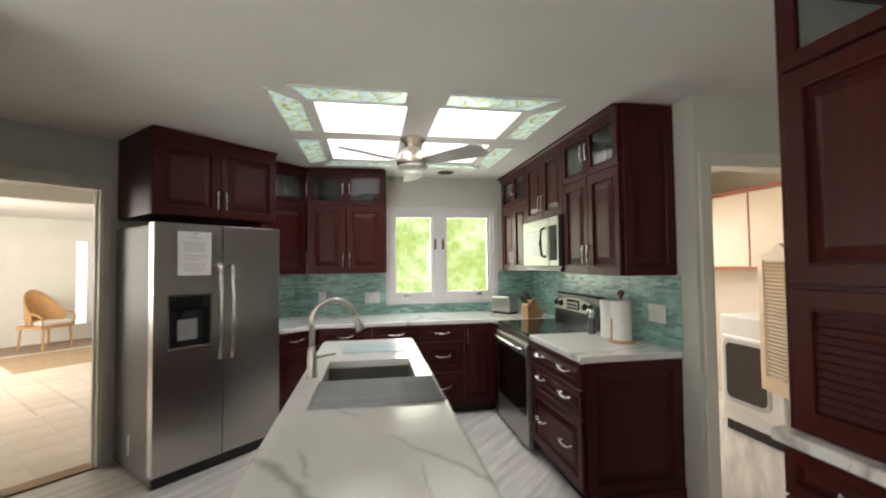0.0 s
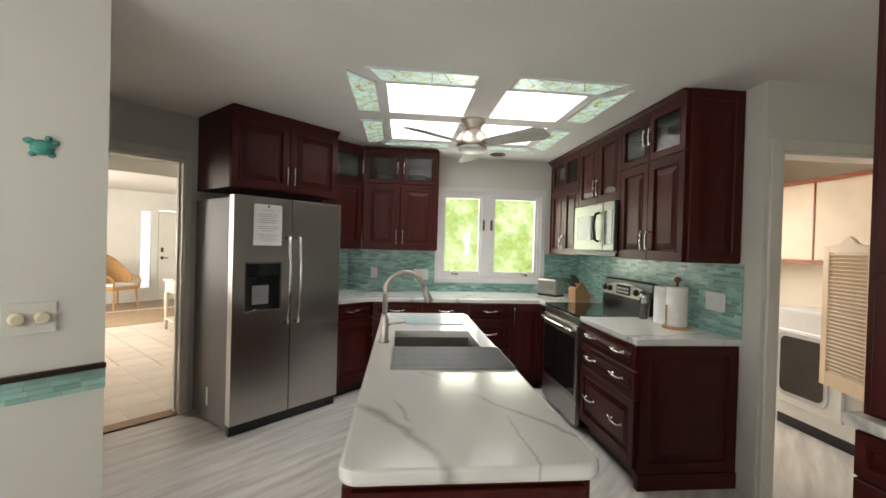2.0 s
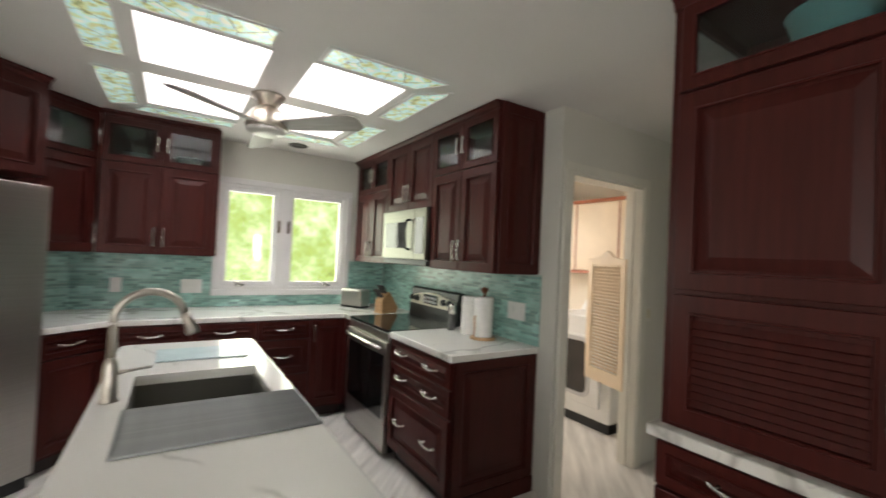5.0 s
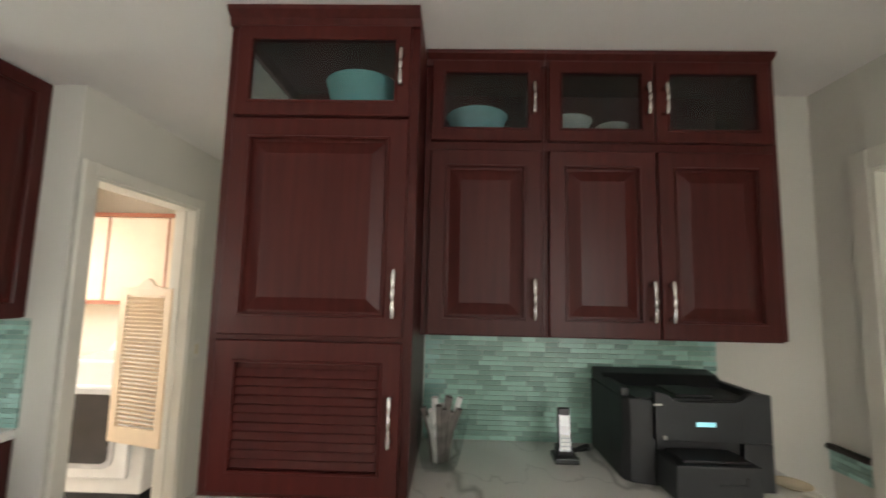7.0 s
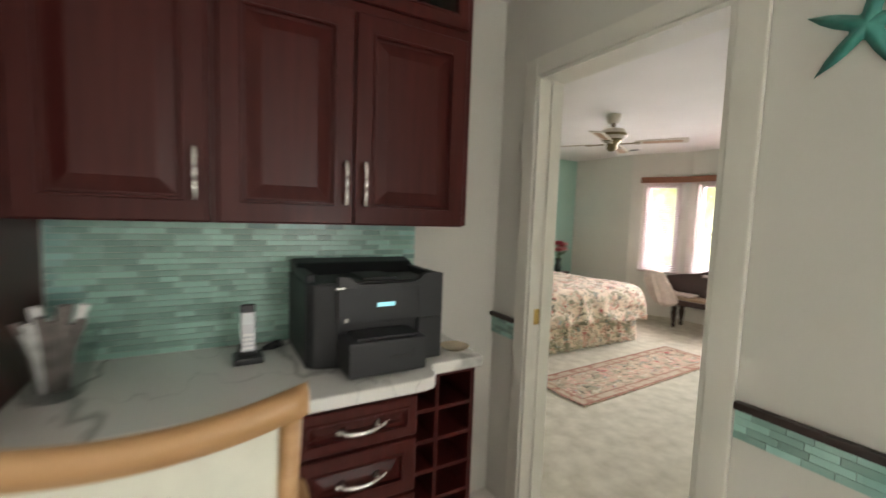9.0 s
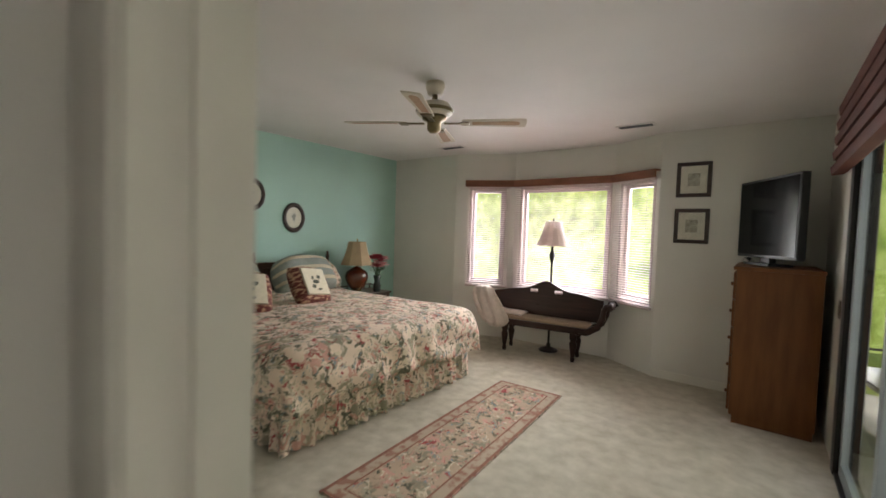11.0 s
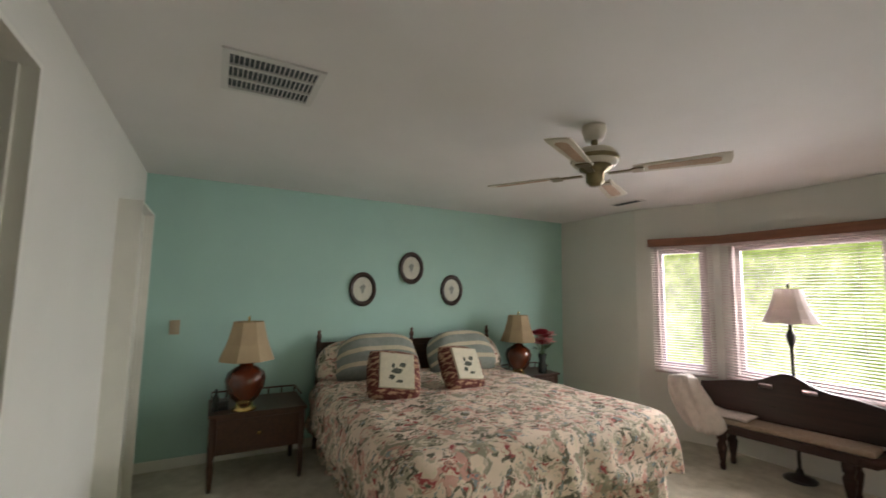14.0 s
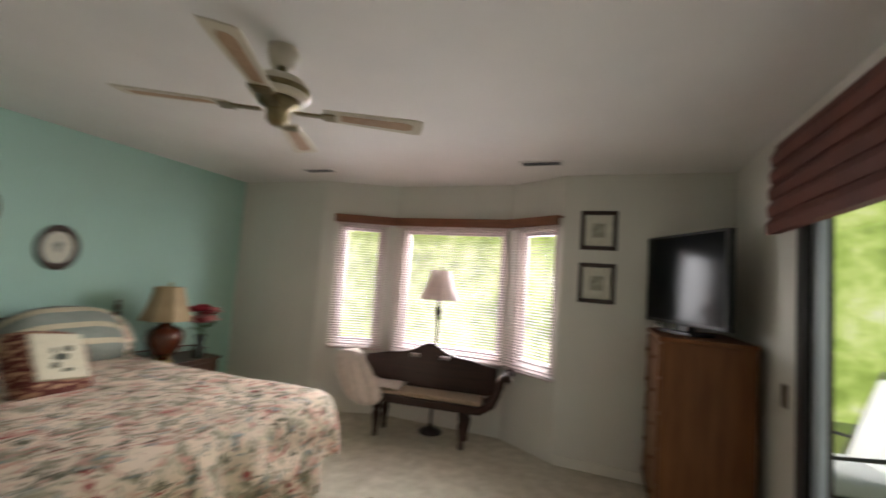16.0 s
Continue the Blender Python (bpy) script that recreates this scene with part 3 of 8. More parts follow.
def front_mesh(w, h, style):
    """A cabinet front, its back at y 0 and face at y -0.02; origin at its lower left corner."""
    t, f = 0.02, min(0.046 if style == "glass" else 0.062, h * 0.26)
    bm = bmesh.new()
    if style == "slab":
        bx(bm, 0, w, -t, 0, 0, h)
        return bevel(bm, 0.004)
    prof = [(0.0, 0.0), (0.0, -t + 0.003), (0.003, -t), (f - 0.004, -t), (f, -t + 0.004)]
    if style == "raised":
        s = min(0.04, h * 0.14)
        prof += [(f, -0.007), (f + 0.012, -0.006), (f + 0.012 + s, -0.017)]
    elif style == "louver":
        prof += [(f, -0.002)]
    else:
        prof += [(f, 0.0)]
    loops = [[bm.verts.new(p) for p in ((k, y, k), (w - k, y, k), (w - k, y, h - k), (k, y, h - k))] for k, y in prof]
    if style == "glass":
        loops.append(loops[0])
    for a, b in zip(loops, loops[1:]):
        for k in range(4):
            bm.faces.new((a[k], a[(k + 1) % 4], b[(k + 1) % 4], b[k]))
    if style != "glass":
        bm.faces.new(loops[-1])
        bm.faces.new(loops[0][::-1])
    return bm


def bead(bm, x0, x1, z0, z1, y):
    """A half-round bead mitred round a rectangle, one closed strip."""
    loops = []
    for k in range(6):
        a = 2 * math.pi * k / 6
        o, d = 0.005 * math.cos(a), 0.005 * math.sin(a)
        loops.append([bm.verts.new(p) for p in ((x0 - o, y + d, z0 - o), (x1 + o, y + d, z0 - o), (x1 + o, y + d, z1 + o), (x0 - o, y + d, z1 + o))])
    for k in range(6):
        p, q = loops[k], loops[(k + 1) % 6]
        for j in range(4):
            bm.faces.new((p[j], p[(j + 1) % 4], q[(j + 1) % 4], q[j]))


def cabinet(name, m, W, D, Z0, Z1, fronts, label, category="cabinet", group="kitchen cabinets", toe=0.0, crown=0.0, end=None, shelf=(), side_glass=None):
    """Cabinet unit: local x to the right along its front, front at y 0, back at y D. fronts: (style, x0, x1, z0, z1, handle) with z in the room."""
    o = thing(name, m, label, category, group)
    t = 0.018
    if side_glass:
        g0, g1, gy0, gy1 = side_glass
        part("side_panel", boxes((0, t, 0.001, D, Z0 + toe, g0), (0, t, 0.001, D, g1, Z1), (0, t, 0.001, gy0, g0, g1), (0, t, gy1, D, g0, g1)), CHERRY, o)
        part("side_glass", boxes((0.007, 0.011, gy0, gy1, g0, g1)), CABGLASS, o, "clear glass side light")
    else:
        part("side_panel", boxes((0, t, 0.001, D, Z0 + toe, Z1)), CHERRY, o)
    b = boxes((W - t, W, 0.001, D, Z0 + toe, Z1), (t, W - t, 0.001, D, Z1 - t, Z1), (t, W - t, 0.001, D, Z0 + toe, Z0 + toe + t), (t, W - t, D - 0.01, D, Z0 + toe + t, Z1 - t))
    part("body", b, CHERRY, o)
    for z in shelf:
        part("shelf", boxes((t + 0.001, W - t - 0.001, 0.004, D - 0.011, z - 0.01, z + 0.01)), CHERRY, o)
    # face frame behind the fronts
    xs = sorted({0.0, W} | {f[1] for f in fronts} | {f[2] for f in fronts})
    zs = sorted({Z0 + toe, Z1} | {f[3] for f in fronts} | {f[4] for f in fronts})
    def spans(vals, lo, hi):
        got = []
        for v in vals:
            a, b = max(lo, v - 0.02), min(hi, v + 0.02)
            if got and a <= got[-1][1] + 0.002:
                got[-1][1] = b
            else:
                got.append([a, b])
        return got
    bm = bmesh.new()
    up = spans(xs, 0.0, W)
    for a, b in up:
        bx(bm, a, b, -0.001, 0.0008, Z0 + toe, Z1)
    for z0, z1 in spans(zs, Z0 + toe, Z1):
        for (a0, a1), (b0, b1) in zip(up, up[1:]):
            bx(bm, a1, b0, -0.0012, 0.0006, z0, z1)
    part("face_frame", bm, CHERRY, o)
    if toe:
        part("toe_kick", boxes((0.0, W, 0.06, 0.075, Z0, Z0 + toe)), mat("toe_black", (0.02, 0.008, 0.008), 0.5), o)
    if crown:
        bm = bmesh.new()
        prism(bm, [(0.0, Z1 - crown), (-0.014, Z1 - crown), (-0.020, Z1 - crown * 0.55), (-0.042, Z1 - 0.014), (-0.045, Z1 - 0.001), (0.0, Z1 - 0.001)], "x", -0.0, W)
        part("crown_moulding", bm, CHERRY, o)
    if end:
        for e in end.split():
            x = -0.001 if e == "l" else W + 0.001
            me = front_mesh(D - 0.01, (Z1 - Z0 - toe) - 0.01, "raised")
            mm = pose(x, D - 0.004, Z0 + toe + 0.005, 0, 0, -90) if e == "l" else pose(x, 0.004, Z0 + toe + 0.005, 0, 0, 90)
            part("end_panel", me, CHERRY, o, m=mm)
            if toe:
                part("end_base", boxes((x - (0.02 if e == "l" else 0.018), x + (0.018 if e == "l" else 0.02), 0.002, D, Z0, Z0 + toe - 0.001), w=0.002), CHERRY, o)
    for style, x0, x1, z0, z1, hd in fronts:
        g = 0.003
        w, h = x1 - x0 - 2 * g, z1 - z0 - 2 * g
        nm = "drawer_front" if hd and hd[0] == "h" else "door"
        d = part(nm, front_mesh(w, h, style), CHERRY, o, m=pose(x0 + g, -0.002, z0 + g))
        f = min(0.046 if style == "glass" else 0.062, h * 0.26)
        bb = bmesh.new()
        bead(bb, f, w - f, f, h - f, -0.020)
        part("bead", bb, CHERRY, d)
        if style == "glass":
            part("glass", boxes((f, w - f, -0.012, -0.008, f, h - f)), CABGLASS, d, "clear glass")
        if style == "louver":
            bm = bmesh.new()
            z = f + 0.01
            while z < h - f - 0.02:
                prism(bm, [(-0.016, z), (-0.012, z - 0.004), (-0.003, z + 0.020), (-0.006, z + 0.024)], "x", f, w - f)
                z += 0.026
            part("louvers", bm, CHERRY, d)
        if hd:
            if hd[0] == "v":
                me = handle_mesh(0.145 if h > 0.36 else 0.12)
                hx = 0.029 if hd[1] == "l" else w - 0.029
                hz = 0.132 if hd[2] == "b" else h - 0.11 if hd[2] == "t" else h / 2
                part("handle", me, CHROME, d, "turned chrome handle", m=pose(hx, -0.020, hz))
            else:
                for q in hd[1:]:
                    part("handle", pull_mesh(0.125 if w > 0.5 else 0.115), CHROME, d, "bowed chrome pull", m=pose(w * q, -0.020, h / 2 + 0.004))
    return o


ZU, ZC = 1.375, 0.874
# range wall, facing -x; local x runs towards -y
def on_range(y, x=2.045):
    return pose(x, y, 0, 0, 0, -90)


UP = 2.06
cabinet("upper_cabinet", on_range(3.905), 0.745, 0.355, ZU, H - 0.003, [("raised", 0.0, 0.372, ZU, UP, ("v", "r", "b")), ("raised", 0.372, 0.745, ZU, UP, ("v", "l", "b")),
        ("glass", 0.0, 0.372, UP, H - 0.05, ("v", "r", "m")), ("glass", 0.372, 0.745, UP, H - 0.05, ("v", "l", "m"))], "dark cherry upper cabinet with two raised-panel and two glass doors", crown=0.05, end="r", shelf=(UP,))
cabinet("upper_cabinet", on_range(4.68), 0.773, 0.355, 1.84, H - 0.003, [("raised", 0.0, 0.386, 1.84, H - 0.05, ("v", "r", "b")), ("raised", 0.386, 0.773, 1.84, H - 0.05, ("v", "l", "b"))],
        "short dark cherry upper cabinet above the microwave", crown=0.05)
cabinet("upper_cabinet", on_range(YW - 0.01), YW - 0.01 - 4.682, 0.355, ZU, H - 0.003, [("raised", 0.10, 0.465, ZU, UP, ("v", "r", "b")), ("raised", 0.465, 0.828, ZU, UP, ("v", "l", "b")),
        ("glass", 0.10, 0.465, UP, H - 0.05, ("v", "r", "m")), ("glass", 0.465, 0.828, UP, H - 0.05, ("v", "l", "m"))], "dark cherry upper cabinet with glass top doors beside the window", crown=0.05, shelf=(UP,))
cabinet("base_cabinet", on_range(3.905, 1.76), 0.762, 0.638, 0.0, ZC, [("raised", 0.0, 0.762, 0.715, 0.865, ("h", 0.25, 0.75)), ("raised", 0.0, 0.762, 0.545, 0.71, ("h", 0.25, 0.75)),
        ("raised", 0.0, 0.762, 0.12, 0.54, ("h", 0.25, 0.75))], "dark cherry drawer base cabinet with wide drawers", toe=0.10, end="r")
cabinet("base_cabinet", on_range(YW - 0.01, 1.76), YW - 0.01 - 4.685, 0.638, 0.0, ZC, [("raised", 0.62, 0.825, 0.12, 0.865, ("v", "l", "t"))], "dark cherry corner base cabinet beside the range", toe=0.10)
# window wall, facing -y
cabinet("upper_cabinet", pose(-0.085, 5.17, 0), 0.76, 0.345, ZU, H - 0.003, [("raised", 0.0, 0.38, ZU, UP, ("v", "r", "b")), ("raised", 0.38, 0.76, ZU, UP, ("v", "l", "b")),
        ("glass", 0.0, 0.38, UP, H - 0.05, ("v", "r", "m")), ("glass", 0.38, 0.76, UP, H - 0.05, ("v", "l", "m"))], "dark cherry upper cabinet with glass top doors beside the window", crown=0.05, end="r", shelf=(UP,))
cabinet("base_cabinet", pose(0.06, 4.865, 0), 0.48, 0.64, 0.0, ZC, [("raised", 0.0, 0.48, 0.715, 0.865, ("h", 0.5)), ("raised", 0.0, 0.48, 0.12, 0.71, ("v", "r", "t"))], "dark cherry base cabinet under the window counter", toe=0.10)
cabinet("base_cabinet", pose(0.542, 4.865, 0), 0.46, 0.64, 0.0, ZC, [("raised", 0.0, 0.46, 0.715, 0.865, ("h", 0.5)), ("raised", 0.0, 0.46, 0.42, 0.71, ("h", 0.5)), ("raised", 0.0, 0.46, 0.12, 0.415, ("h", 0.5))], "dark cherry drawer base cabinet under the window", toe=0.10)
cabinet("base_cabinet", pose(1.004, 4.865, 0), 0.42, 0.64, 0.0, ZC, [("raised", 0.0, 0.42, 0.715, 0.865, ("h", 0.5)), ("raised", 0.0, 0.42, 0.42, 0.71, ("h", 0.5)), ("raised", 0.0, 0.42, 0.12, 0.415, ("h", 0.5))], "dark cherry drawer base cabinet under the window", toe=0.10)
cabinet("base_cabinet", pose(1.426, 4.865, 0), 0.33, 0.64, 0.0, ZC, [("raised", 0.0, 0.33, 0.12, 0.865, ("v", "l", "t"))], "dark cherry base cabinet in the counter corner", toe=0.10)
# angled wall
_x, _y = sd(3.10, D45 + 0.35)
cabinet("upper_cabinet", pose(_x, _y, 0, 0, 0, 45), 0.50, 0.345, ZU, H - 0.003, [("raised", 0.0, 0.50, ZU, UP, ("v", "r", "b")), ("glass", 0.0, 0.50, UP, H - 0.05, ("v", "r", "m"))],
        "dark cherry angled upper cabinet beside the refrigerator", crown=0.05, shelf=(UP,))
_x, _y = sd(2.15, -3.50)
cabinet("fridge_cabinet", pose(_x, _y, 0, 0, 0, 45), 0.945, 0.59, 1.83, H - 0.003, [("raised", 0.0, 0.472, 1.83, H - 0.05, ("v", "r", "b")), ("raised", 0.472, 0.945, 1.83, H - 0.05, ("v", "l", "b"))],
        "dark cherry cabinet above the refrigerator", crown=0.05)
_x, _y = sd(3.085, -3.46)
cabinet("base_cabinet", pose(_x, _y, 0, 0, 0, 45), 0.44, 0.62, 0.0, ZC, [("raised", 0.0, 0.44, 0.715, 0.865, ("h", 0.4)), ("raised", 0.0, 0.44, 0.12, 0.71, ("v", "r", "t"))], "dark cherry angled base cabinet beside the refrigerator", toe=0.10)


def slab(name, outline, z, label, t=0.04, holes=()):
    bm = bmesh.new()
    prism(bm, outline, "z", z - t, z)
    bevel(bm, 0.007, 3)
    o = part(name, bm, QUARTZ)
    return tagged(o, label, "countertop")


ZT = 0.914
slab("countertop", [(1.725, 3.905), (1.725, 3.115), (2.396, 3.115), (2.396, 3.905)], ZT, "white veined quartz countertop beside the range")
slab("countertop", [(2.396, 4.687), (2.396, YW - 0.004), (-0.27, YW - 0.004), (sd(3.07, D45 + 0.004)), (sd(3.07, -3.435)), (0.045, 4.835), (1.725, 4.835), (1.725, 4.687)], ZT, "white quartz countertop along the window wall")

# ---- splashback tiles ----


def mosaic(name, m, w, h, label, tile_h=0.0205, lo=0.06, hi=0.11, parts=False, skip=None):
    o = struct(name, boxes((0, w, -0.003, -0.0005, 0, h)), MOSGROUT, label, m)
    bm = bmesh.new()
    shared = [mesh_of("tile", bevel(boxes((0, ww, -0.008, -0.003, 0, tile_h - 0.002)), 0.0008, 1), MOSAIC) for ww in (0.055, 0.072, 0.09, 0.105)] if parts else None
    n, z, row = 0, 0.001, 0
    while z < h - tile_h * 0.6:
        x = -random.random() * 0.06
        while x < w:
            if parts:
                k = random.randrange(4)
                ww = (0.055, 0.072, 0.09, 0.105)[k]
            else:
                ww = lo + (hi - lo) * random.random()
            a, b = max(0, x), min(w, x + ww)
            if b - a > 0.012:
                if parts and n < 300 and a == x and b == x + ww:
                    part("tile", shared[k], MOSAIC, o, m=pose(x, 0, z))
                    n += 1
                else:
                    bx(bm, a, b - 0.0018, -0.008, -0.003, z, min(h, z + tile_h - 0.002))
            x += ww + (0.0018 if parts else 0)
        z += tile_h
        row += 1
    r = part("tiles", bm, MOSAIC_I, o)
    r["kind"] = "stuff"
    return o


# ---- island ----


def island():
    x0, x1, y0, y1 = 0.19, 0.84, 1.747, 3.981
    o = thing("kitchen_island", pose(0.5, 2.86, 0), "long dark cherry kitchen island with panelled end", "kitchen island")
    bx0, bx1, by0, by1 = -0.28, 0.30, -1.08, 1.08
    part("body", boxes((bx0, bx1, by0, by1, 0.10, 0.69), (bx0, -0.21, by0, by1, 0.69, ZC), (0.26, bx1, by0, by1, 0.69, ZC), (-0.21, 0.26, by0, -0.25, 0.69, ZC), (-0.21, 0.26, 0.47, by1, 0.69, ZC)), CHERRY, o)
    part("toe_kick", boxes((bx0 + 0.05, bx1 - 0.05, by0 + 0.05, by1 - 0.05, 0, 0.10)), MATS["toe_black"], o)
    part("end_panel", front_mesh(bx1 - bx0 - 0.01, 0.74, "raised"), CHERRY, o, m=pose(bx0 + 0.005, by0 - 0.001, 0.115))
    for k in range(4):
        ya = by0 + 0.01 + k * 0.537
        d = part("door", front_mesh(0.53, 0.74, "raised"), CHERRY, o, m=pose(bx1 + 0.001, ya, 0.115, 0, 0, 90))
        part("handle", handle_mesh(0.13), CHROME, d, "turned chrome handle", m=pose(0.49 if k % 2 == 0 else 0.04, -0.02, 0.62))
        d = part("door", front_mesh(0.53, 0.74, "raised"), CHERRY, o, m=pose(bx0 - 0.001, ya + 0.53, 0.115, 0, 0, -90))
        part("handle", handle_mesh(0.13), CHROME, d, "turned chrome handle", m=pose(0.49 if k % 2 == 0 else 0.04, -0.02, 0.62))
    # counter with the basin cut out
    sx0, sx1, sy0, sy1 = 0.30, 0.75, 2.62, 3.32
    bm = bmesh.new()
    def rounded(inset):
        r, pts = 0.05 - inset, []
        for cx, cy, a0 in ((x1 - 0.05, y1 - 0.05, 0), (x0 + 0.05, y1 - 0.05, 90), (x0 + 0.05, y0 + 0.05, 180), (x1 - 0.05, y0 + 0.05, 270)):
            pts += [(cx + r * math.cos(radians(a0 + 90 * k / 6)), cy + r * math.sin(radians(a0 + 90 * k / 6))) for k in range(7)]
        return pts
    hole = [(sx1, sy1), (sx0, sy1), (sx0, sy0), (sx1, sy0)]
    rings = [[bm.verts.new((x, y, z)) for x, y in rounded(k)] for k, z in ((0.012, ZT), (0.005, ZT - 0.002), (0.001, ZT - 0.007), (0.0, ZT - 0.013), (0.0, ZC + 0.012), (0.004, ZC + 0.003), (0.012, ZC))]
    for a, b in zip(rings, rings[1:]):
        for k in range(len(a)):
            bm.faces.new((a[k], a[(k + 1) % len(a)], b[(k + 1) % len(a)], b[k]))
    rim = [[bm.verts.new((x, y, z)) for x, y in hole] for z in (ZT, ZC)]
    for k in range(4):
        bm.faces.new((rim[0][k], rim[0][(k + 1) % 4], rim[1][(k + 1) % 4], rim[1][k]))
    for o_, h_ in ((rings[0], rim[0]), (rings[-1], rim[1])):
        es = [bm.edges.get((v[k], v[(k + 1) % len(v)])) for v in (o_, h_) for k in range(len(v))]
        bmesh.ops.triangle_fill(bm, use_beauty=True, edges=es)
    c = part("island_countertop", bm, QUARTZ_ISLAND)
    tagged(c, "white quartz island countertop with grey veins and rounded corners", "countertop")
    # sink basin
    s = thing("sink", pose(0.525, 2.97, 0), "undermount stainless steel sink in the island", "sink")
    a, b, c0, d = sx0 - 0.525, sx1 - 0.525, sy0 - 2.97, sy1 - 2.97
    zb = 0.705
    part("basin", boxes((a - 0.004, a, c0, d, zb, ZC - 0.001), (b, b + 0.004, c0, d, zb, ZC - 0.001), (a, b, c0 - 0.004, c0, zb, ZC - 0.001), (a, b, d, d + 0.004, zb, ZC - 0.001), (a, b, c0, d, zb - 0.004, zb)), mat("sink_steel", (0.32, 0.31, 0.29), 0.38, 1.0, vary=0.06, scale=3), s)
    bm = bmesh.new()
    lathe(bm, [(0.045, 0.0), (0.045, 0.004), (0.03, 0.004), (0.028, 0.001), (0.0, 0.001)], 0, 0.12, zb)
    part("drain", bm, CHROME, s)
    mt = thing("drying_mat", pose(0.56, 2.70, ZT), "grey ribbed roll-up drying mat across the sink", "drying mat")
    MATG = mat("grey_silicone", (0.29, 0.30, 0.30), 0.55, vary=0.05, scale=20, per_object=0.05)
    rod = mesh_of("rod", tube(bmesh.new(), [(-0.262, 0, 0.006), (0.262, 0, 0.006)], 0.0062, 8), MATG, True)
    for k in range(27):
        part("rod", rod, MATG, mt, m=pose(0.0, -0.173 + k * 0.0133, 0))
    for x in (-0.268, 0.262):
        part("edge_strip", boxes((x, x + 0.006, -0.178, 0.180, 0.001, 0.013), w=0.002), MATG, mt)
    FAUC = mat("satin_nickel", (0.42, 0.39, 0.345), 0.34, 1.0, vary=0.05, scale=30)
    f = thing("kitchen_faucet", pose(0.245, 3.02, ZT), "brushed nickel gooseneck pull-down faucet", "faucet")
    bm = bmesh.new()
    lathe(bm, [(0.030, 0.0), (0.030, 0.006), (0.024, 0.012), (0.023, 0.11), (0.020, 0.13), (0.014, 0.15), (0.0, 0.15)], seg=20)
    part("base", bm, FAUC, f, smooth=True)
    pts = [(0, 0, 0.14), (0, 0, 0.26)]
    for k in range(13):
        aa = radians(180 - 165 * k / 12)
        pts.append((0.105 + 0.105 * math.cos(aa), 0, 0.27 + 0.105 * math.sin(aa)))
    part("spout", tube(bmesh.new(), pts, 0.0135, 12), FAUC, f, smooth=True)
    e = Vector(pts[-1])
    dd = (Vector(pts[-1]) - Vector(pts[-2])).normalized()
    part("spray_head", tube(bmesh.new(), [e, e + dd * 0.03, e + dd * 0.075, e + dd * 0.085], [0.0145, 0.018, 0.024, 0.021], 14), FAUC, f, smooth=True)
    part("lever", tube(bmesh.new(), [(0.02, 0, 0.095), (0.05, 0, 0.10), (0.115, 0, 0.108)], [0.009, 0.006, 0.005], 8), FAUC, f, smooth=True)


island()

# ---- refrigerator ----


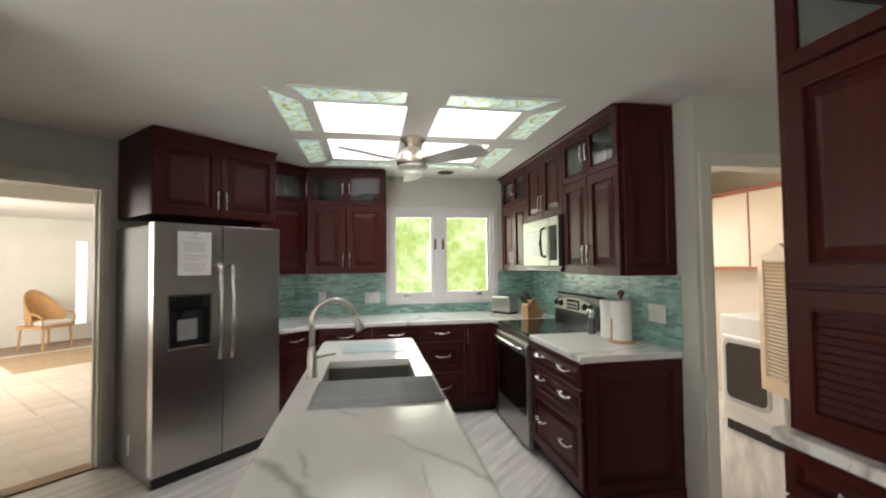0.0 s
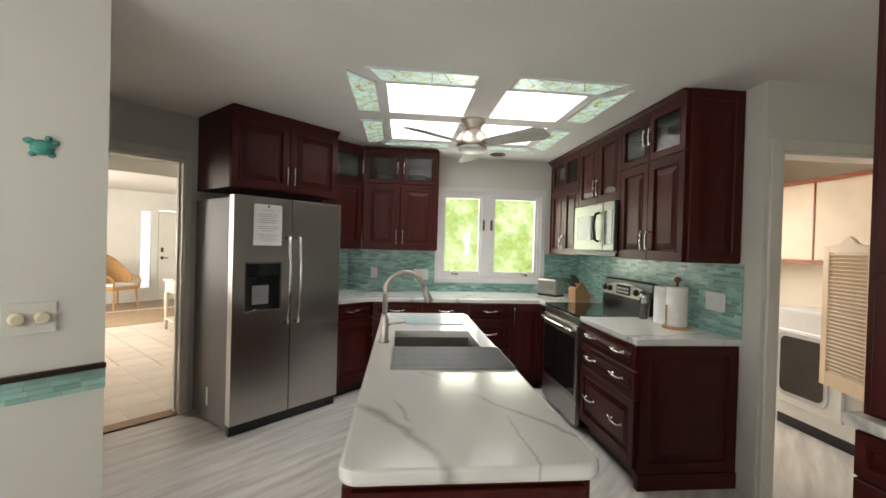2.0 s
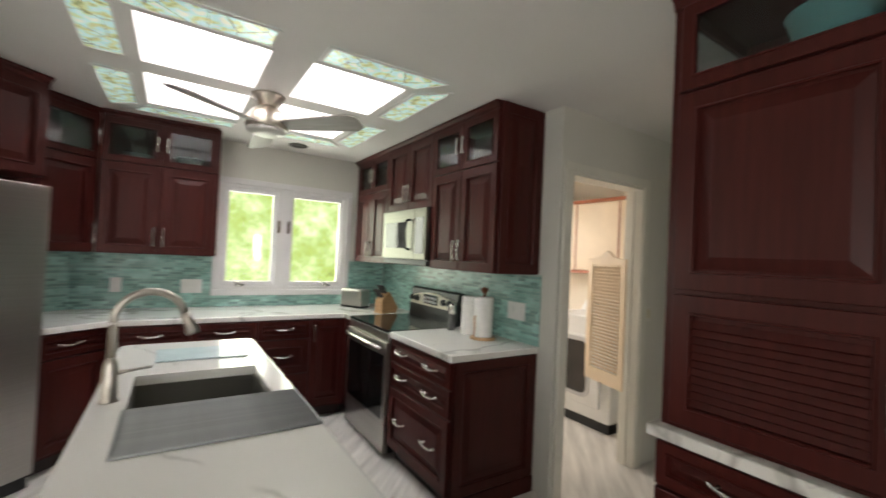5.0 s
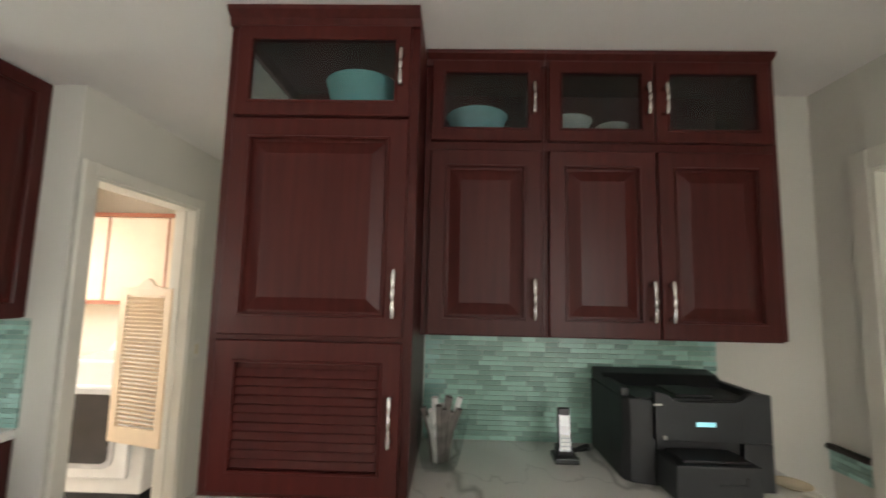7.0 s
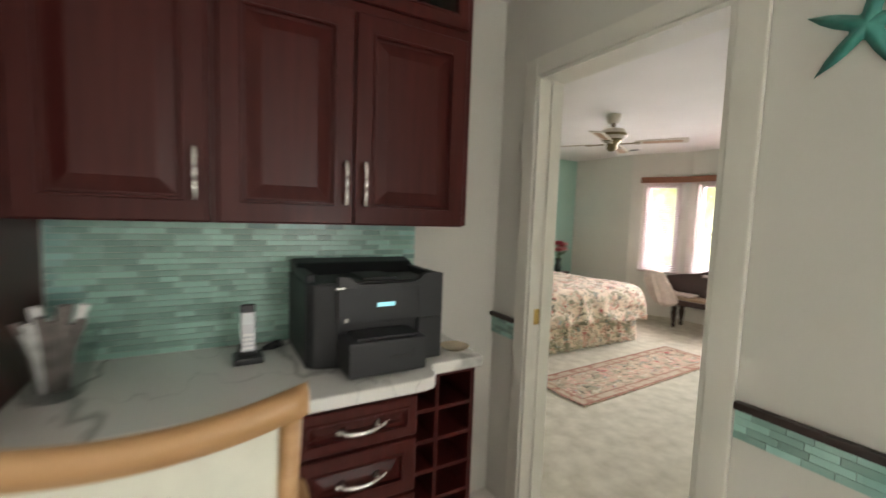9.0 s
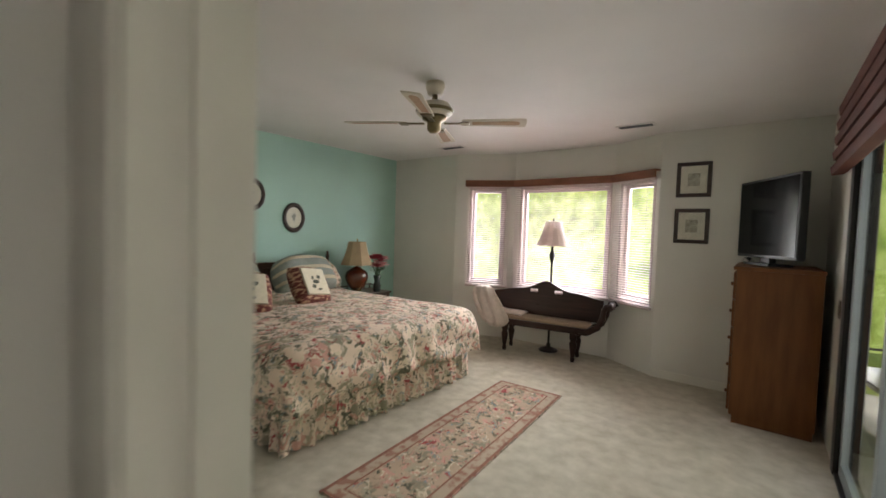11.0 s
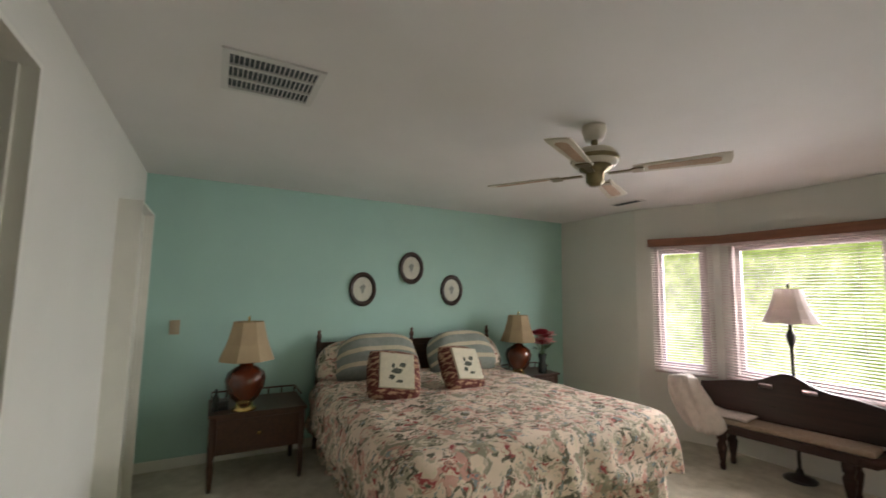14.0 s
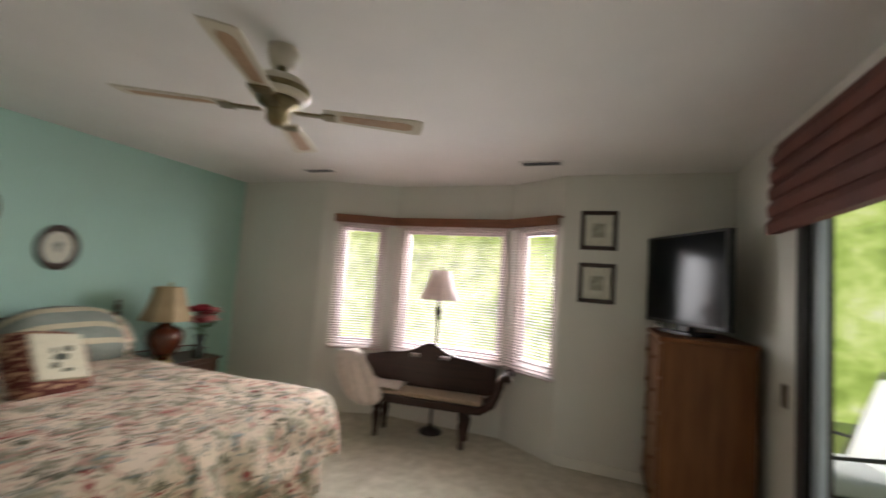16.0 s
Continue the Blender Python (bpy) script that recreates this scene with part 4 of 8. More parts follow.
def refrigerator():
    x, y = sd(2.13, -3.36)
    o = thing("refrigerator", pose(x, y, 0, 0, 0, 45), "stainless steel side-by-side refrigerator with ice dispenser", "refrigerator")
    W, Hh, D = 0.92, 1.765, 0.70
    part("body", boxes((0.005, W - 0.005, 0.075, D, 0.03, Hh - 0.015), w=0.006), GREYSIDE, o, "dark grey enamel body")
    part("base_grille", boxes((0.005, W - 0.005, 0.03, 0.075, 0.005, 0.085), w=0.003), BLACK, o)
    split = 0.452
    dl = bmesh.new()
    # door with the dispenser recess left open
    rx0, rx1, rz0, rz1 = 0.092, 0.362, 0.90, 1.265
    for d in ((0, rx0, 0, 0.07, 0.09, Hh), (rx1, split - 0.004, 0, 0.07, 0.09, Hh), (rx0, rx1, 0, 0.07, 0.09, rz0), (rx0, rx1, 0, 0.07, rz1, Hh)):
        bx(dl, *d)
    d1 = part("door", dl, STEEL, o)
    part("door_edge", boxes((-0.003, 0.004, -0.002, 0.07, 0.09, Hh), w=0.0015), STEEL, d1)
    part("door", boxes((split + 0.004, W, 0, 0.07, 0.09, Hh), w=0.004), STEEL, o)
    part("dispenser_recess", boxes((rx0, rx1, 0.06, 0.069, rz0, rz1), (rx0, rx0 + 0.004, 0.002, 0.06, rz0, rz1), (rx1 - 0.004, rx1, 0.002, 0.06, rz0, rz1)), BLACK, d1)
    part("dispenser_hood", boxes((rx0 + 0.004, rx1 - 0.004, 0.0, 0.06, rz1 - 0.10, rz1 - 0.002), w=0.006), BLACKGLASS, d1)
    bm = boxes((rx0 + 0.09, rx1 - 0.09, 0.015, 0.055, rz1 - 0.15, rz1 - 0.101), w=0.006)
    part("chute", bm, BLACK, d1)
    part("paddle", boxes((rx0 + 0.07, rx1 - 0.07, 0.040, 0.048, rz0 + 0.05, rz1 - 0.17), w=0.01), mat("grey_plastic", (0.28, 0.28, 0.28), 0.4), d1)
    part("drip_tray", boxes((rx0 - 0.006, rx1 + 0.006, -0.014, 0.06, rz0 - 0.002, rz0 + 0.014), w=0.003), CHROME, d1)
    part("dispenser_trim", boxes((rx0 - 0.008, rx0, -0.004, 0.004, rz0, rz1 + 0.008), (rx1, rx1 + 0.008, -0.004, 0.004, rz0, rz1 + 0.008), (rx0, rx1, -0.004, 0.004, rz1, rz1 + 0.008)), GREYSIDE, d1)
    for hx in (split - 0.045, split + 0.045):
        pts = [(hx, 0.0, 0.80), (hx, -0.035, 0.79)] + [(hx, -0.05 - 0.018 * math.sin(math.pi * k / 10), 0.80 + 0.66 * k / 10) for k in range(11)] + [(hx, -0.035, 1.47), (hx, 0.0, 1.46)]
        part("handle", tube(bmesh.new(), pts, 0.0125, 10), CHROME, o, "bowed stainless steel handle", True)
    part("rating_label", boxes((-0.0005 + 0.0045, 0.0055, 0.40, 0.43, 0.14, 0.28)), PAPER, o, "white paper label")
    n = thing("paper_notice", pose(x, y, 0, 0, 0, 45), "white printed paper notice taped to the refrigerator door", "notice")
    part("sheet", boxes((0.14, 0.365, -0.0022, -0.0008, 1.40, 1.71)), PAPER, n)
    ink = mat("ink", (0.42, 0.42, 0.43), 0.8)
    z = 1.668
    for k in range(16):
        w = (0.10, 0.0, 0.15, 0.16, 0.12, 0.16, 0.14, 0.0, 0.16, 0.15, 0.10, 0.0, 0.16, 0.13, 0.15, 0.09)[k]
        if w:
            part("text_line", boxes((0.2525 - w / 2, 0.2525 + w / 2, -0.0028, -0.0022, z - 0.004, z)), ink, n)
        z -= 0.0155
    part("magnet", boxes((0.246, 0.260, -0.006, -0.0022, 1.688, 1.702), w=0.002), CHROME, n)


refrigerator()

# ---- range, microwave ----


def kitchen_range():
    o = thing("kitchen_range", pose(1.72, 4.682, 0, 0, 0, -90), "stainless steel electric range with black glass top", "range")
    W, D = 0.772, 0.66
    part("body", boxes((0, W, 0.03, D, 0.04, 0.895)), BLACK, o)
    part("cooktop", boxes((-0.002, W + 0.002, 0.0, D - 0.07, 0.895, 0.917), w=0.005), BLACKGLASS, o, "black glass cooktop")
    part("control_strip", boxes((0, W, 0.0, 0.03, 0.835, 0.893), w=0.004), STEEL, o)
    d = part("oven_door", boxes((0.004, W - 0.004, -0.012, 0.028, 0.25, 0.83), w=0.006), STEEL, o)
    part("oven_window", boxes((0.035, W - 0.035, -0.015, -0.011, 0.275, 0.735), w=0.002), BLACKGLASS, d)
    part("oven_handle", tube(bmesh.new(), [(0.05, -0.012, 0.785), (0.06, -0.05, 0.79), (0.2, -0.062, 0.792), (W - 0.2, -0.062, 0.792), (W - 0.06, -0.05, 0.79), (W - 0.05, -0.012, 0.785)], 0.014, 10), CHROME, d, smooth=True)
    part("drawer", boxes((0.004, W - 0.004, -0.008, 0.028, 0.045, 0.243), w=0.006), STEEL, o)
    bm = bmesh.new()
    prism(bm, [(D - 0.085, 0.917), (D, 0.917), (D, 1.165), (D - 0.03, 1.178), (D - 0.058, 1.165)], "x", 0.0, W)
    part("back_panel", bm, BLACK, o)
    pan = mat("range_panel", (0.74, 0.71, 0.58), 0.35, 0.1, vary=0.04, scale=20)
    bm = bmesh.new()
    prof = [(0.03, 1.03), (W - 0.03, 1.03), (W - 0.03, 1.10)] + [(W - 0.03 - (W - 0.06) * k / 12, 1.10 + 0.045 * math.sin(math.pi * k / 12)) for k in range(1, 12)] + [(0.03, 1.10)]
    prism(bm, prof, "y", D - 0.088, D - 0.06)
    part("control_panel", bm, pan, o, "curved stainless control panel")
    part("display", boxes((0.27, 0.50, D - 0.091, D - 0.087, 1.045, 1.13), w=0.002), BLACKGLASS, o)
    for k in range(10):
        part("button", boxes((0.285 + 0.04 * (k % 5), 0.31 + 0.04 * (k % 5), D - 0.0925, D - 0.0905, 1.06 + 0.03 * (k // 5), 1.08 + 0.03 * (k // 5))), PAPER, o)
    for kx in (0.07, 0.165, 0.60, 0.69):
        b = bmesh.new()
        lathe(b, [(0.028, 0.0), (0.026, 0.02), (0.018, 0.028), (0.0, 0.028)], seg=16)
        bmesh.ops.rotate(b, verts=b.verts, matrix=Matrix.Rotation(radians(90), 3, "X"))
        bmesh.ops.translate(b, verts=b.verts, vec=(kx, D - 0.088, 1.085))
        part("knob", b, BLACK, o, smooth=True)


kitchen_range()


def microwave():
    o = thing("microwave", pose(1.985, 4.675, 1.42, 0, 0, -90), "stainless steel over-the-range microwave", "microwave")
    W, D, h = 0.762, 0.40, 0.415
    part("body", boxes((0.0, W, 0.03, D, 0.0, h)), BLACK, o)
    st = mat("dark_stainless", (0.22, 0.22, 0.185), 0.4, 1.0, scale=2.0, stretch=(0.6, 0.6, 40), color2=(0.26, 0.26, 0.22))
    d = part("door", boxes((0.003, 0.575, 0.0, 0.03, 0.012, h), w=0.006), st, o)
    part("window", boxes((0.06, 0.43, -0.003, 0.001, 0.10, 0.315), w=0.002), BLACKGLASS, d)
    pts = [(0.50, 0.0, 0.09), (0.50, -0.03, 0.10), (0.495, -0.042, 0.21), (0.50, -0.03, 0.32), (0.50, 0.0, 0.33)]
    part("handle", tube(bmesh.new(), pts, 0.012, 8), BLACK, d, "curved black handle", True)
    p = part("control_panel", boxes((0.579, W - 0.003, 0.0, 0.03, 0.012, h), w=0.006), st, o)
    part("keypad", boxes((0.60, 0.73, -0.003, 0.001, 0.06, 0.34), w=0.002), BLACKGLASS, p)
    part("vent", boxes((0.01, W - 0.01, 0.02, D - 0.02, -0.035, -0.001), w=0.004), BLACK, o)


microwave()

# ---- counter things ----
WOODL = mat("light_wood", (0.42, 0.24, 0.11), 0.45, scale=5, stretch=(1, 1, 8), color2=(0.55, 0.34, 0.17), bump=0.05)


def toaster():
    o = thing("toaster", pose(1.98, 5.25, ZT, 0, 0, -60), "small silver two-slot toaster on the counter", "toaster")
    part("body", boxes((-0.13, 0.13, -0.08, 0.08, 0.015, 0.185), w=0.03, seg=4), STEEL, o, smooth=True)
    part("foot_plate", boxes((-0.12, 0.12, -0.07, 0.07, 0.0, 0.018)), BLACK, o)
    for y in (-0.03, 0.03):
        part("slot", boxes((-0.09, 0.09, y - 0.012, y + 0.012, 0.1835, 0.187)), BLACK, o)
    part("lever", boxes((-0.15, -0.128, -0.015, 0.015, 0.11, 0.125), w=0.003), BLACK, o)


toaster()


def knife_block():
    o = thing("knife_block", pose(2.12, 4.80, ZT, 0, 0, -70), "light wooden knife block with black-handled knives", "knife block")
    bm = bmesh.new()
    prism(bm, [(-0.11, 0.0), (0.08, 0.0), (0.10, 0.05), (-0.02, 0.20), (-0.11, 0.13)], "x", -0.05, 0.05)
    part("block", bevel(bm, 0.004, 1), WOODL, o)
    for k in range(6):
        x = -0.03 + 0.03 * (k % 3)
        y, z = -0.035 - 0.045 * (k // 3), 0.185 - 0.035 * (k // 3)
        part("knife", boxes((x - 0.008, x + 0.008, -0.006, 0.006, 0.0, 0.10), w=0.003), BLACK, o, m=pose(x * 0, y - 0.01, z, 40, 0, 0))


knife_block()


def towel_roll(x, y, hh, holder):
    o = thing("paper_towel_roll", pose(x, y, ZT), "white paper towel roll" + (" on a wooden stand with finial" if holder else " standing on the counter"), "paper towel")
    bm = bmesh.new()
    lathe(bm, [(0.02, 0.0), (0.062, 0.0), (0.066, 0.006), (0.066, hh - 0.006), (0.062, hh), (0.02, hh)], seg=28, z=0.016 if holder else 0.001)
    part("roll", bm, PAPER, o, smooth=False)
    if holder:
        b = bmesh.new()
        lathe(b, [(0.088, 0.0), (0.09, 0.006), (0.085, 0.015), (0.0, 0.015)], seg=28)
        part("stand_base", b, WOODL, o)
        b = bmesh.new()
        lathe(b, [(0.010, 0.0), (0.010, 0.045), (0.022, 0.055), (0.025, 0.07), (0.014, 0.085), (0.0, 0.088)], z=0.016 + hh - 0.02, seg=16)
        part("finial", b, mat("dark_wood_small", (0.16, 0.06, 0.025), 0.4, vary=0.2, scale=10), o, smooth=True)
        part("tear_arm", tube(bmesh.new(), [(-0.075, 0.0, 0.012), (-0.075, 0.0, 0.16)], 0.006, 8), WOODL, o)


towel_roll(2.25, 3.66, 0.27, False)
towel_roll(2.22, 3.47, 0.27, True)


def grinder():
    o = thing("pepper_grinder", pose(2.20, 3.83, ZT), "tall clear and steel pepper grinder beside the range", "grinder")
    b = bmesh.new()
    lathe(b, [(0.03, 0.0), (0.032, 0.01), (0.028, 0.10), (0.03, 0.12), (0.0, 0.12)], seg=18)
    part("body", b, mat("smoked_plastic", (0.10, 0.10, 0.10), 0.15), o, smooth=True)
    b = bmesh.new()
    lathe(b, [(0.031, 0.121), (0.031, 0.18), (0.02, 0.20), (0.0, 0.202)], seg=18)
    part("cap", b, CHROME, o, smooth=True)


grinder()


def cutting_board():
    o = thing("glass_cutting_board", pose(0.53, 3.62, ZT), "pale blue-green glass cutting board on the island", "cutting board")
    part("board", boxes((-0.17, 0.22, -0.11, 0.15, 0.003, 0.008), w=0.002), mat("frosted_glass", (0.55, 0.66, 0.68), 0.12, vary=0.05, scale=8), o)
    for x in (-0.15, 0.20):
        for y in (-0.09, 0.13):
            part("foot", boxes((x - 0.008, x + 0.008, y - 0.008, y + 0.008, 0.0, 0.003)), BLACK, o)


cutting_board()

# ---- skylight surround and ceiling fan ----


def art_glass():
    # The glass emits its own colour in place of light from behind.
    m = mat("art_glass", (0.30, 0.55, 0.55), 0.2, scale=9, color2=(0.62, 0.72, 0.45), emit=0.6, detail=3)
    nt = m.node_tree
    N, L = nt.nodes.new, nt.links.new
    b = nt.nodes["Principled BSDF"]
    tc = N("ShaderNodeTexCoord")
    v = N("ShaderNodeTexVoronoi")
    v.feature = "DISTANCE_TO_EDGE"
    v.inputs["Scale"].default_value = 6.0
    L(tc.outputs["Object"], v.inputs["Vector"])
    n = N("ShaderNodeTexNoise")
    n.inputs["Scale"].default_value, n.inputs["Detail"].default_value = 15, 5
    L(tc.outputs["Object"], n.inputs["Vector"])
    cr = N("ShaderNodeValToRGB")
    el = cr.color_ramp.elements
    el[0].position, el[0].color = 0.34, (0.30, 0.36, 0.16, 1)
    el[1].position, el[1].color = 0.68, (0.78, 0.82, 0.58, 1)
    for p, c in ((0.43, (0.58, 0.62, 0.32, 1)), (0.50, (0.46, 0.66, 0.68, 1)), (0.56, (0.56, 0.76, 0.66, 1))):
        el.new(p).color = c
    L(n.outputs[0], cr.inputs[0])
    r = N("ShaderNodeMapRange")
    r.inputs["From Max"].default_value = 0.016
    L(v.outputs["Distance"], r.inputs[0])
    mx = N("ShaderNodeMix")
    mx.data_type = "RGBA"
    mx.inputs["A"].default_value = (0.14, 0.13, 0.09, 1)
    L(r.outputs[0], mx.inputs["Factor"])
    L(cr.outputs[0], mx.inputs["B"])
    L(mx.outputs["Result"], b.inputs["Base Color"])
    L(mx.outputs["Result"], b.inputs["Emission Color"])
    return m


ART = art_glass()


def art_panel(outline):
    z = H - 0.004
    cx, cy = sum(p[0] for p in outline) / len(outline), sum(p[1] for p in outline) / len(outline)
    o = thing("stained_glass_panel", pose(cx, cy, z), "stained glass panel of blue and green leaves in the ceiling, glowing by itself as if backlit", "stained glass", "skylight panels")
    loc = [(x - cx, y - cy) for x, y in outline]
    part("glass", prism(bmesh.new(), loc, "z", -0.004, 0.001), ART, o)
    bm = bmesh.new()
    for k in range(len(loc)):
        a, b = Vector((*loc[k], -0.002)), Vector((*loc[(k + 1) % len(loc)], -0.002))
        d = (b - a).normalized()
        nn = Vector((-d.y, d.x, 0)) * 0.009
        vs = [bm.verts.new(p) for p in (a - nn, b - nn, b + nn, a + nn)]
        ve = [bm.verts.new(p + Vector((0, 0, -0.006 - 0.0006 * k))) for p in (a - nn, b - nn, b + nn, a + nn)]
        bm.faces.new(ve)
        for j in range(4):
            bm.faces.new((vs[j], vs[(j + 1) % 4], ve[(j + 1) % 4], ve[j]))
    part("frame", bm, CEIL, o)


X0, X1, Y0, Y1 = -0.03, 1.74, 3.17, 5.0
g = 0.185
art_panel([(X0 + 0.13, Y0), (0.755, Y0), (0.755, Y0 + g), (X0 + 0.20, Y0 + g)])
art_panel([(0.985, Y0), (X1 - 0.08, Y0), (X1 - 0.20, Y0 + g), (0.985, Y0 + g)])
art_panel([(X0, Y0 + 0.05), (X0 + 0.17, Y0 + 0.21), (X0 + 0.17, 3.95), (X0, 3.95)])
art_panel([(X0, 4.20), (X0 + 0.17, 4.20), (X0 + 0.17, Y1 - g), (X0, Y1 - 0.05)])
art_panel([(X1, Y0 + 0.09), (X1 - 0.17, Y0 + 0.25), (X1 - 0.17, 3.95), (X1, 3.95)])
art_panel([(X1, 4.20), (X1 - 0.17, 4.20), (X1 - 0.17, Y1 - g), (X1, Y1 - 0.05)])
art_panel([(X0 + 0.13, Y1), (0.755, Y1), (0.755, Y1 - 0.16), (X0 + 0.22, Y1 - 0.16)])
art_panel([(0.985, Y1), (X1 - 0.10, Y1), (X1 - 0.22, Y1 - 0.16), (0.985, Y1 - 0.16)])


def kitchen_fan():
    o = thing("ceiling_fan", pose(0.865, 4.07, 0), "brushed nickel hugger ceiling fan with grey blades", "ceiling fan")
    FANM = mat("champagne_nickel", (0.66, 0.60, 0.52), 0.36, 1.0, vary=0.04, scale=20)
    bm = bmesh.new()
    lathe(bm, [(0.10, H - 0.001), (0.10, H - 0.02), (0.06, H - 0.05), (0.055, H - 0.07), (0.0, H - 0.07)], seg=28)
    part("canopy", bm, FANM, o, smooth=True)
    bm = bmesh.new()
    lathe(bm, [(0.05, H - 0.07), (0.10, H - 0.11), (0.125, H - 0.15), (0.13, H - 0.20), (0.12, H - 0.215), (0.0, H - 0.216)], seg=32)
    part("motor_housing", bm, FANM, o, smooth=True)
    bm = bmesh.new()
    lathe(bm, [(0.116, H - 0.217), (0.11, H - 0.24), (0.07, H - 0.256), (0.0, H - 0.258)], seg=32)
    part("light_lens", bm, mat("opal_glass", (0.72, 0.70, 0.66), 0.3), o, smooth=True)
    BL = mat("grey_blade", (0.26, 0.235, 0.22), 0.45, vary=0.1, scale=4, stretch=(1, 9, 1))
    for a in (-47, 217, 85):
        bm = bmesh.new()
        n = 10
        lo, hi = [], []
        for k in range(n + 1):
            u = k / n
            x = 0.13 + 0.52 * u
            w = 0.05 + 0.04 * u if u < 0.92 else 0.05
            for lst, s in ((lo, -1), (hi, 1)):
                lst.append((x, s * w, -s * w * 0.25))
        top = [bm.verts.new((p[0], p[1], p[2] + 0.005)) for p in lo + hi[::-1]]
        bot = [bm.verts.new((p[0], p[1], p[2] - 0.004)) for p in lo + hi[::-1]]
        m = len(top)
        for k in range(n):
            bm.faces.new((top[k], top[k + 1], top[m - 2 - k], top[m - 1 - k]))
            bm.faces.new((bot[k + 1], bot[k], bot[m - 1 - k], bot[m - 2 - k]))
        for k in range(m):
            bm.faces.new((top[k], bot[k], bot[(k + 1) % m], top[(k + 1) % m]))
        part("blade", bm, BL, o, m=pose(0, 0, H - 0.195, 0, 0, a))


kitchen_fan()


def downlight(x, y):
    o = thing("recessed_downlight", pose(x, y, H), "dark recessed ceiling downlight", "downlight")
    b = bmesh.new()
    lathe(b, [(0.075, -0.001), (0.085, -0.004), (0.085, -0.008), (0.07, -0.010), (0.055, -0.003), (0.0, -0.002)], seg=24)
    part("trim_ring", b, mat("dark_bronze", (0.03, 0.02, 0.018), 0.5), o, smooth=True)


downlight(1.33, 5.22)

# ---- desk nook ----


def on_nook(y, x):
    return pose(x, y, 0, 0, 0, -90)


cabinet("base_cabinet", on_nook(2.03, 1.875), 0.62, 0.56, 0.0, ZC, [("raised", 0.0, 0.62, 0.71, 0.865, ("h", 0.42)), ("raised", 0.0, 0.62, 0.42, 0.705, ("h", 0.42)), ("raised", 0.0, 0.62, 0.12, 0.415, ("h", 0.42))],
        "dark cherry drawer base under the tall cabinet", toe=0.10)
cabinet("tall_cabinet", on_nook(2.03, 1.89), 0.625, 0.545, 0.915, H - 0.003, [("louver", 0.03, 0.60, 0.93, 1.375, ("v", "r", "m")), ("raised", 0.03, 0.60, 1.385, 2.07, ("v", "r", "b")), ("glass", 0.03, 0.60, 2.075, H - 0.055, ("v", "r", "m"))],
        "tall dark cherry pantry cabinet with louvred, panelled and glass doors", crown=0.055, shelf=(2.07, 1.38), side_glass=(2.11, H - 0.07, 0.05, 0.49))
cabinet("upper_cabinet", on_nook(1.40, 2.13), 0.445, 0.305, ZU, H - 0.003, [("raised", 0.02, 0.435, ZU, UP, ("v", "r", "b")), ("glass", 0.02, 0.435, UP + 0.03, H - 0.03, ("v", "r", "m"))],
        "dark cherry upper cabinet above the desk with one glass door", crown=0.05, shelf=(UP + 0.05,))
cabinet("upper_cabinet", on_nook(0.953, 2.13), 0.84, 0.305, ZU, H - 0.003, [("raised", 0.01, 0.405, ZU, UP, ("v", "r", "b")), ("raised", 0.405, 0.83, ZU, UP, ("v", "l", "b")),
        ("glass", 0.01, 0.405, UP + 0.03, H - 0.03, ("v", "r", "m")), ("glass", 0.405, 0.83, UP + 0.03, H - 0.03, ("v", "l", "m"))], "dark cherry double upper cabinet above the desk", crown=0.05, end="r", shelf=(UP + 0.05,))
cabinet("base_cabinet", on_nook(0.775, 1.895), 0.37, 0.54, 0.0, ZC, [("raised", 0.0, 0.37, 0.735, 0.865, ("h", 0.5)), ("raised", 0.0, 0.37, 0.555, 0.73, ("h", 0.5)), ("raised", 0.0, 0.37, 0.375, 0.55, ("h", 0.5)), ("raised", 0.0, 0.37, 0.12, 0.37, ("h", 0.5))],
        "dark cherry drawer base under the desk counter", toe=0.10)


def wine_rack():
    o = thing("wine_rack", on_nook(0.40, 1.995), "open dark cherry wine rack with square cubbies", "wine rack")
    W, D = 0.285, 0.435
    part("frame", boxes((0, 0.018, 0, D, 0.0, ZC), (W - 0.018, W, 0, D, 0.0, ZC), (0.018, W - 0.018, D - 0.01, D, 0.0, ZC), (0.018, W - 0.018, 0, D - 0.01, ZC - 0.018, ZC)), CHERRY, o)
    for k in range(7):
        part("shelf", boxes((0.018, W - 0.018, 0.002, D - 0.01, 0.06 + 0.112 * k, 0.073 + 0.112 * k)), CHERRY, o)
    part("divider", boxes((0.125, 0.138, 0.004, D - 0.01, 0.075, ZC - 0.018)), CHERRY, o)


wine_rack()
slab("desk_countertop", [(1.835, 2.055), (1.835, 1.38), (1.85, 1.36), (1.862, 1.30), (1.862, 0.385), (1.872, 0.35), (1.90, 0.33), (1.945, 0.322), (1.968, 0.305), (1.972, 0.095), (2.436, 0.095), (2.436, 2.055)], ZT, "white veined quartz desk countertop with a curved end")


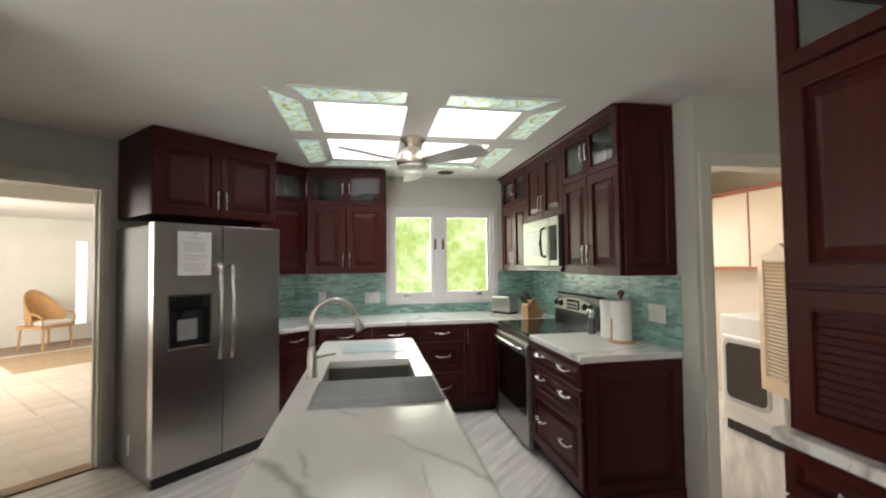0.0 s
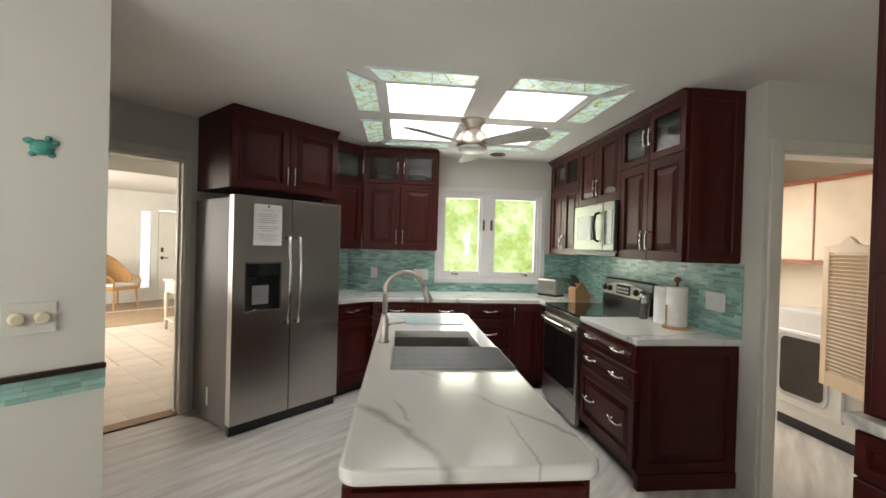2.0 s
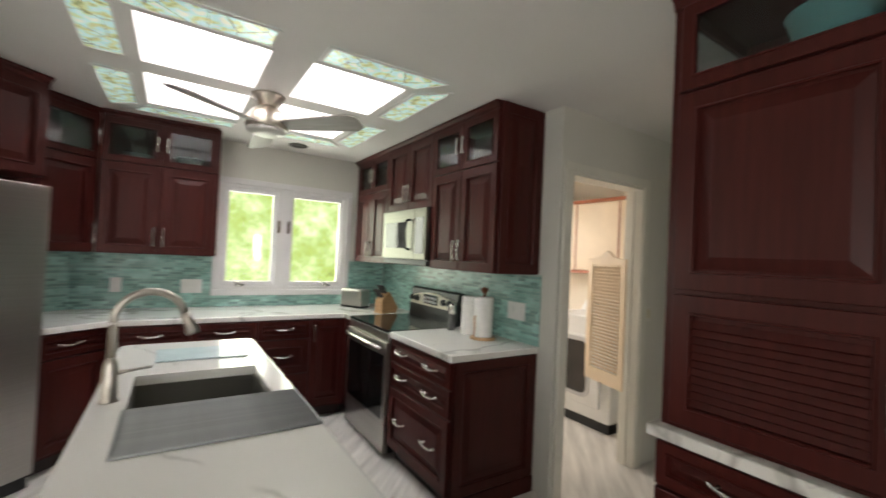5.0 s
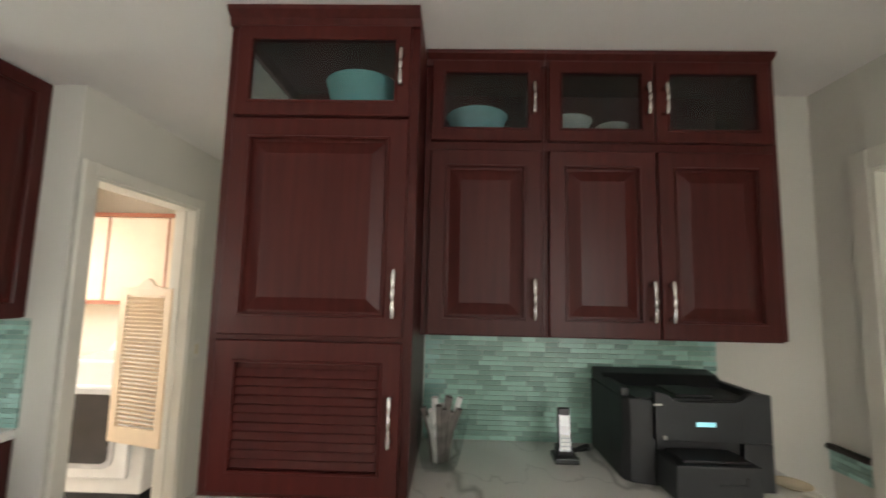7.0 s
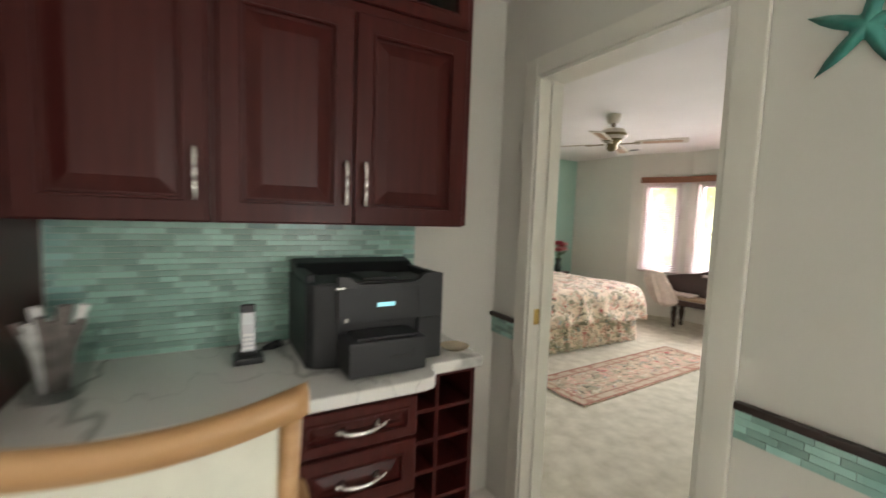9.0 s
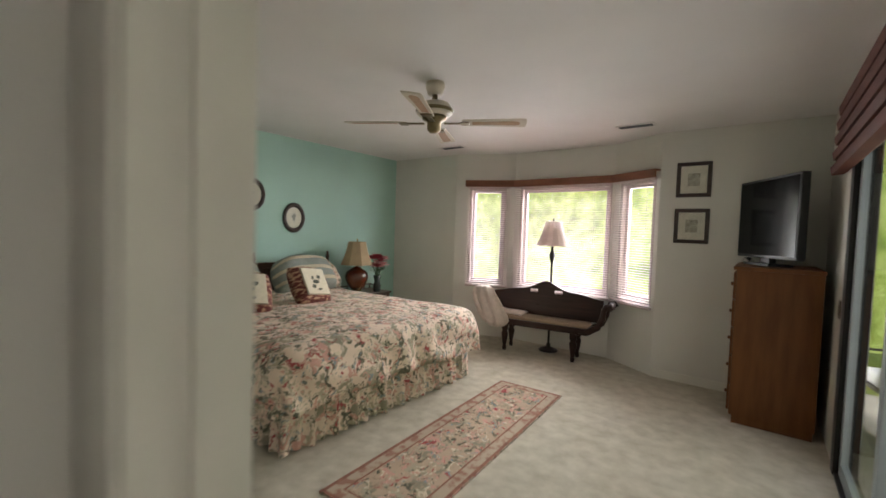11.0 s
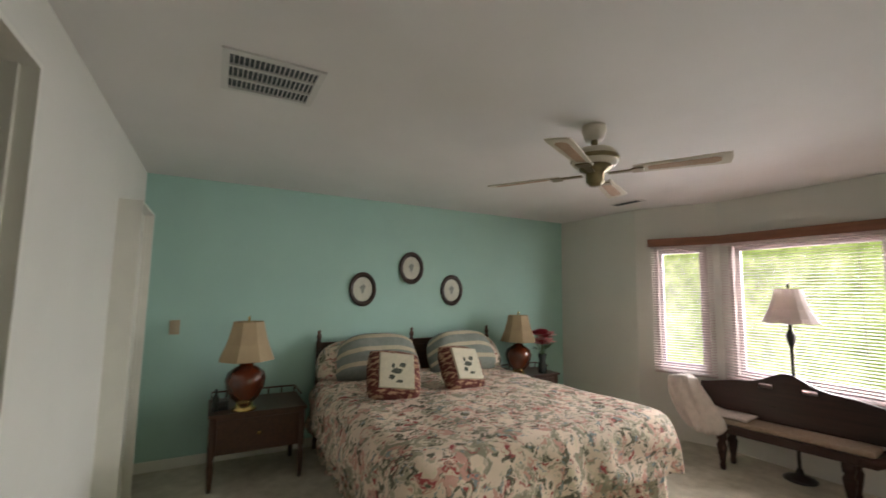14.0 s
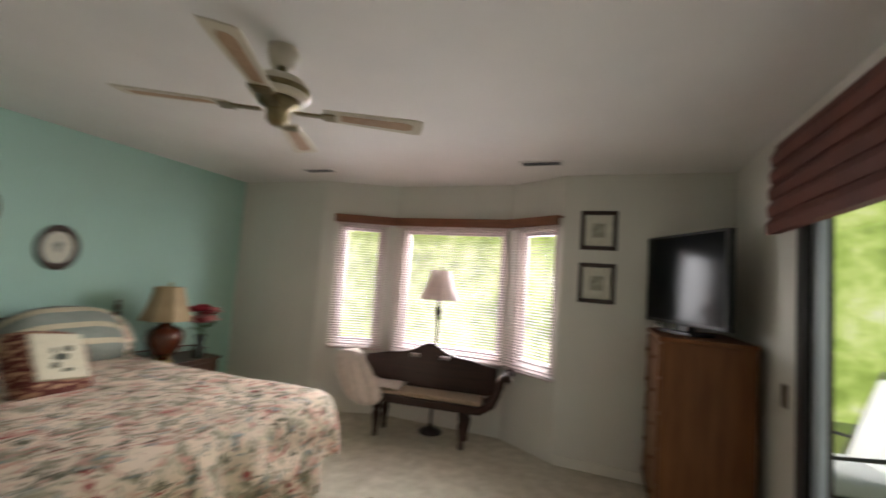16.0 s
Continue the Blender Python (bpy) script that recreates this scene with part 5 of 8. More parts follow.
def printer():
    o = thing("laser_printer", pose(2.03, 0.70, ZT, 0, 0, -90), "black office laser printer on the desk counter", "printer")
    PR = mat("charcoal_plastic", (0.017, 0.018, 0.020), 0.45, vary=0.08, scale=20, bump=0.05, bump_scale=300)
    W, D = 0.457, 0.385
    bm = bmesh.new()
    prism(bm, [(0.0, 0.07), (0.02, 0.045), (0.09, 0.026), (W, 0.026), (W, D), (0.0, D)], "z", 0.0, 0.272)
    part("body", bevel(bm, 0.006, 2), PR, o)
    bm = bmesh.new()
    prism(bm, [(0.085, 0.150), (W, 0.150), (W, 0.302), (0.415, 0.305), (0.385, 0.302), (0.365, 0.284), (0.34, 0.276), (0.17, 0.274), (0.145, 0.280), (0.125, 0.298), (0.10, 0.303), (0.085, 0.303)], "y", 0.0, 0.0255)
    part("front_cover", bevel(bm, 0.003, 2), PR, o)
    part("front_cheek", boxes((0.365, W, 0.0, 0.0255, 0.0, 0.149), w=0.004), PR, o)
    part("front_seam", boxes((0.363, 0.365, -0.001, 0.002, 0.15, 0.262), (0.097, 0.365, -0.001, 0.002, 0.262, 0.264)), BLACK, o)
    for a, y in ((0.002, 0.07), (W - 0.03, 0.0257)):
        part("rim", boxes((a, a + 0.028, y, D - 0.05, 0.2725, 0.302), w=0.006), PR, o)
    part("top_tray", boxes((0.032, W - 0.032, 0.03, D - 0.12, 0.2725, 0.279), (0.18, 0.30, 0.05, 0.20, 0.2795, 0.288), w=0.003), BLACK, o)
    bm = bmesh.new()
    prism(bm, [(0.21, 0.2795), (D, 0.2725), (D, 0.318), (D - 0.05, 0.326), (0.27, 0.315)], "x", 0.004, W - 0.004)
    part("scanner_lid", bevel(bm, 0.004, 1), PR, o)
    part("output_bay", boxes((0.095, 0.363, 0.020, 0.0255, 0.01, 0.149)), BLACK, o)
    part("paper_tray", boxes((0.090, 0.342, -0.110, 0.018, 0.012, 0.118), w=0.006), PR, o)
    part("paper_guide", boxes((0.12, 0.32, -0.09, 0.015, 0.1185, 0.126), w=0.003), BLACK, o)
    part("tray_grip", boxes((0.215, 0.30, -0.113, -0.109, 0.060, 0.068), (0.292, 0.30, -0.113, -0.109, 0.068, 0.088), w=0.001), BLACK, o)
    part("display", boxes((0.214, 0.275, -0.003, 0.001, 0.199, 0.213), w=0.001), mat("lit_display", (0.35, 0.75, 0.85), 0.2, emit=0.5), o, "lit pale blue display")
    part("button", boxes((0.105, 0.118, -0.002, 0.001, 0.155, 0.168)), CHROME, o)
    part("badge", boxes((0.075, 0.105, -0.002, 0.001, 0.262, 0.268)), CHROME, o)


printer()


def cordless_phone():
    o = thing("cordless_phone", pose(2.24, 0.855, ZT, 0, 0, -90), "black and silver cordless phone standing in a black charger", "phone")
    part("charger", boxes((-0.045, 0.045, -0.04, 0.05, 0.0, 0.022), (-0.03, 0.03, -0.01, 0.045, 0.02, 0.05), w=0.006), BLACK, o)
    b = part("handset", boxes((-0.024, 0.024, -0.013, 0.013, 0.0, 0.165), w=0.009, seg=3), BLACK, o, m=pose(0, 0.0, 0.024, -8))
    part("keypad", boxes((-0.021, 0.021, -0.0142, -0.0122, 0.012, 0.140), w=0.002), mat("silver_plastic", (0.45, 0.46, 0.48), 0.3, 0.4), b, "silver keypad")
    part("screen", boxes((-0.017, 0.017, -0.0150, -0.0140, 0.10, 0.135)), mat("pale_lcd", (0.62, 0.66, 0.66), 0.2), b)
    part("earpiece", boxes((-0.017, 0.017, -0.0145, -0.0125, 0.138, 0.158)), BLACK, b)
    for k in range(12):
        x, z = -0.014 + 0.0105 * (k % 3), 0.03 + 0.014 * (k // 3)
        part("key", boxes((x, x + 0.008, -0.0155, -0.0140, z - 0.012, z - 0.003)), PAPER, b)
    part("cord", tube(bmesh.new(), [(0.05, 0.05, 0.02), (0.07, 0.04, 0.035), (0.10, 0.05, 0.04), (0.115, 0.08, 0.02), (0.09, 0.10, 0.006), (0.05, 0.10, 0.006)], 0.008, 6), BLACK, o)


cordless_phone()


def crystal_vase():
    o = thing("glass_vase", pose(2.16, 1.32, ZT) @ Matrix.Diagonal((1.25, 1.25, 1.12, 1)), "cut crystal vase filled with dark sprigs on the desk", "vase")
    G = glass_mat("cut_crystal", (0.90, 0.92, 0.92), 0.05)
    b = bmesh.new()
    seg = 28
    prof = [(0.045, 0.0), (0.05, 0.01), (0.06, 0.06), (0.072, 0.12), (0.078, 0.155)]
    rings = [[b.verts.new((r * (1 + 0.06 * (k % 2)) * math.cos(2 * math.pi * k / seg), r * (1 + 0.06 * (k % 2)) * math.sin(2 * math.pi * k / seg), z)) for k in range(seg)] for r, z in prof]
    for q, s in zip(rings, rings[1:]):
        for k in range(seg):
            b.faces.new((q[k], q[(k + 1) % seg], s[(k + 1) % seg], s[k]))
    b.faces.new(rings[0][::-1])
    part("vessel", b, G, o)
    gm = mat("dark_sprig", (0.16, 0.14, 0.13), 0.6, vary=0.4, scale=30)
    wm = mat("pale_ribbon", (0.72, 0.72, 0.70), 0.5, vary=0.2, scale=30)
    for k in range(18):
        a, r = random.uniform(0, 6.28), random.uniform(0.02, 0.06)
        b = bmesh.new()
        h = random.uniform(0.15, 0.22)
        p = Vector((r * math.cos(a), r * math.sin(a), h))
        tube(b, [(r * 0.4 * math.cos(a), r * 0.4 * math.sin(a), 0.015), p * 0.6, p], [0.006, 0.008, 0.010], 6)
        part("sprig", b, gm if k % 2 else wm, o)


crystal_vase()


def plate_small():
    o = thing("small_dish", pose(2.08, 0.155, ZT), "small cream ceramic dish on the counter end", "dish")
    b = bmesh.new()
    lathe(b, [(0.03, 0.0), (0.055, 0.012), (0.058, 0.014), (0.05, 0.013), (0.03, 0.006), (0.0, 0.005)], seg=24)
    part("dish", b, mat("cream_ceramic", (0.62, 0.52, 0.36), 0.25), o, smooth=True)


plate_small()


def bowl(x, y, z, r, h, color, label):
    o = thing("bowl", pose(x, y, z), label, "bowl", "bowls in the cabinets")
    b = bmesh.new()
    lathe(b, [(r * 0.4, 0.0), (r * 0.75, h * 0.35), (r * 0.97, h), (r, h), (r * 0.94, h * 0.97), (r * 0.7, h * 0.4), (0.0, h * 0.08)], seg=28)
    part("shell", b, mat("glaze_%s" % label.split()[0], color, 0.2, vary=0.06, scale=8), o, smooth=True)


bowl(2.03, 1.62, 2.081, 0.13, 0.17, (0.24, 0.52, 0.52), "turquoise glazed bowl behind the glass door")
bowl(1.98, 1.83, 2.081, 0.065, 0.07, (0.20, 0.46, 0.47), "teal glazed dish behind the glass door")
bowl(2.26, 1.20, 2.121, 0.125, 0.12, (0.32, 0.54, 0.57), "aqua glazed platter behind the glass door")
bowl(2.24, 0.84, 2.121, 0.10, 0.095, (0.55, 0.57, 0.54), "grey glazed bowl behind the glass door")
bowl(2.24, 0.66, 2.121, 0.065, 0.08, (0.55, 0.54, 0.5), "white glazed bowl behind the glass door")
bowl(2.22, 3.55, 2.071, 0.09, 0.09, (0.45, 0.46, 0.46), "grey glazed bowl behind the glass door")
bowl(2.22, 3.33, 2.071, 0.07, 0.06, (0.65, 0.65, 0.65), "white glazed bowl behind the glass door")
bowl(0.12, 5.34, 2.071, 0.10, 0.09, (0.30, 0.36, 0.36), "slate glazed bowl behind the glass door")
bowl(0.48, 5.34, 2.071, 0.10, 0.11, (0.62, 0.63, 0.65), "white glazed bowl behind the glass door")


def desk_chair():
    o = thing("desk_chair", pose(1.53, 1.06, 0, 0, 0, -90) @ Matrix.Diagonal((0.92, 1, 1.028, 1)), "light wood desk chair with cream upholstered back", "chair")
    OAK = mat("honey_oak", (0.40, 0.22, 0.09), 0.4, scale=4, stretch=(1, 1, 9), color2=(0.50, 0.30, 0.14), bump=0.04)
    FAB = mat("cream_fabric", (0.66, 0.66, 0.56), 0.85, vary=0.04, scale=14, bump=0.3, bump_scale=400)
    # back faces local -y, seat towards +y
    for s in (-1, 1):
        pts = [(s * 0.20, 0.02, 0.0), (s * 0.205, 0.0, 0.25), (s * 0.21, 0.0, 0.48), (s * 0.225, -0.03, 0.80), (s * 0.235, -0.05, 1.04)]
        part("back_post", tube(bmesh.new(), pts, [0.017, 0.02, 0.022, 0.021, 0.02], 10), OAK, o, smooth=True)
        pts = [(s * 0.215, 0.44, 0.0), (s * 0.22, 0.43, 0.20), (s * 0.22, 0.43, 0.44)]
        part("front_leg", tube(bmesh.new(), pts, [0.015, 0.019, 0.022], 10), OAK, o, smooth=True)
        pts = [(s * 0.228, -0.03, 0.755), (s * 0.285, 0.03, 0.765), (s * 0.300, 0.20, 0.745), (s * 0.275, 0.32, 0.70), (s * 0.238, 0.36, 0.45)]
        part("arm", tube(bmesh.new(), pts, [0.016, 0.018, 0.019, 0.017, 0.016], 10), OAK, o, smooth=True)
    bm = bmesh.new()
    n = 16
    prev = None
    for k in range(n + 1):
        u = -1 + 2 * k / n
        x, z = u * 0.262, 1.078 - 0.032 * (1 - u * u)
        y = -0.055 - 0.012 * (1 - u * u)
        ring = [bm.verts.new((x, y + dy, z + dz)) for dy, dz in ((-0.018, -0.030), (0.018, -0.030), (0.018, 0.008), (0.006, 0.016), (-0.018, 0.008))]
        if prev:
            for j in range(5):
                bm.faces.new((prev[j], prev[(j + 1) % 5], ring[(j + 1) % 5], ring[j]))
        else:
            bm.faces.new(ring)
        prev = ring
    bm.faces.new(prev[::-1])
    part("top_rail", bm, OAK, o, smooth=True)
    bm = bmesh.new()
    bx(bm, -0.212, 0.212, -0.03, 0.025, 0.56, 1.045)
    for v in bm.verts:
        if v.co.z > 0.9:
            v.co.y -= 0.04
    part("back_cushion", bevel(bm, 0.014, 3), FAB, o, smooth=True)
    part("seat", boxes((-0.24, 0.24, 0.0, 0.47, 0.42, 0.50), w=0.025, seg=3), FAB, o, smooth=True)
    part("seat_frame", boxes((-0.235, 0.235, 0.01, 0.46, 0.375, 0.425), w=0.006), OAK, o)
    part("lower_rail", boxes((-0.205, 0.205, -0.018, 0.012, 0.52, 0.56), w=0.006), OAK, o)


desk_chair()

# ---- bedroom: trim, bay window, blinds ----
casing("door_4", pose(3.36, YN, 0, 0, 0, 180), 0.80, 2.06, 0.10)
casing("door_5", pose(5.72, YN, 0, 0, 0, 180), 0.60, 2.03, 0.08)
part("door_leaf", boxes((0.018, 0.582, 0.03, 0.065, 0.012, 2.01), w=0.003), TRIM, bpy.data.objects["door_5"], "cream closet door")
struct("baseboard", boxes((XT - 0.016, XT - 0.002, YS, YN, 0.008, 0.09), w=0.004), TRIM, "cream baseboard")
struct("baseboard", boxes((XB + 0.002, 2.5, YS + 0.002, YS + 0.016, 0.008, 0.09), (5.0, XT - 0.016, YS + 0.002, YS + 0.016, 0.008, 0.09), w=0.004), TRIM, "cream baseboard")
wall_plate(pose(XT, -0.33, 1.15, 0, 0, -90), 0.075, 0.12, "almond light switch on the teal wall", 1, False, mat("almond_plastic", (0.42, 0.34, 0.23), 0.4, vary=0.03))
wall_plate(pose(XB, -3.80, 0.98, 0, 0, 90), 0.075, 0.12, "dark light switch beside the sliding door", 1, False, mat("brown_plate", (0.10, 0.075, 0.055), 0.4))

BLIND = cloth("pale_pink_blind", (0.54, 0.44, 0.42), 0.08)
VALWOOD = mat("reddish_valance_wood", (0.17, 0.065, 0.032), 0.45, scale=4, stretch=(1, 9, 9), color2=(0.25, 0.10, 0.05), bump=0.04)
PINKTRIM = mat("window_paint_pinkish", (0.45, 0.385, 0.365), 0.45, vary=0.03, scale=5)


def bay_window(n, p, q, s0, s1, drop, start=0.0):
    """One light of the bay: frame, sash, pane, blind of open slats, wood valance."""
    a = math.degrees(math.atan2(q[1] - p[1], q[0] - p[0]))
    L = math.hypot(q[0] - p[0], q[1] - p[1])
    m = pose(p[0], p[1], 0, 0, 0, a)
    z0, z1 = 0.70, 2.0
    o = struct("window_%d" % n, boxes((s0, s1, 0.0, 0.11, z0, z0 + 0.035), (s0, s1, 0.0, 0.11, z1 - 0.03, z1), (s0, s0 + 0.035, 0.0, 0.11, z0 + 0.035, z1 - 0.03), (s1 - 0.035, s1, 0.0, 0.11, z0 + 0.035, z1 - 0.03), w=0.003), PINKTRIM, "painted bay window light with blinds", m)
    sa, sb = s0 + 0.035, s1 - 0.035
    part("sash", boxes((sa, sb, 0.05, 0.09, z0 + 0.035, z0 + 0.08), (sa, sb, 0.05, 0.09, z1 - 0.07, z1 - 0.03), (sa, sa + 0.04, 0.05, 0.09, z0 + 0.08, z1 - 0.07), (sb - 0.04, sb, 0.05, 0.09, z0 + 0.08, z1 - 0.07), w=0.003), PINKTRIM, o)
    g = part("pane", boxes((sa + 0.04, sb - 0.04, 0.068, 0.073, z0 + 0.08, z1 - 0.07)), GLASS, o)
    g.visible_shadow = False
    part("window_sill", boxes((s0 - 0.02, s1 + 0.02, -0.03, 0.0, z0 - 0.03, z0 - 0.002), w=0.004), PINKTRIM, o)
    b = thing("window_blind", m, "pale horizontal slatted blind with open slats in the bay window", "blind", "bay blinds")
    bl0, bl1 = max(start + 0.025, s0 - 0.05), min(L - 0.025, s1 + 0.05)
    part("headrail", boxes((bl0, bl1, -0.055, -0.022, 1.985, 2.02)), BLIND, b)
    slat = mesh_of("slat", boxes((bl0, bl1, -0.0125, 0.0125, -0.0007, 0.0007)), BLIND)
    z = 1.97
    while z > drop:
        part("slat", slat, BLIND, b, m=pose(0, -0.040, z, 13, 0, 0))
        z -= 0.0262
    part("bottom_rail", boxes((bl0, bl1, -0.053, -0.027, drop - 0.022, drop - 0.006), w=0.003), BLIND, b)
    for u in (0.15, 0.85):
        x = bl0 + (bl1 - bl0) * u
        part("ladder_cord", boxes((x - 0.001, x + 0.001, -0.054, -0.053, drop - 0.01, 1.985)), BLIND, b)
    v = thing("window_valance", m, "reddish brown wood valance above the bay window", "valance", "bay valances")
    part("board", boxes((start, L, -0.085, -0.062, 2.0, 2.085), w=0.004), VALWOOD, v)
    part("top", boxes((start, L, -0.0618, -0.004, 2.07, 2.084)), VALWOOD, v)


bay_window(2, BAY[0], BAY[1], 0.19, 0.68, 0.70, 0.14)
bay_window(3, BAY[1], BAY[2], 0.085, 1.235, 0.70)
bay_window(4, BAY[2], BAY[3], 0.09, 0.565, 0.69)

# sliding door and roman shade
def sliding_door():
    y0, y1 = YS - 0.1 + 1.19, YS - 0.1 + 3.19
    dk = mat("dark_aluminium", (0.02, 0.018, 0.017), 0.4, 0.5, vary=0.1)
    gr = mat("grey_aluminium", (0.30, 0.33, 0.34), 0.4, 0.4, vary=0.05)
    o = struct("door_6", boxes((XB - 0.10, XB + 0.012, y0, y0 + 0.10, 0, 2.05), (XB - 0.10, XB + 0.012, y1 - 0.05, y1, 0, 2.05), (XB - 0.10, XB + 0.012, y0 + 0.10, y1 - 0.05, 2.0, 2.05), (XB - 0.10, XB + 0.006, y0 + 0.1, y1 - 0.05, 0.0, 0.025), w=0.003), dk, "glass sliding door in a dark frame")
    for a, b, x in ((y0 + 0.10, (y0 + y1) / 2 + 0.03, XB - 0.05), ((y0 + y1) / 2 - 0.03, y1 - 0.05, XB - 0.09)):
        f = part("panel_frame", boxes((x, x + 0.035, a, a + 0.065, 0.025, 2.0), (x, x + 0.035, b - 0.065, b, 0.025, 2.0), (x, x + 0.035, a + 0.065, b - 0.065, 0.025, 0.11), (x, x + 0.035, a + 0.065, b - 0.065, 1.93, 2.0), w=0.003), gr, o)
        g = part("pane", boxes((x + 0.014, x + 0.019, a + 0.065, b - 0.065, 0.11, 1.93)), GLASS, f)
        g.visible_shadow = False
    s = thing("roman_shade", pose(XB, y0 - 0.17, 0), "rust red pleated fabric shade above the sliding door", "shade")
    RED = mat("rust_fabric", (0.085, 0.020, 0.012), 0.8, scale=5, color2=(0.13, 0.034, 0.020), bump=0.4, bump_scale=300)
    for k in range(5):
        z = 2.32 - 0.095 * k
        bm = bmesh.new()
        prism(bm, [(0.012, z), (0.05 + 0.004 * k, z), (0.075 + 0.005 * k, z - 0.05), (0.068 + 0.005 * k, z - 0.10), (0.03, z - 0.095), (0.012, z - 0.08)], "y", 0.0, 2.4)
        part("pleat", bm, RED, s)
    part("mount_board", boxes((0.002, 0.05, 0.0, 2.4, 2.32, 2.34)), RED, s)


sliding_door()

# ---- bedroom ceiling things ----


def bedroom_fan():
    o = thing("ceiling_fan", pose(3.55, -2.45, 0), "antique brass ceiling fan with four cream and cane blades", "ceiling fan")
    AB = mat("antique_brass", (0.20, 0.16, 0.085), 0.32, 0.85, vary=0.15, scale=20)
    CR = mat("cream_enamel", (0.55, 0.50, 0.40), 0.4, vary=0.05)
    b = bmesh.new()
    lathe(b, [(0.065, H - 0.001), (0.068, H - 0.03), (0.05, H - 0.085), (0.0, H - 0.085)], seg=24)
    part("canopy", b, CR, o, smooth=True)
    part("downrod", lathe(bmesh.new(), [(0.02, H - 0.15), (0.02, H - 0.08)], seg=14), AB, o, smooth=True)
    b = bmesh.new()
    lathe(b, [(0.04, H - 0.13), (0.10, H - 0.145), (0.125, H - 0.175), (0.128, H - 0.215), (0.11, H - 0.235), (0.0, H - 0.235)], seg=28)
    part("motor_housing", b, CR, o, smooth=True)
    b = bmesh.new()
    lathe(b, [(0.131, H - 0.186), (0.133, H - 0.193), (0.133, H - 0.203), (0.131, H - 0.21)], seg=28)
    part("brass_band", b, AB, o, smooth=True)
    b = bmesh.new()
    lathe(b, [(0.09, H - 0.236), (0.085, H - 0.26), (0.05, H - 0.275), (0.048, H - 0.33), (0.03, H - 0.35), (0.0, H - 0.352)], seg=24)
    part("switch_housing", b, AB, o, smooth=True)
    CANE = mat("cane_inlay", (0.33, 0.20, 0.12), 0.6, scale=60, color2=(0.45, 0.30, 0.19), bump=0.3, bump_scale=200)
    for a in (-149, 30, 117, -62):
        m = pose(0, 0, H - 0.285, 0, 0, a)
        br = part("blade_bracket", boxes((0.07, 0.20, -0.018, 0.018, -0.004, 0.004), (0.19, 0.25, -0.04, 0.04, -0.005, 0.003), w=0.003), AB, o, m=m)
        out = [(0.20, -0.045), (0.56, -0.062), (0.60, -0.064), (0.64, -0.06), (0.645, 0.0), (0.64, 0.06), (0.60, 0.064), (0.56, 0.062), (0.20, 0.045)]
        bl = part("blade", bevel(prism(bmesh.new(), out, "z", -0.004, 0.003), 0.001, 1), CR, o, m=m @ pose(0, 0, 0.008, -9))
        part("cane_panel", prism(bmesh.new(), [(0.27, -0.025), (0.57, -0.033), (0.595, -0.02), (0.60, 0.0), (0.595, 0.02), (0.57, 0.033), (0.27, 0.025)], "z", -0.0055, -0.0038), CANE, bl)


bedroom_fan()


def return_grille():
    o = thing("ceiling_vent", pose(3.915, -0.775, H), "white return air grille in the bedroom ceiling", "vent")
    W, D = 0.19, 0.205
    GW = mat("vent_enamel", (0.66, 0.65, 0.62), 0.4, vary=0.03)
    part("frame", boxes((-W, W, -D, -D + 0.03, -0.012, -0.001), (-W, W, D - 0.03, D, -0.012, -0.001), (-W, -W + 0.03, -D + 0.03, D - 0.03, -0.012, -0.001), (W - 0.03, W, -D + 0.03, D - 0.03, -0.012, -0.001),
                        (-0.067, -0.051, -D + 0.03, D - 0.03, -0.011, -0.001), (0.051, 0.067, -D + 0.03, D - 0.03, -0.011, -0.001)), GW, o)
    part("backing", boxes((-W + 0.03, W - 0.03, -D + 0.03, D - 0.03, -0.002, -0.0008)), mat("filter_grey", (0.06, 0.07, 0.08), 0.8, vary=0.3, scale=30), o)
    sl = mesh_of("slat", boxes((-W + 0.03, W - 0.03, -0.002, 0.002, -0.010, -0.002)), GW)
    for k in range(17):
        part("slat", sl, GW, o, m=pose(0, -0.17 + 0.02 * k + 0.01, 0))


return_grille()


def register(x, y, a):
    o = thing("ceiling_register", pose(x, y, H, 0, 0, a), "white slotted air register in the ceiling", "vent", "air registers")
    part("frame", boxes((-0.17, 0.17, -0.06, 0.06, -0.008, -0.001), w=0.002), MATS["vent_enamel"], o)
    for k in range(5):
        part("slot", boxes((-0.145, 0.145, -0.042 + 0.018 * k, -0.03 + 0.018 * k, -0.0095, -0.0075)), MATS["filter_grey"], o)


register(2.66, -4.33, 0)
register(4.78, -4.33, 0)

# ---- bed ----


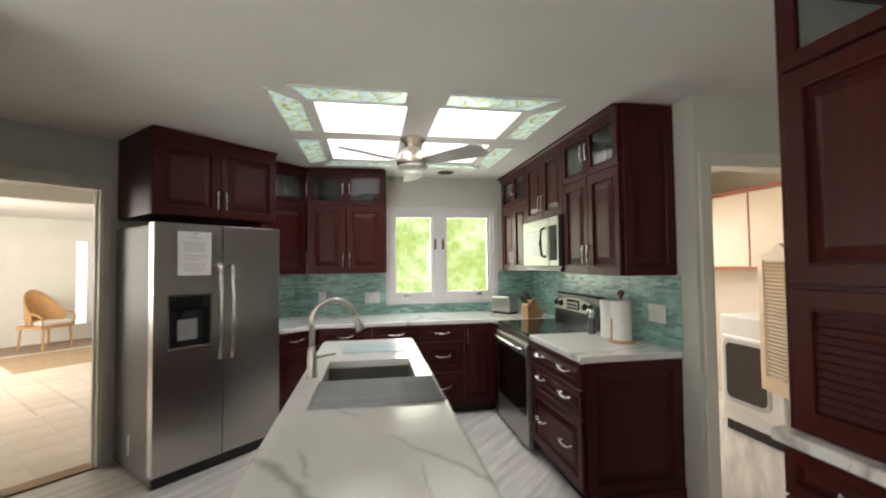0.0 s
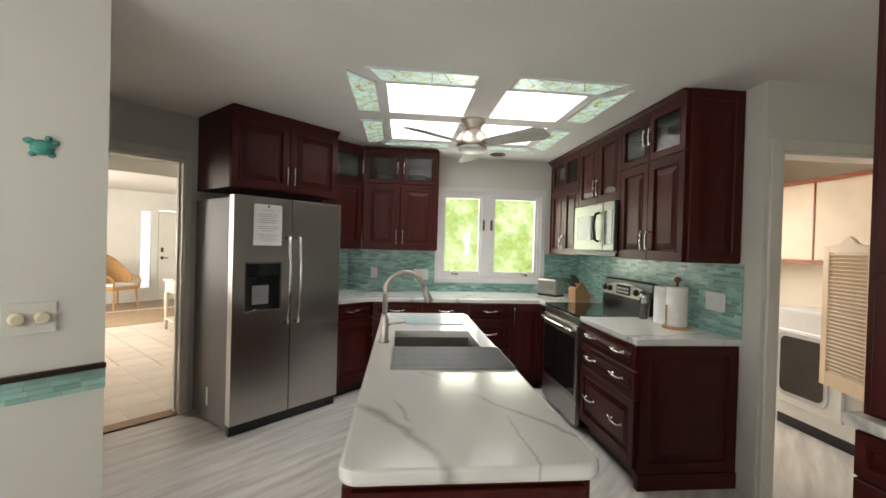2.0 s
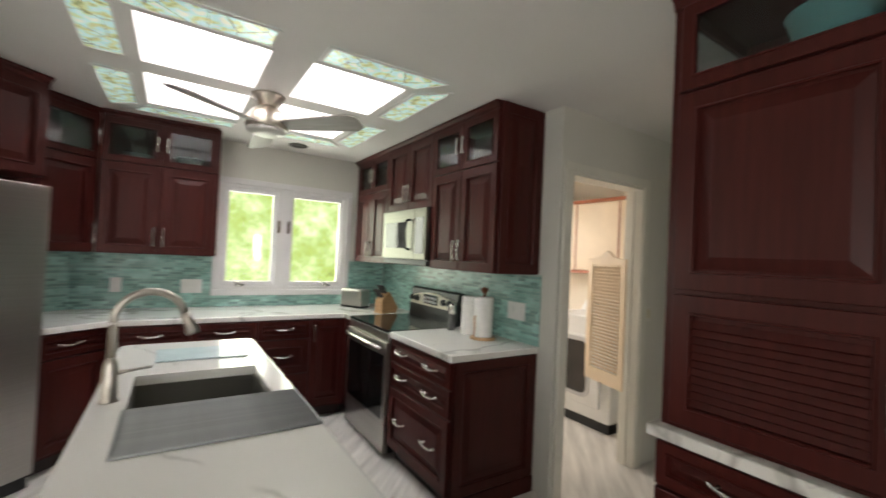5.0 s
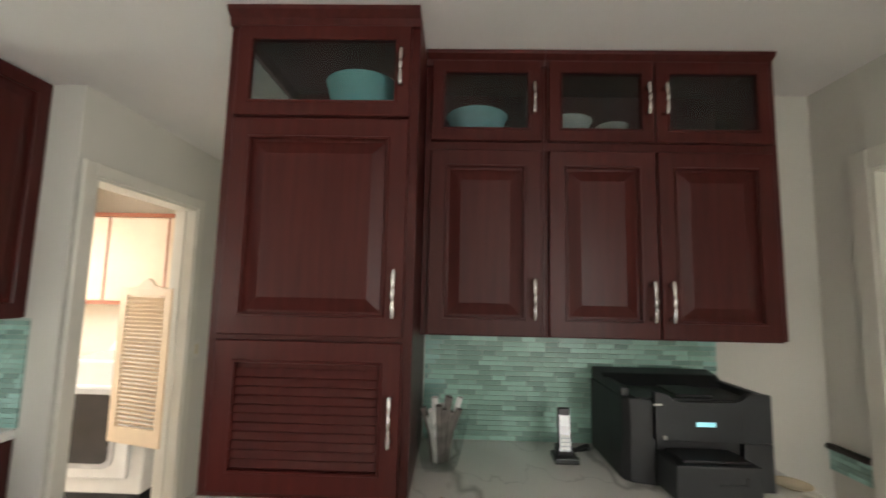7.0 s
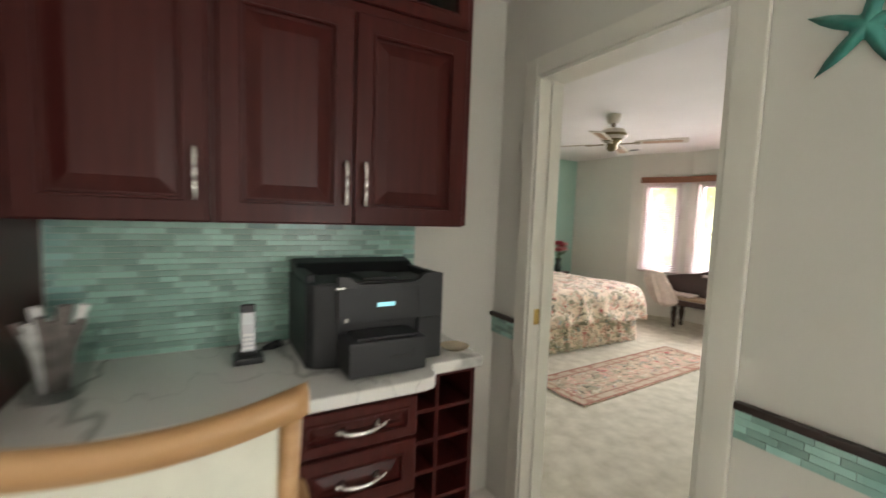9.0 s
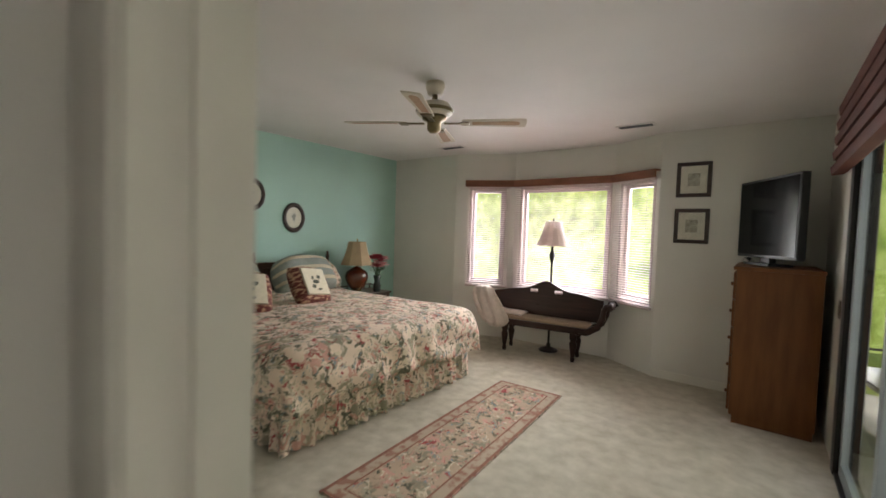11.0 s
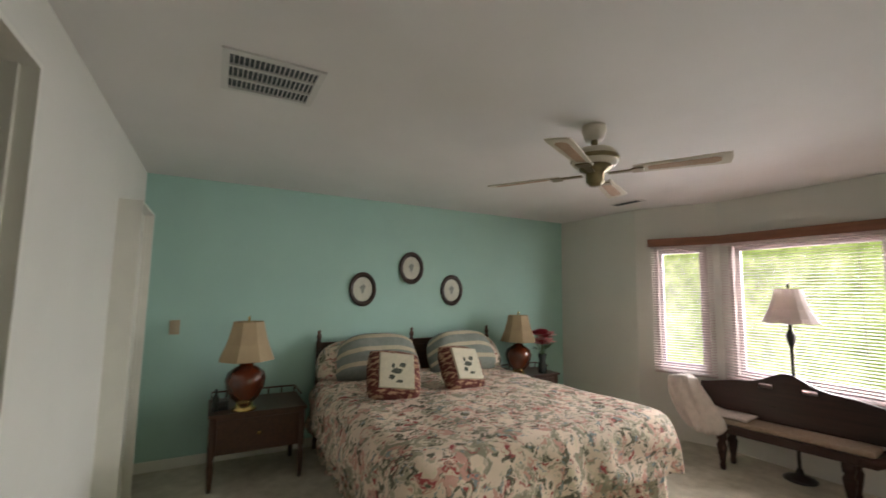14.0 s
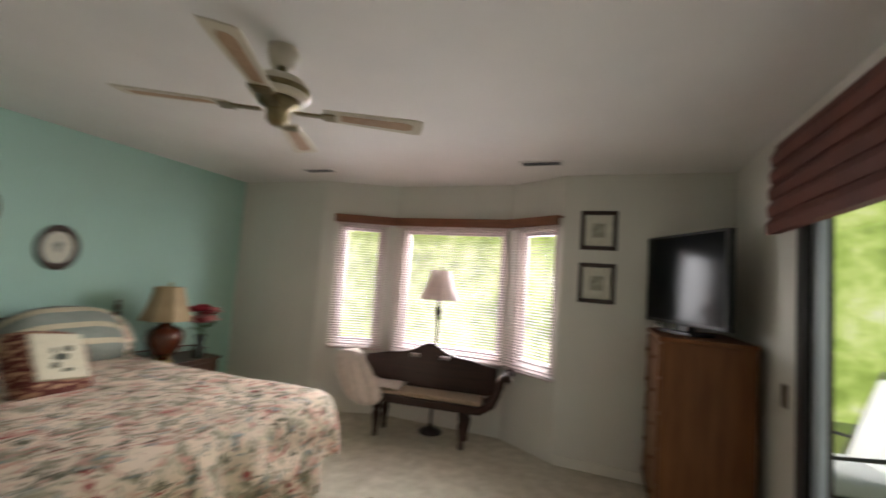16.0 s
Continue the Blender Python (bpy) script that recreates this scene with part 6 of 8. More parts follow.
def floral(name, ground, scale):
    m = mat(name, ground, 0.9, vary=0.06, scale=4, bump=0.5, bump_scale=220, spec=0.15)
    nt = m.node_tree
    N, L = nt.nodes.new, nt.links.new
    b = nt.nodes["Principled BSDF"]
    base = b.inputs["Base Color"].links[0].from_socket
    tc = N("ShaderNodeTexCoord")
    wob = N("ShaderNodeTexNoise")
    wob.inputs["Scale"].default_value = scale * 1.3
    L(tc.outputs["Object"], wob.inputs["Vector"])
    ad = N("ShaderNodeMix")
    ad.data_type = "VECTOR"
    ad.inputs["Factor"].default_value = 0.2
    L(tc.outputs["Object"], ad.inputs[4])
    L(wob.outputs["Color"], ad.inputs[5])
    layers = ((1.1, 0.54, 0.05, (0.27, 0.25, 0.18, 1), 0.0), (1.9, 0.56, 0.05, (0.42, 0.37, 0.27, 1), 3.1), (1.5, 0.565, 0.03, (0.60, 0.33, 0.27, 1), 5.3), (1.9, 0.625, 0.03, (0.36, 0.05, 0.06, 1), 5.3),
              (2.0, 0.58, 0.03, (0.10, 0.10, 0.07, 1), 9.2), (2.1, 0.625, 0.03, (0.24, 0.29, 0.30, 1), 12.4), (2.6, 0.61, 0.03, (0.70, 0.61, 0.46, 1), 15.1))
    for sc, cut, soft, col, off in layers:
        mp = N("ShaderNodeMapping")
        mp.inputs["Location"].default_value = (off, off * 0.7, off * 0.3)
        L(ad.outputs[1], mp.inputs[0])
        v = N("ShaderNodeTexNoise")
        v.inputs["Scale"].default_value, v.inputs["Detail"].default_value, v.inputs["Roughness"].default_value = scale * sc, 2.5, 0.55
        L(mp.outputs[0], v.inputs["Vector"])
        r = N("ShaderNodeMapRange")
        r.inputs["From Min"].default_value, r.inputs["From Max"].default_value = cut, cut + soft
        r.inputs["To Min"].default_value, r.inputs["To Max"].default_value = 0.0, 0.9
        L(v.outputs[0], r.inputs[0])
        mx = N("ShaderNodeMix")
        mx.data_type = "RGBA"
        mx.inputs["B"].default_value = col
        L(base, mx.inputs["A"])
        L(r.outputs[0], mx.inputs["Factor"])
        base = mx.outputs["Result"]
    L(base, b.inputs["Base Color"])
    return m


FLORAL = floral("floral_chintz", (0.74, 0.60, 0.49), 8.5)
STRIPE = mat("sage_stripe", (0.20, 0.225, 0.20), 0.9, scale=30, color2=(0.26, 0.28, 0.25), bump=0.3, bump_scale=300)
NIGHTWOOD = mat("walnut_wood", (0.048, 0.019, 0.010), 0.4, scale=4, stretch=(9, 1, 9), color2=(0.085, 0.036, 0.019), bump=0.05)


def pillow_point(u, v, w, h, t, face, sag=0.0):
    """A point of a stuffed pillow: u, v from -1 to 1, drawn-in corners, a slumped top edge."""
    e = (max(0.0, 1 - u ** 4) * max(0.0, 1 - v ** 4)) ** 0.55
    crease = 0.016 * noise.noise((u * 2.1 + w * 9, v * 2.3, face * 1.7)) + 0.008 * noise.noise((u * 5.3, v * 4.7 + w * 5, face * 2.9))
    pin = 1 - 0.10 * (u * u * v * v)
    top = max(0.0, (v + 1) / 2)
    return Vector((u * w / 2 * pin * (1 - 0.4 * sag * top), -face * (t / 2 * e + crease * e), v * h / 2 * pin + h / 2 - sag * top * (0.10 + 0.34 * abs(u) ** 2.5)))


def pillow(parent, name, w, h, t, material, m, label="", n=16, sag=0.0):
    bm = bmesh.new()
    grid = {}
    for f in (1, -1):
        for i in range(n + 1):
            for j in range(n + 1):
                if f == -1 and (i in (0, n) or j in (0, n)):
                    grid[f, i, j] = grid[1, i, j]
                else:
                    grid[f, i, j] = bm.verts.new(pillow_point(-1 + 2 * i / n, -1 + 2 * j / n, w, h, t, f, sag))
    for f in (1, -1):
        for i in range(n):
            for j in range(n):
                q = [grid[f, i, j], grid[f, i + 1, j], grid[f, i + 1, j + 1], grid[f, i, j + 1]]
                bm.faces.new(q if f == 1 else q[::-1])
    return part(name, bm, material, parent, label, True, m)


def bed():
    xh, xf, y0, y1 = XT - 0.10, 3.86, -3.47, -1.50
    cy = (y0 + y1) / 2
    o = thing("bed", pose(xh, cy, 0, 0, 0, 90), "king bed made up with a floral quilt and ruffled skirt", "bed")
    # local: x across the bed, y from the head to the foot
    W, Lg = (y1 - y0), xh - xf
    part("box_spring", boxes((-W / 2 + 0.05, W / 2 - 0.05, 0.03, Lg - 0.06, 0.14, 0.34), w=0.02), PAPER, o)
    part("mattress", boxes((-W / 2 + 0.04, W / 2 - 0.04, 0.03, Lg - 0.05, 0.342, 0.56), w=0.05, seg=3), PAPER, o)
    for x in (-W / 2 + 0.12, W / 2 - 0.12):
        for y in (0.10, Lg - 0.15):
            part("leg", lathe(bmesh.new(), [(0.025, 0.0), (0.03, 0.14)], x, y, 0.008, 12), NIGHTWOOD, o)
    # quilt: draped sheet with rounded drop
    bm = bmesh.new()
    nx, ny = 64, 60
    drop = 0.40
    sx, sy = W / 2 + drop, Lg + drop

    def drape(u):
        """Arc-length u past the edge: outward and downward offsets."""
        r = 0.15
        if u <= 0:
            return u, 0.0
        if u < r * 1.57:
            return r * math.sin(u / r), r * (1 - math.cos(u / r))
        return r + 0.10 * (u - r * 1.57), r + (u - r * 1.57) * 0.98
    rows = []
    for j in range(ny + 1):
        y = 0.16 + (sy - 0.16) * j / ny
        row = []
        for i in range(nx + 1):
            x = -sx + 2 * sx * i / nx
            ux, uy = max(0.0, abs(x) - W / 2 + 0.06), max(0.0, y - Lg + 0.06)
            far = math.hypot(ux, uy) or 1.0
            out, fold = drape(max(ux, uy))
            cx, cy_ = math.copysign(ux / far, x), uy / far
            ripple = 0.02 * min(1, fold / 0.2) * math.sin(13 * (x + y) + 2 * math.sin(5 * (x - y)))
            px = math.copysign(min(abs(x), W / 2 - 0.06), x) + cx * (out + ripple)
            py = min(y, Lg - 0.06) + cy_ * (out + ripple)
            z = 0.66 + 0.03 * max(0, 1 - (x / (W / 2)) ** 2) - fold
            puff = 0.022 * noise.noise((x * 2.2, y * 2.2, 0.3)) + 0.009 * noise.noise((x * 7, y * 7, 2.0))
            row.append(bm.verts.new((px, py, z + puff * (1 if fold < 0.1 else 0.4))))
        rows.append(row)
    for j in range(ny):
        for i in range(nx):
            bm.faces.new((rows[j][i], rows[j][i + 1], rows[j + 1][i + 1], rows[j + 1][i]))
    q = part("quilt", bm, FLORAL, o, "floral chintz quilt in cream, sage and rose", True)
    sol = q.modifiers.new("thickness", "SOLIDIFY")
    sol.thickness = 0.018
    # ruffled skirt
    bm = bmesh.new()
    path = [(-W / 2 + 0.02, 0.15 + (Lg - 0.17) * k / 60) for k in range(61)] + [(-W / 2 + 0.02 + (W - 0.04) * k / 70, Lg - 0.02) for k in range(1, 71)] + [(W / 2 - 0.02, Lg - 0.02 - (Lg - 0.17) * k / 60) for k in range(1, 61)]
    prev = None
    for k, (x, y) in enumerate(path):
        a = path[max(0, k - 1)]
        b = path[min(len(path) - 1, k + 1)]
        tx, ty = b[0] - a[0], b[1] - a[1]
        ln = math.hypot(tx, ty) or 1
        nxx, nyy = -ty / ln, tx / ln
        if nxx * x + nyy * (y - Lg / 2) < 0:
            nxx, nyy = -nxx, -nyy
        amp = 0.024 * math.sin(k * 1.9) + 0.012 * math.sin(k * 0.83)
        col = [bm.verts.new((x + nxx * (amp * f + 0.01 * f), y + nyy * (amp * f + 0.01 * f), z)) for z, f in ((0.36, 0.1), (0.24, 0.6), (0.12, 1.0), (0.02, 1.25))]
        if prev:
            for j in range(3):
                bm.faces.new((prev[j], prev[j + 1], col[j + 1], col[j]))
        prev = col
    part("bed_skirt", bm, FLORAL, o, "gathered floral bed skirt", True)
    # headboard with turned posts
    hb = part("headboard", boxes((-W / 2 + 0.03, W / 2 - 0.03, -0.045, -0.01, 0.55, 0.92), (-W / 2 + 0.03, W / 2 - 0.03, -0.05, -0.005, 0.92, 0.98), w=0.006), NIGHTWOOD, o, "dark wood headboard")
    for x in (-W / 2 + 0.015, 0.0, W / 2 - 0.015):
        b = bmesh.new()
        lathe(b, [(0.022, 0.008), (0.026, 0.55), (0.026, 0.98), (0.015, 1.0), (0.024, 1.025), (0.024, 1.045), (0.013, 1.06), (0.018, 1.085), (0.0, 1.10)], x, -0.028, 0, 14)
        part("post", b, NIGHTWOOD, hb, smooth=True)

    def at(x, y, z, rx=0, rz=0, ry=0):
        return o.matrix_world @ pose(x, y, z, rx, ry, rz + 180)
    inv = pose(0, 0, 0)
    # pillows are things of their own on the bed; local -y of a pillow is its face
    def pil(x, y, z, w, h, t, mt, label, lean, rz=0, roll=0, sag=0.0):
        p = thing("pillow", at(x, y, z, -lean, rz, roll), label, "pillow", "bed pillows")
        pillow(p, "cushion", w, h, t, mt, inv, sag=sag)
        return p
    for x in (-0.47, 0.47):
        pil(x * 1.38, 0.26, 0.64, 0.80, 0.44, 0.28, FLORAL, "floral bed pillow leaning on the headboard", 36, 6 if x < 0 else -6, 0, 0.2)
        p = pil(x + 0.01, 0.36, 0.655, 0.86, 0.49, 0.32, STRIPE, "sage and cream striped pillow leaning on the bed", 33, 4 if x < 0 else -4, 0, 0.22)
        for k, zz in enumerate((0.10, 0.24, 0.38)):
            b = bmesh.new()
            n = 16
            prev = None
            for i in range(n + 1):
                u = -1 + 2 * i / n
                c = [b.verts.new(pillow_point(u, ((zz + dz) / 0.49) * 2 - 1, 0.86, 0.49, 0.32, 1, 0.22) + Vector((0, -0.005, 0))) for dz in (0, 0.0225, 0.045)]
                if prev:
                    for j in (0, 1):
                        b.faces.new((prev[j], c[j], c[j + 1], prev[j + 1]))
                prev = c
            part("stripe", b, mat("cream_stripe", (0.50, 0.43, 0.31), 0.9, vary=0.06, scale=30, bump=0.3, bump_scale=300), p, smooth=True)
        pc = pil(x + 0.19 if x > 0 else x + 0.45, 1.13 if x > 0 else 1.08, 0.662, 0.43, 0.41, 0.18, mat("rust_plaid", (0.11, 0.022, 0.016), 0.9, scale=16, color2=(0.40, 0.24, 0.15), stretch=(1, 1, 3), bump=0.4, bump_scale=250, contrast=(0.48, 0.58)), "small rust cushion with a cream embroidered centre", 34, 8 if x < 0 else -10, 7)
        part("patch", boxes((-0.135, 0.135, -0.099, -0.075, 0.07, 0.345), w=0.006), mat("cream_patch", (0.55, 0.50, 0.38), 0.9, vary=0.05, scale=30, bump=0.4, bump_scale=250), pc)
        sh = mat("embroidery", (0.06, 0.065, 0.05), 0.9, vary=0.3, scale=40)
        for ex, ez, ew, eh in ((0.0, 0.20, 0.055, 0.022), (0.045, 0.25, 0.032, 0.020), (-0.04, 0.15, 0.03, 0.02), (0.02, 0.12, 0.035, 0.012), (-0.03, 0.24, 0.016, 0.02)):
            b = bmesh.new()
            prism(b, [(ex + ew * math.cos(2 * math.pi * k / 9) * (0.7 + 0.3 * (k % 2)), ez + eh * math.sin(2 * math.pi * k / 9)) for k in range(9)], "y", -0.101, -0.0985)
            part("motif", b, sh, pc)


bed()

# ---- nightstands and what stands on them ----


def nightstand(y, w, label, D=0.42, gap=0.03):
    o = thing("nightstand", pose(XT - gap, y, 0.008, 0, 0, -90) @ Matrix.Diagonal((1, 1, 0.9, 1)), label, "nightstand", "nightstands")
    x0, x1 = -w / 2, w / 2
    yf = -D - 0.02
    for x in (x0 + 0.02, x1 - 0.02):
        for yy in (yf + 0.03, -0.05):
            b = bmesh.new()
            lathe(b, [(0.014, 0.0), (0.018, 0.04), (0.024, 0.20), (0.017, 0.24), (0.024, 0.27), (0.024, 0.585)], x, yy, 0, 12)
            part("leg", b, NIGHTWOOD, o, smooth=True)
    part("case", boxes((x0 + 0.015, x1 - 0.015, yf + 0.02, -0.03, 0.28, 0.585), w=0.004), NIGHTWOOD, o)
    part("drawer_front", boxes((x0 + 0.05, x1 - 0.05, yf + 0.008, yf + 0.021, 0.31, 0.555), w=0.004), NIGHTWOOD, o)
    part("knob", lathe(bmesh.new(), [(0.006, 0), (0.012, 0.015), (0.0, 0.02)], 0, 0, 0, 12), BRASS, o, m=pose(0, yf + 0.008, 0.43, 90))
    part("top", boxes((x0 - 0.015, x1 + 0.015, yf - 0.005, -0.015, 0.585, 0.61), w=0.005), NIGHTWOOD, o)
    g = part("gallery_rail", boxes((x0, x1, -0.035, -0.02, 0.665, 0.68), (x0, x0 + 0.012, yf + 0.18, -0.035, 0.665, 0.68), (x1 - 0.012, x1, yf + 0.18, -0.035, 0.665, 0.68), w=0.003), NIGHTWOOD, o)
    for k in range(7):
        x = x0 + 0.006 + (w - 0.012) * k / 6
        part("spindle", lathe(bmesh.new(), [(0.005, 0.61), (0.008, 0.637), (0.005, 0.665)], x, -0.028, 0, 8), NIGHTWOOD, g)
    return o


nightstand(-0.97, 0.67, "walnut nightstand with gallery rail beside the bed", 0.52, 0.10)
nightstand(-3.90, 0.62, "walnut nightstand with gallery rail under a lamp")


def table_lamp(x, y, label):
    o = thing("table_lamp", pose(x, y, 0.559) @ Matrix.Diagonal((1.17, 1.17, 1.16, 1)), label, "lamp", "bedside lamps")
    AMB = mat("amber_glaze", (0.085, 0.016, 0.005), 0.12, vary=0.3, scale=6, coat=0.5)
    b = bmesh.new()
    lathe(b, [(0.075, 0.0), (0.075, 0.012), (0.055, 0.02), (0.05, 0.045), (0.0, 0.045)], seg=28)
    part("foot", b, BRASS, o, smooth=True)
    b = bmesh.new()
    lathe(b, [(0.05, 0.046), (0.085, 0.08), (0.118, 0.15), (0.125, 0.20), (0.112, 0.245), (0.07, 0.275), (0.045, 0.285), (0.045, 0.30), (0.0, 0.30)], seg=32)
    part("body", b, AMB, o, "amber glazed jar body", True)
    b = bmesh.new()
    lathe(b, [(0.012, 0.30), (0.012, 0.36), (0.006, 0.36), (0.006, 0.585), (0.0, 0.585)], seg=12)
    part("stem", b, BRASS, o, smooth=True)
    b = bmesh.new()
    seg = 8
    prof = [(0.165, 0.325), (0.158, 0.345), (0.125, 0.43), (0.102, 0.52), (0.092, 0.575)]
    rings = [[b.verts.new((r * math.cos(2 * math.pi * (k + 0.5) / seg) / math.cos(math.pi / seg), r * math.sin(2 * math.pi * (k + 0.5) / seg) / math.cos(math.pi / seg), z)) for k in range(seg)] for r, z in prof]
    for p, q in zip(rings, rings[1:]):
        for k in range(seg):
            b.faces.new((p[k], p[(k + 1) % seg], q[(k + 1) % seg], q[k]))
    sh = part("shade", b, mat("tan_linen_shade", (0.40, 0.30, 0.18), 0.85, vary=0.06, scale=8, bump=0.3, bump_scale=300), o, "tan panelled shade")
    sh.modifiers.new("thickness", "SOLIDIFY").thickness = 0.003
    part("finial", lathe(bmesh.new(), [(0.004, 0.575), (0.010, 0.60), (0.0, 0.615)], seg=10), BRASS, o, smooth=True)


table_lamp(5.58, -0.86, "unlit table lamp with amber jar base and tan shade")
table_lamp(5.76, -3.68, "unlit table lamp with amber jar base and tan shade")


def clutter_box(x, y, w, d, h, material, name, label, rz=0):
    o = thing(name, pose(x, y, 0.559, 0, 0, rz), label, name.replace("_", " "))
    part("body", boxes((-w / 2, w / 2, -d / 2, d / 2, 0, h), w=0.005), material, o)
    part("face", boxes((-w * 0.35, w * 0.35, -d / 2 - 0.002, -d / 2 + 0.001, h * 0.2, h * 0.8)), BLACKGLASS, o)


clutter_box(5.64, -0.70, 0.11, 0.07, 0.07, BLACK, "alarm_clock", "black alarm clock on the nightstand", -90)


def bottle(x, y, z, r, h, material, name, label):
    o = thing(name, pose(x, y, z), label, name)
    part("body", lathe(bmesh.new(), [(r, 0), (r, h * 0.6), (r * 0.4, h * 0.78), (r * 0.4, h * 0.9), (0, h * 0.9)], seg=16), material, o, smooth=True)
    part("cap", lathe(bmesh.new(), [(r * 0.45, h * 0.9), (r * 0.45, h), (0, h)], seg=12), BLACK, o)


bottle(5.62, -0.665, 0.559, 0.022, 0.16, mat("dark_glass", (0.03, 0.035, 0.03), 0.15), "bottle", "dark glass bottle on the nightstand")


def flower_vase():
    o = thing("flower_vase", pose(5.74, -4.02, 0.559) @ Matrix.Diagonal((1.15, 1.15, 1.15, 1)), "vase of red and pink silk flowers on the nightstand", "flowers")
    part("vase", lathe(bmesh.new(), [(0.04, 0), (0.045, 0.06), (0.03, 0.12), (0.045, 0.19), (0.04, 0.19), (0.026, 0.12), (0.0, 0.03)], seg=20), mat("dark_vase", (0.04, 0.05, 0.045), 0.2), o, smooth=True)
    RED, PINK = mat("red_petal", (0.36, 0.035, 0.055), 0.7, vary=0.3, scale=40), mat("pink_petal", (0.78, 0.36, 0.36), 0.7, vary=0.2, scale=40)
    LEAF = mat("silk_leaf", (0.06, 0.11, 0.05), 0.7, vary=0.3, scale=30)
    for k in range(14):
        a, r = random.uniform(0, 6.28), random.uniform(0.0, 0.10)
        c = Vector((r * math.cos(a), r * math.sin(a), random.uniform(0.27, 0.40)))
        part("stem", tube(bmesh.new(), [(0, 0, 0.12), c * 0.6 + Vector((0, 0, 0.08)), c], 0.003, 5), LEAF, o)
        b = bmesh.new()
        for ring, (rr, n, tilt) in enumerate(((0.082, 8, 0.1), (0.068, 7, 0.6), (0.045, 6, 1.1))):
            for j in range(n):
                t = 2 * math.pi * (j + ring * 0.5) / n
                d = Vector((math.cos(t), math.sin(t), 0))
                s = Vector((-d.y, d.x, 0))
                u = Vector((0, 0, 1))
                p0, p1 = c, c + d * rr * math.cos(tilt) + u * rr * math.sin(tilt)
                mid = (p0 + p1) / 2 + u * 0.006
                vs = [b.verts.new(v) for v in (p0, mid + s * rr * 0.5, p1 + s * rr * 0.25 + u * 0.004, p1 - s * rr * 0.25 + u * 0.004, mid - s * rr * 0.5)]
                b.faces.new(vs)
        part("bloom", b, RED if k % 2 else PINK, o)
    for k in range(8):
        a = random.uniform(0, 6.28)
        d = Vector((math.cos(a), math.sin(a), random.uniform(0.1, 0.8)))
        p = Vector((0, 0, 0.22)) + d * 0.04
        b = bmesh.new()
        s = d.cross(Vector((0, 0, 1))).normalized() * 0.018
        vs = [b.verts.new(v) for v in (p, p + d * 0.04 + s, p + d * 0.09, p + d * 0.04 - s)]
        b.faces.new(vs)
        part("leaf", b, LEAF, o)


flower_vase()


def oval_plaque(y, z, rx, rz):
    o = thing("oval_picture", pose(XT, y, z, 0, 0, -90), "small oval print in a dark wood frame on the teal wall", "picture", "oval prints")
    b = bmesh.new()
    seg = 36
    prof = [(1.0, -0.001), (1.0, -0.015), (0.92, -0.028), (0.80, -0.024), (0.72, -0.014), (0.70, -0.004)]
    rings = [[b.verts.new((rx * r * math.cos(2 * math.pi * k / seg), yy, rz * r * math.sin(2 * math.pi * k / seg))) for k in range(seg)] for r, yy in prof]
    for p, q in zip(rings, rings[1:]):
        for k in range(seg):
            b.faces.new((p[k], p[(k + 1) % seg], q[(k + 1) % seg], q[k]))
    part("frame", b, mat("dark_frame_wood", (0.03, 0.014, 0.009), 0.3, vary=0.2, scale=12), o, "turned dark wood frame", True)
    part("print", prism(bmesh.new(), [(rx * 0.74 * math.cos(2 * math.pi * k / 30), rz * 0.74 * math.sin(2 * math.pi * k / 30)) for k in range(30)], "y", -0.006, -0.002), mat("print_paper", (0.62, 0.60, 0.50), 0.5, vary=0.05, scale=20), o)
    part("motif", prism(bmesh.new(), [(rx * 0.25 * math.cos(2 * math.pi * k / 11) * (0.5 + 0.5 * (k % 2)), rz * 0.3 * math.sin(2 * math.pi * k / 11) * (0.6 + 0.4 * ((k + 1) % 2)) + 0.005) for k in range(11)], "y", -0.0075, -0.006), mat("faint_ink", (0.25, 0.26, 0.22), 0.7), o)


oval_plaque(-1.95, 1.495, 0.145, 0.177)
oval_plaque(-2.495, 1.735, 0.145, 0.177)
oval_plaque(-3.01, 1.50, 0.145, 0.177)


def square_picture(z):
    o = thing("framed_picture", pose(2.215, YS, z, 0, 0, 180), "small framed print with cream mat on the white wall", "picture", "framed prints")
    w, h = 0.145, 0.165
    part("frame", boxes((-w, w, -0.022, -0.001, h - 0.035, h), (-w, w, -0.022, -0.001, -h, -h + 0.035), (-w, -w + 0.035, -0.022, -0.001, -h + 0.035, h - 0.035), (w - 0.035, w, -0.022, -0.001, -h + 0.035, h - 0.035), w=0.004), MATS["dark_frame_wood"], o)
    part("mat_board", boxes((-w + 0.035, w - 0.035, -0.008, -0.002, -h + 0.035, h - 0.035)), MATS["print_paper"], o)
    part("print", boxes((-0.05, 0.05, -0.010, -0.008, -0.06, 0.06)), mat("sepia_print", (0.32, 0.30, 0.23), 0.5, vary=0.3, scale=30), o)
    part("glazing", boxes((-w + 0.035, w - 0.035, -0.013, -0.0115, -h + 0.035, h - 0.035)), GLASS, o)


square_picture(1.965)
square_picture(1.525)

# ---- bench, throw, floor lamp, rug ----
MAHOG = mat("dark_mahogany", (0.020, 0.0075, 0.005), 0.3, scale=4, stretch=(1, 9, 9), color2=(0.038, 0.014, 0.009), coat=0.04, spec=0.3, bump=0.03)


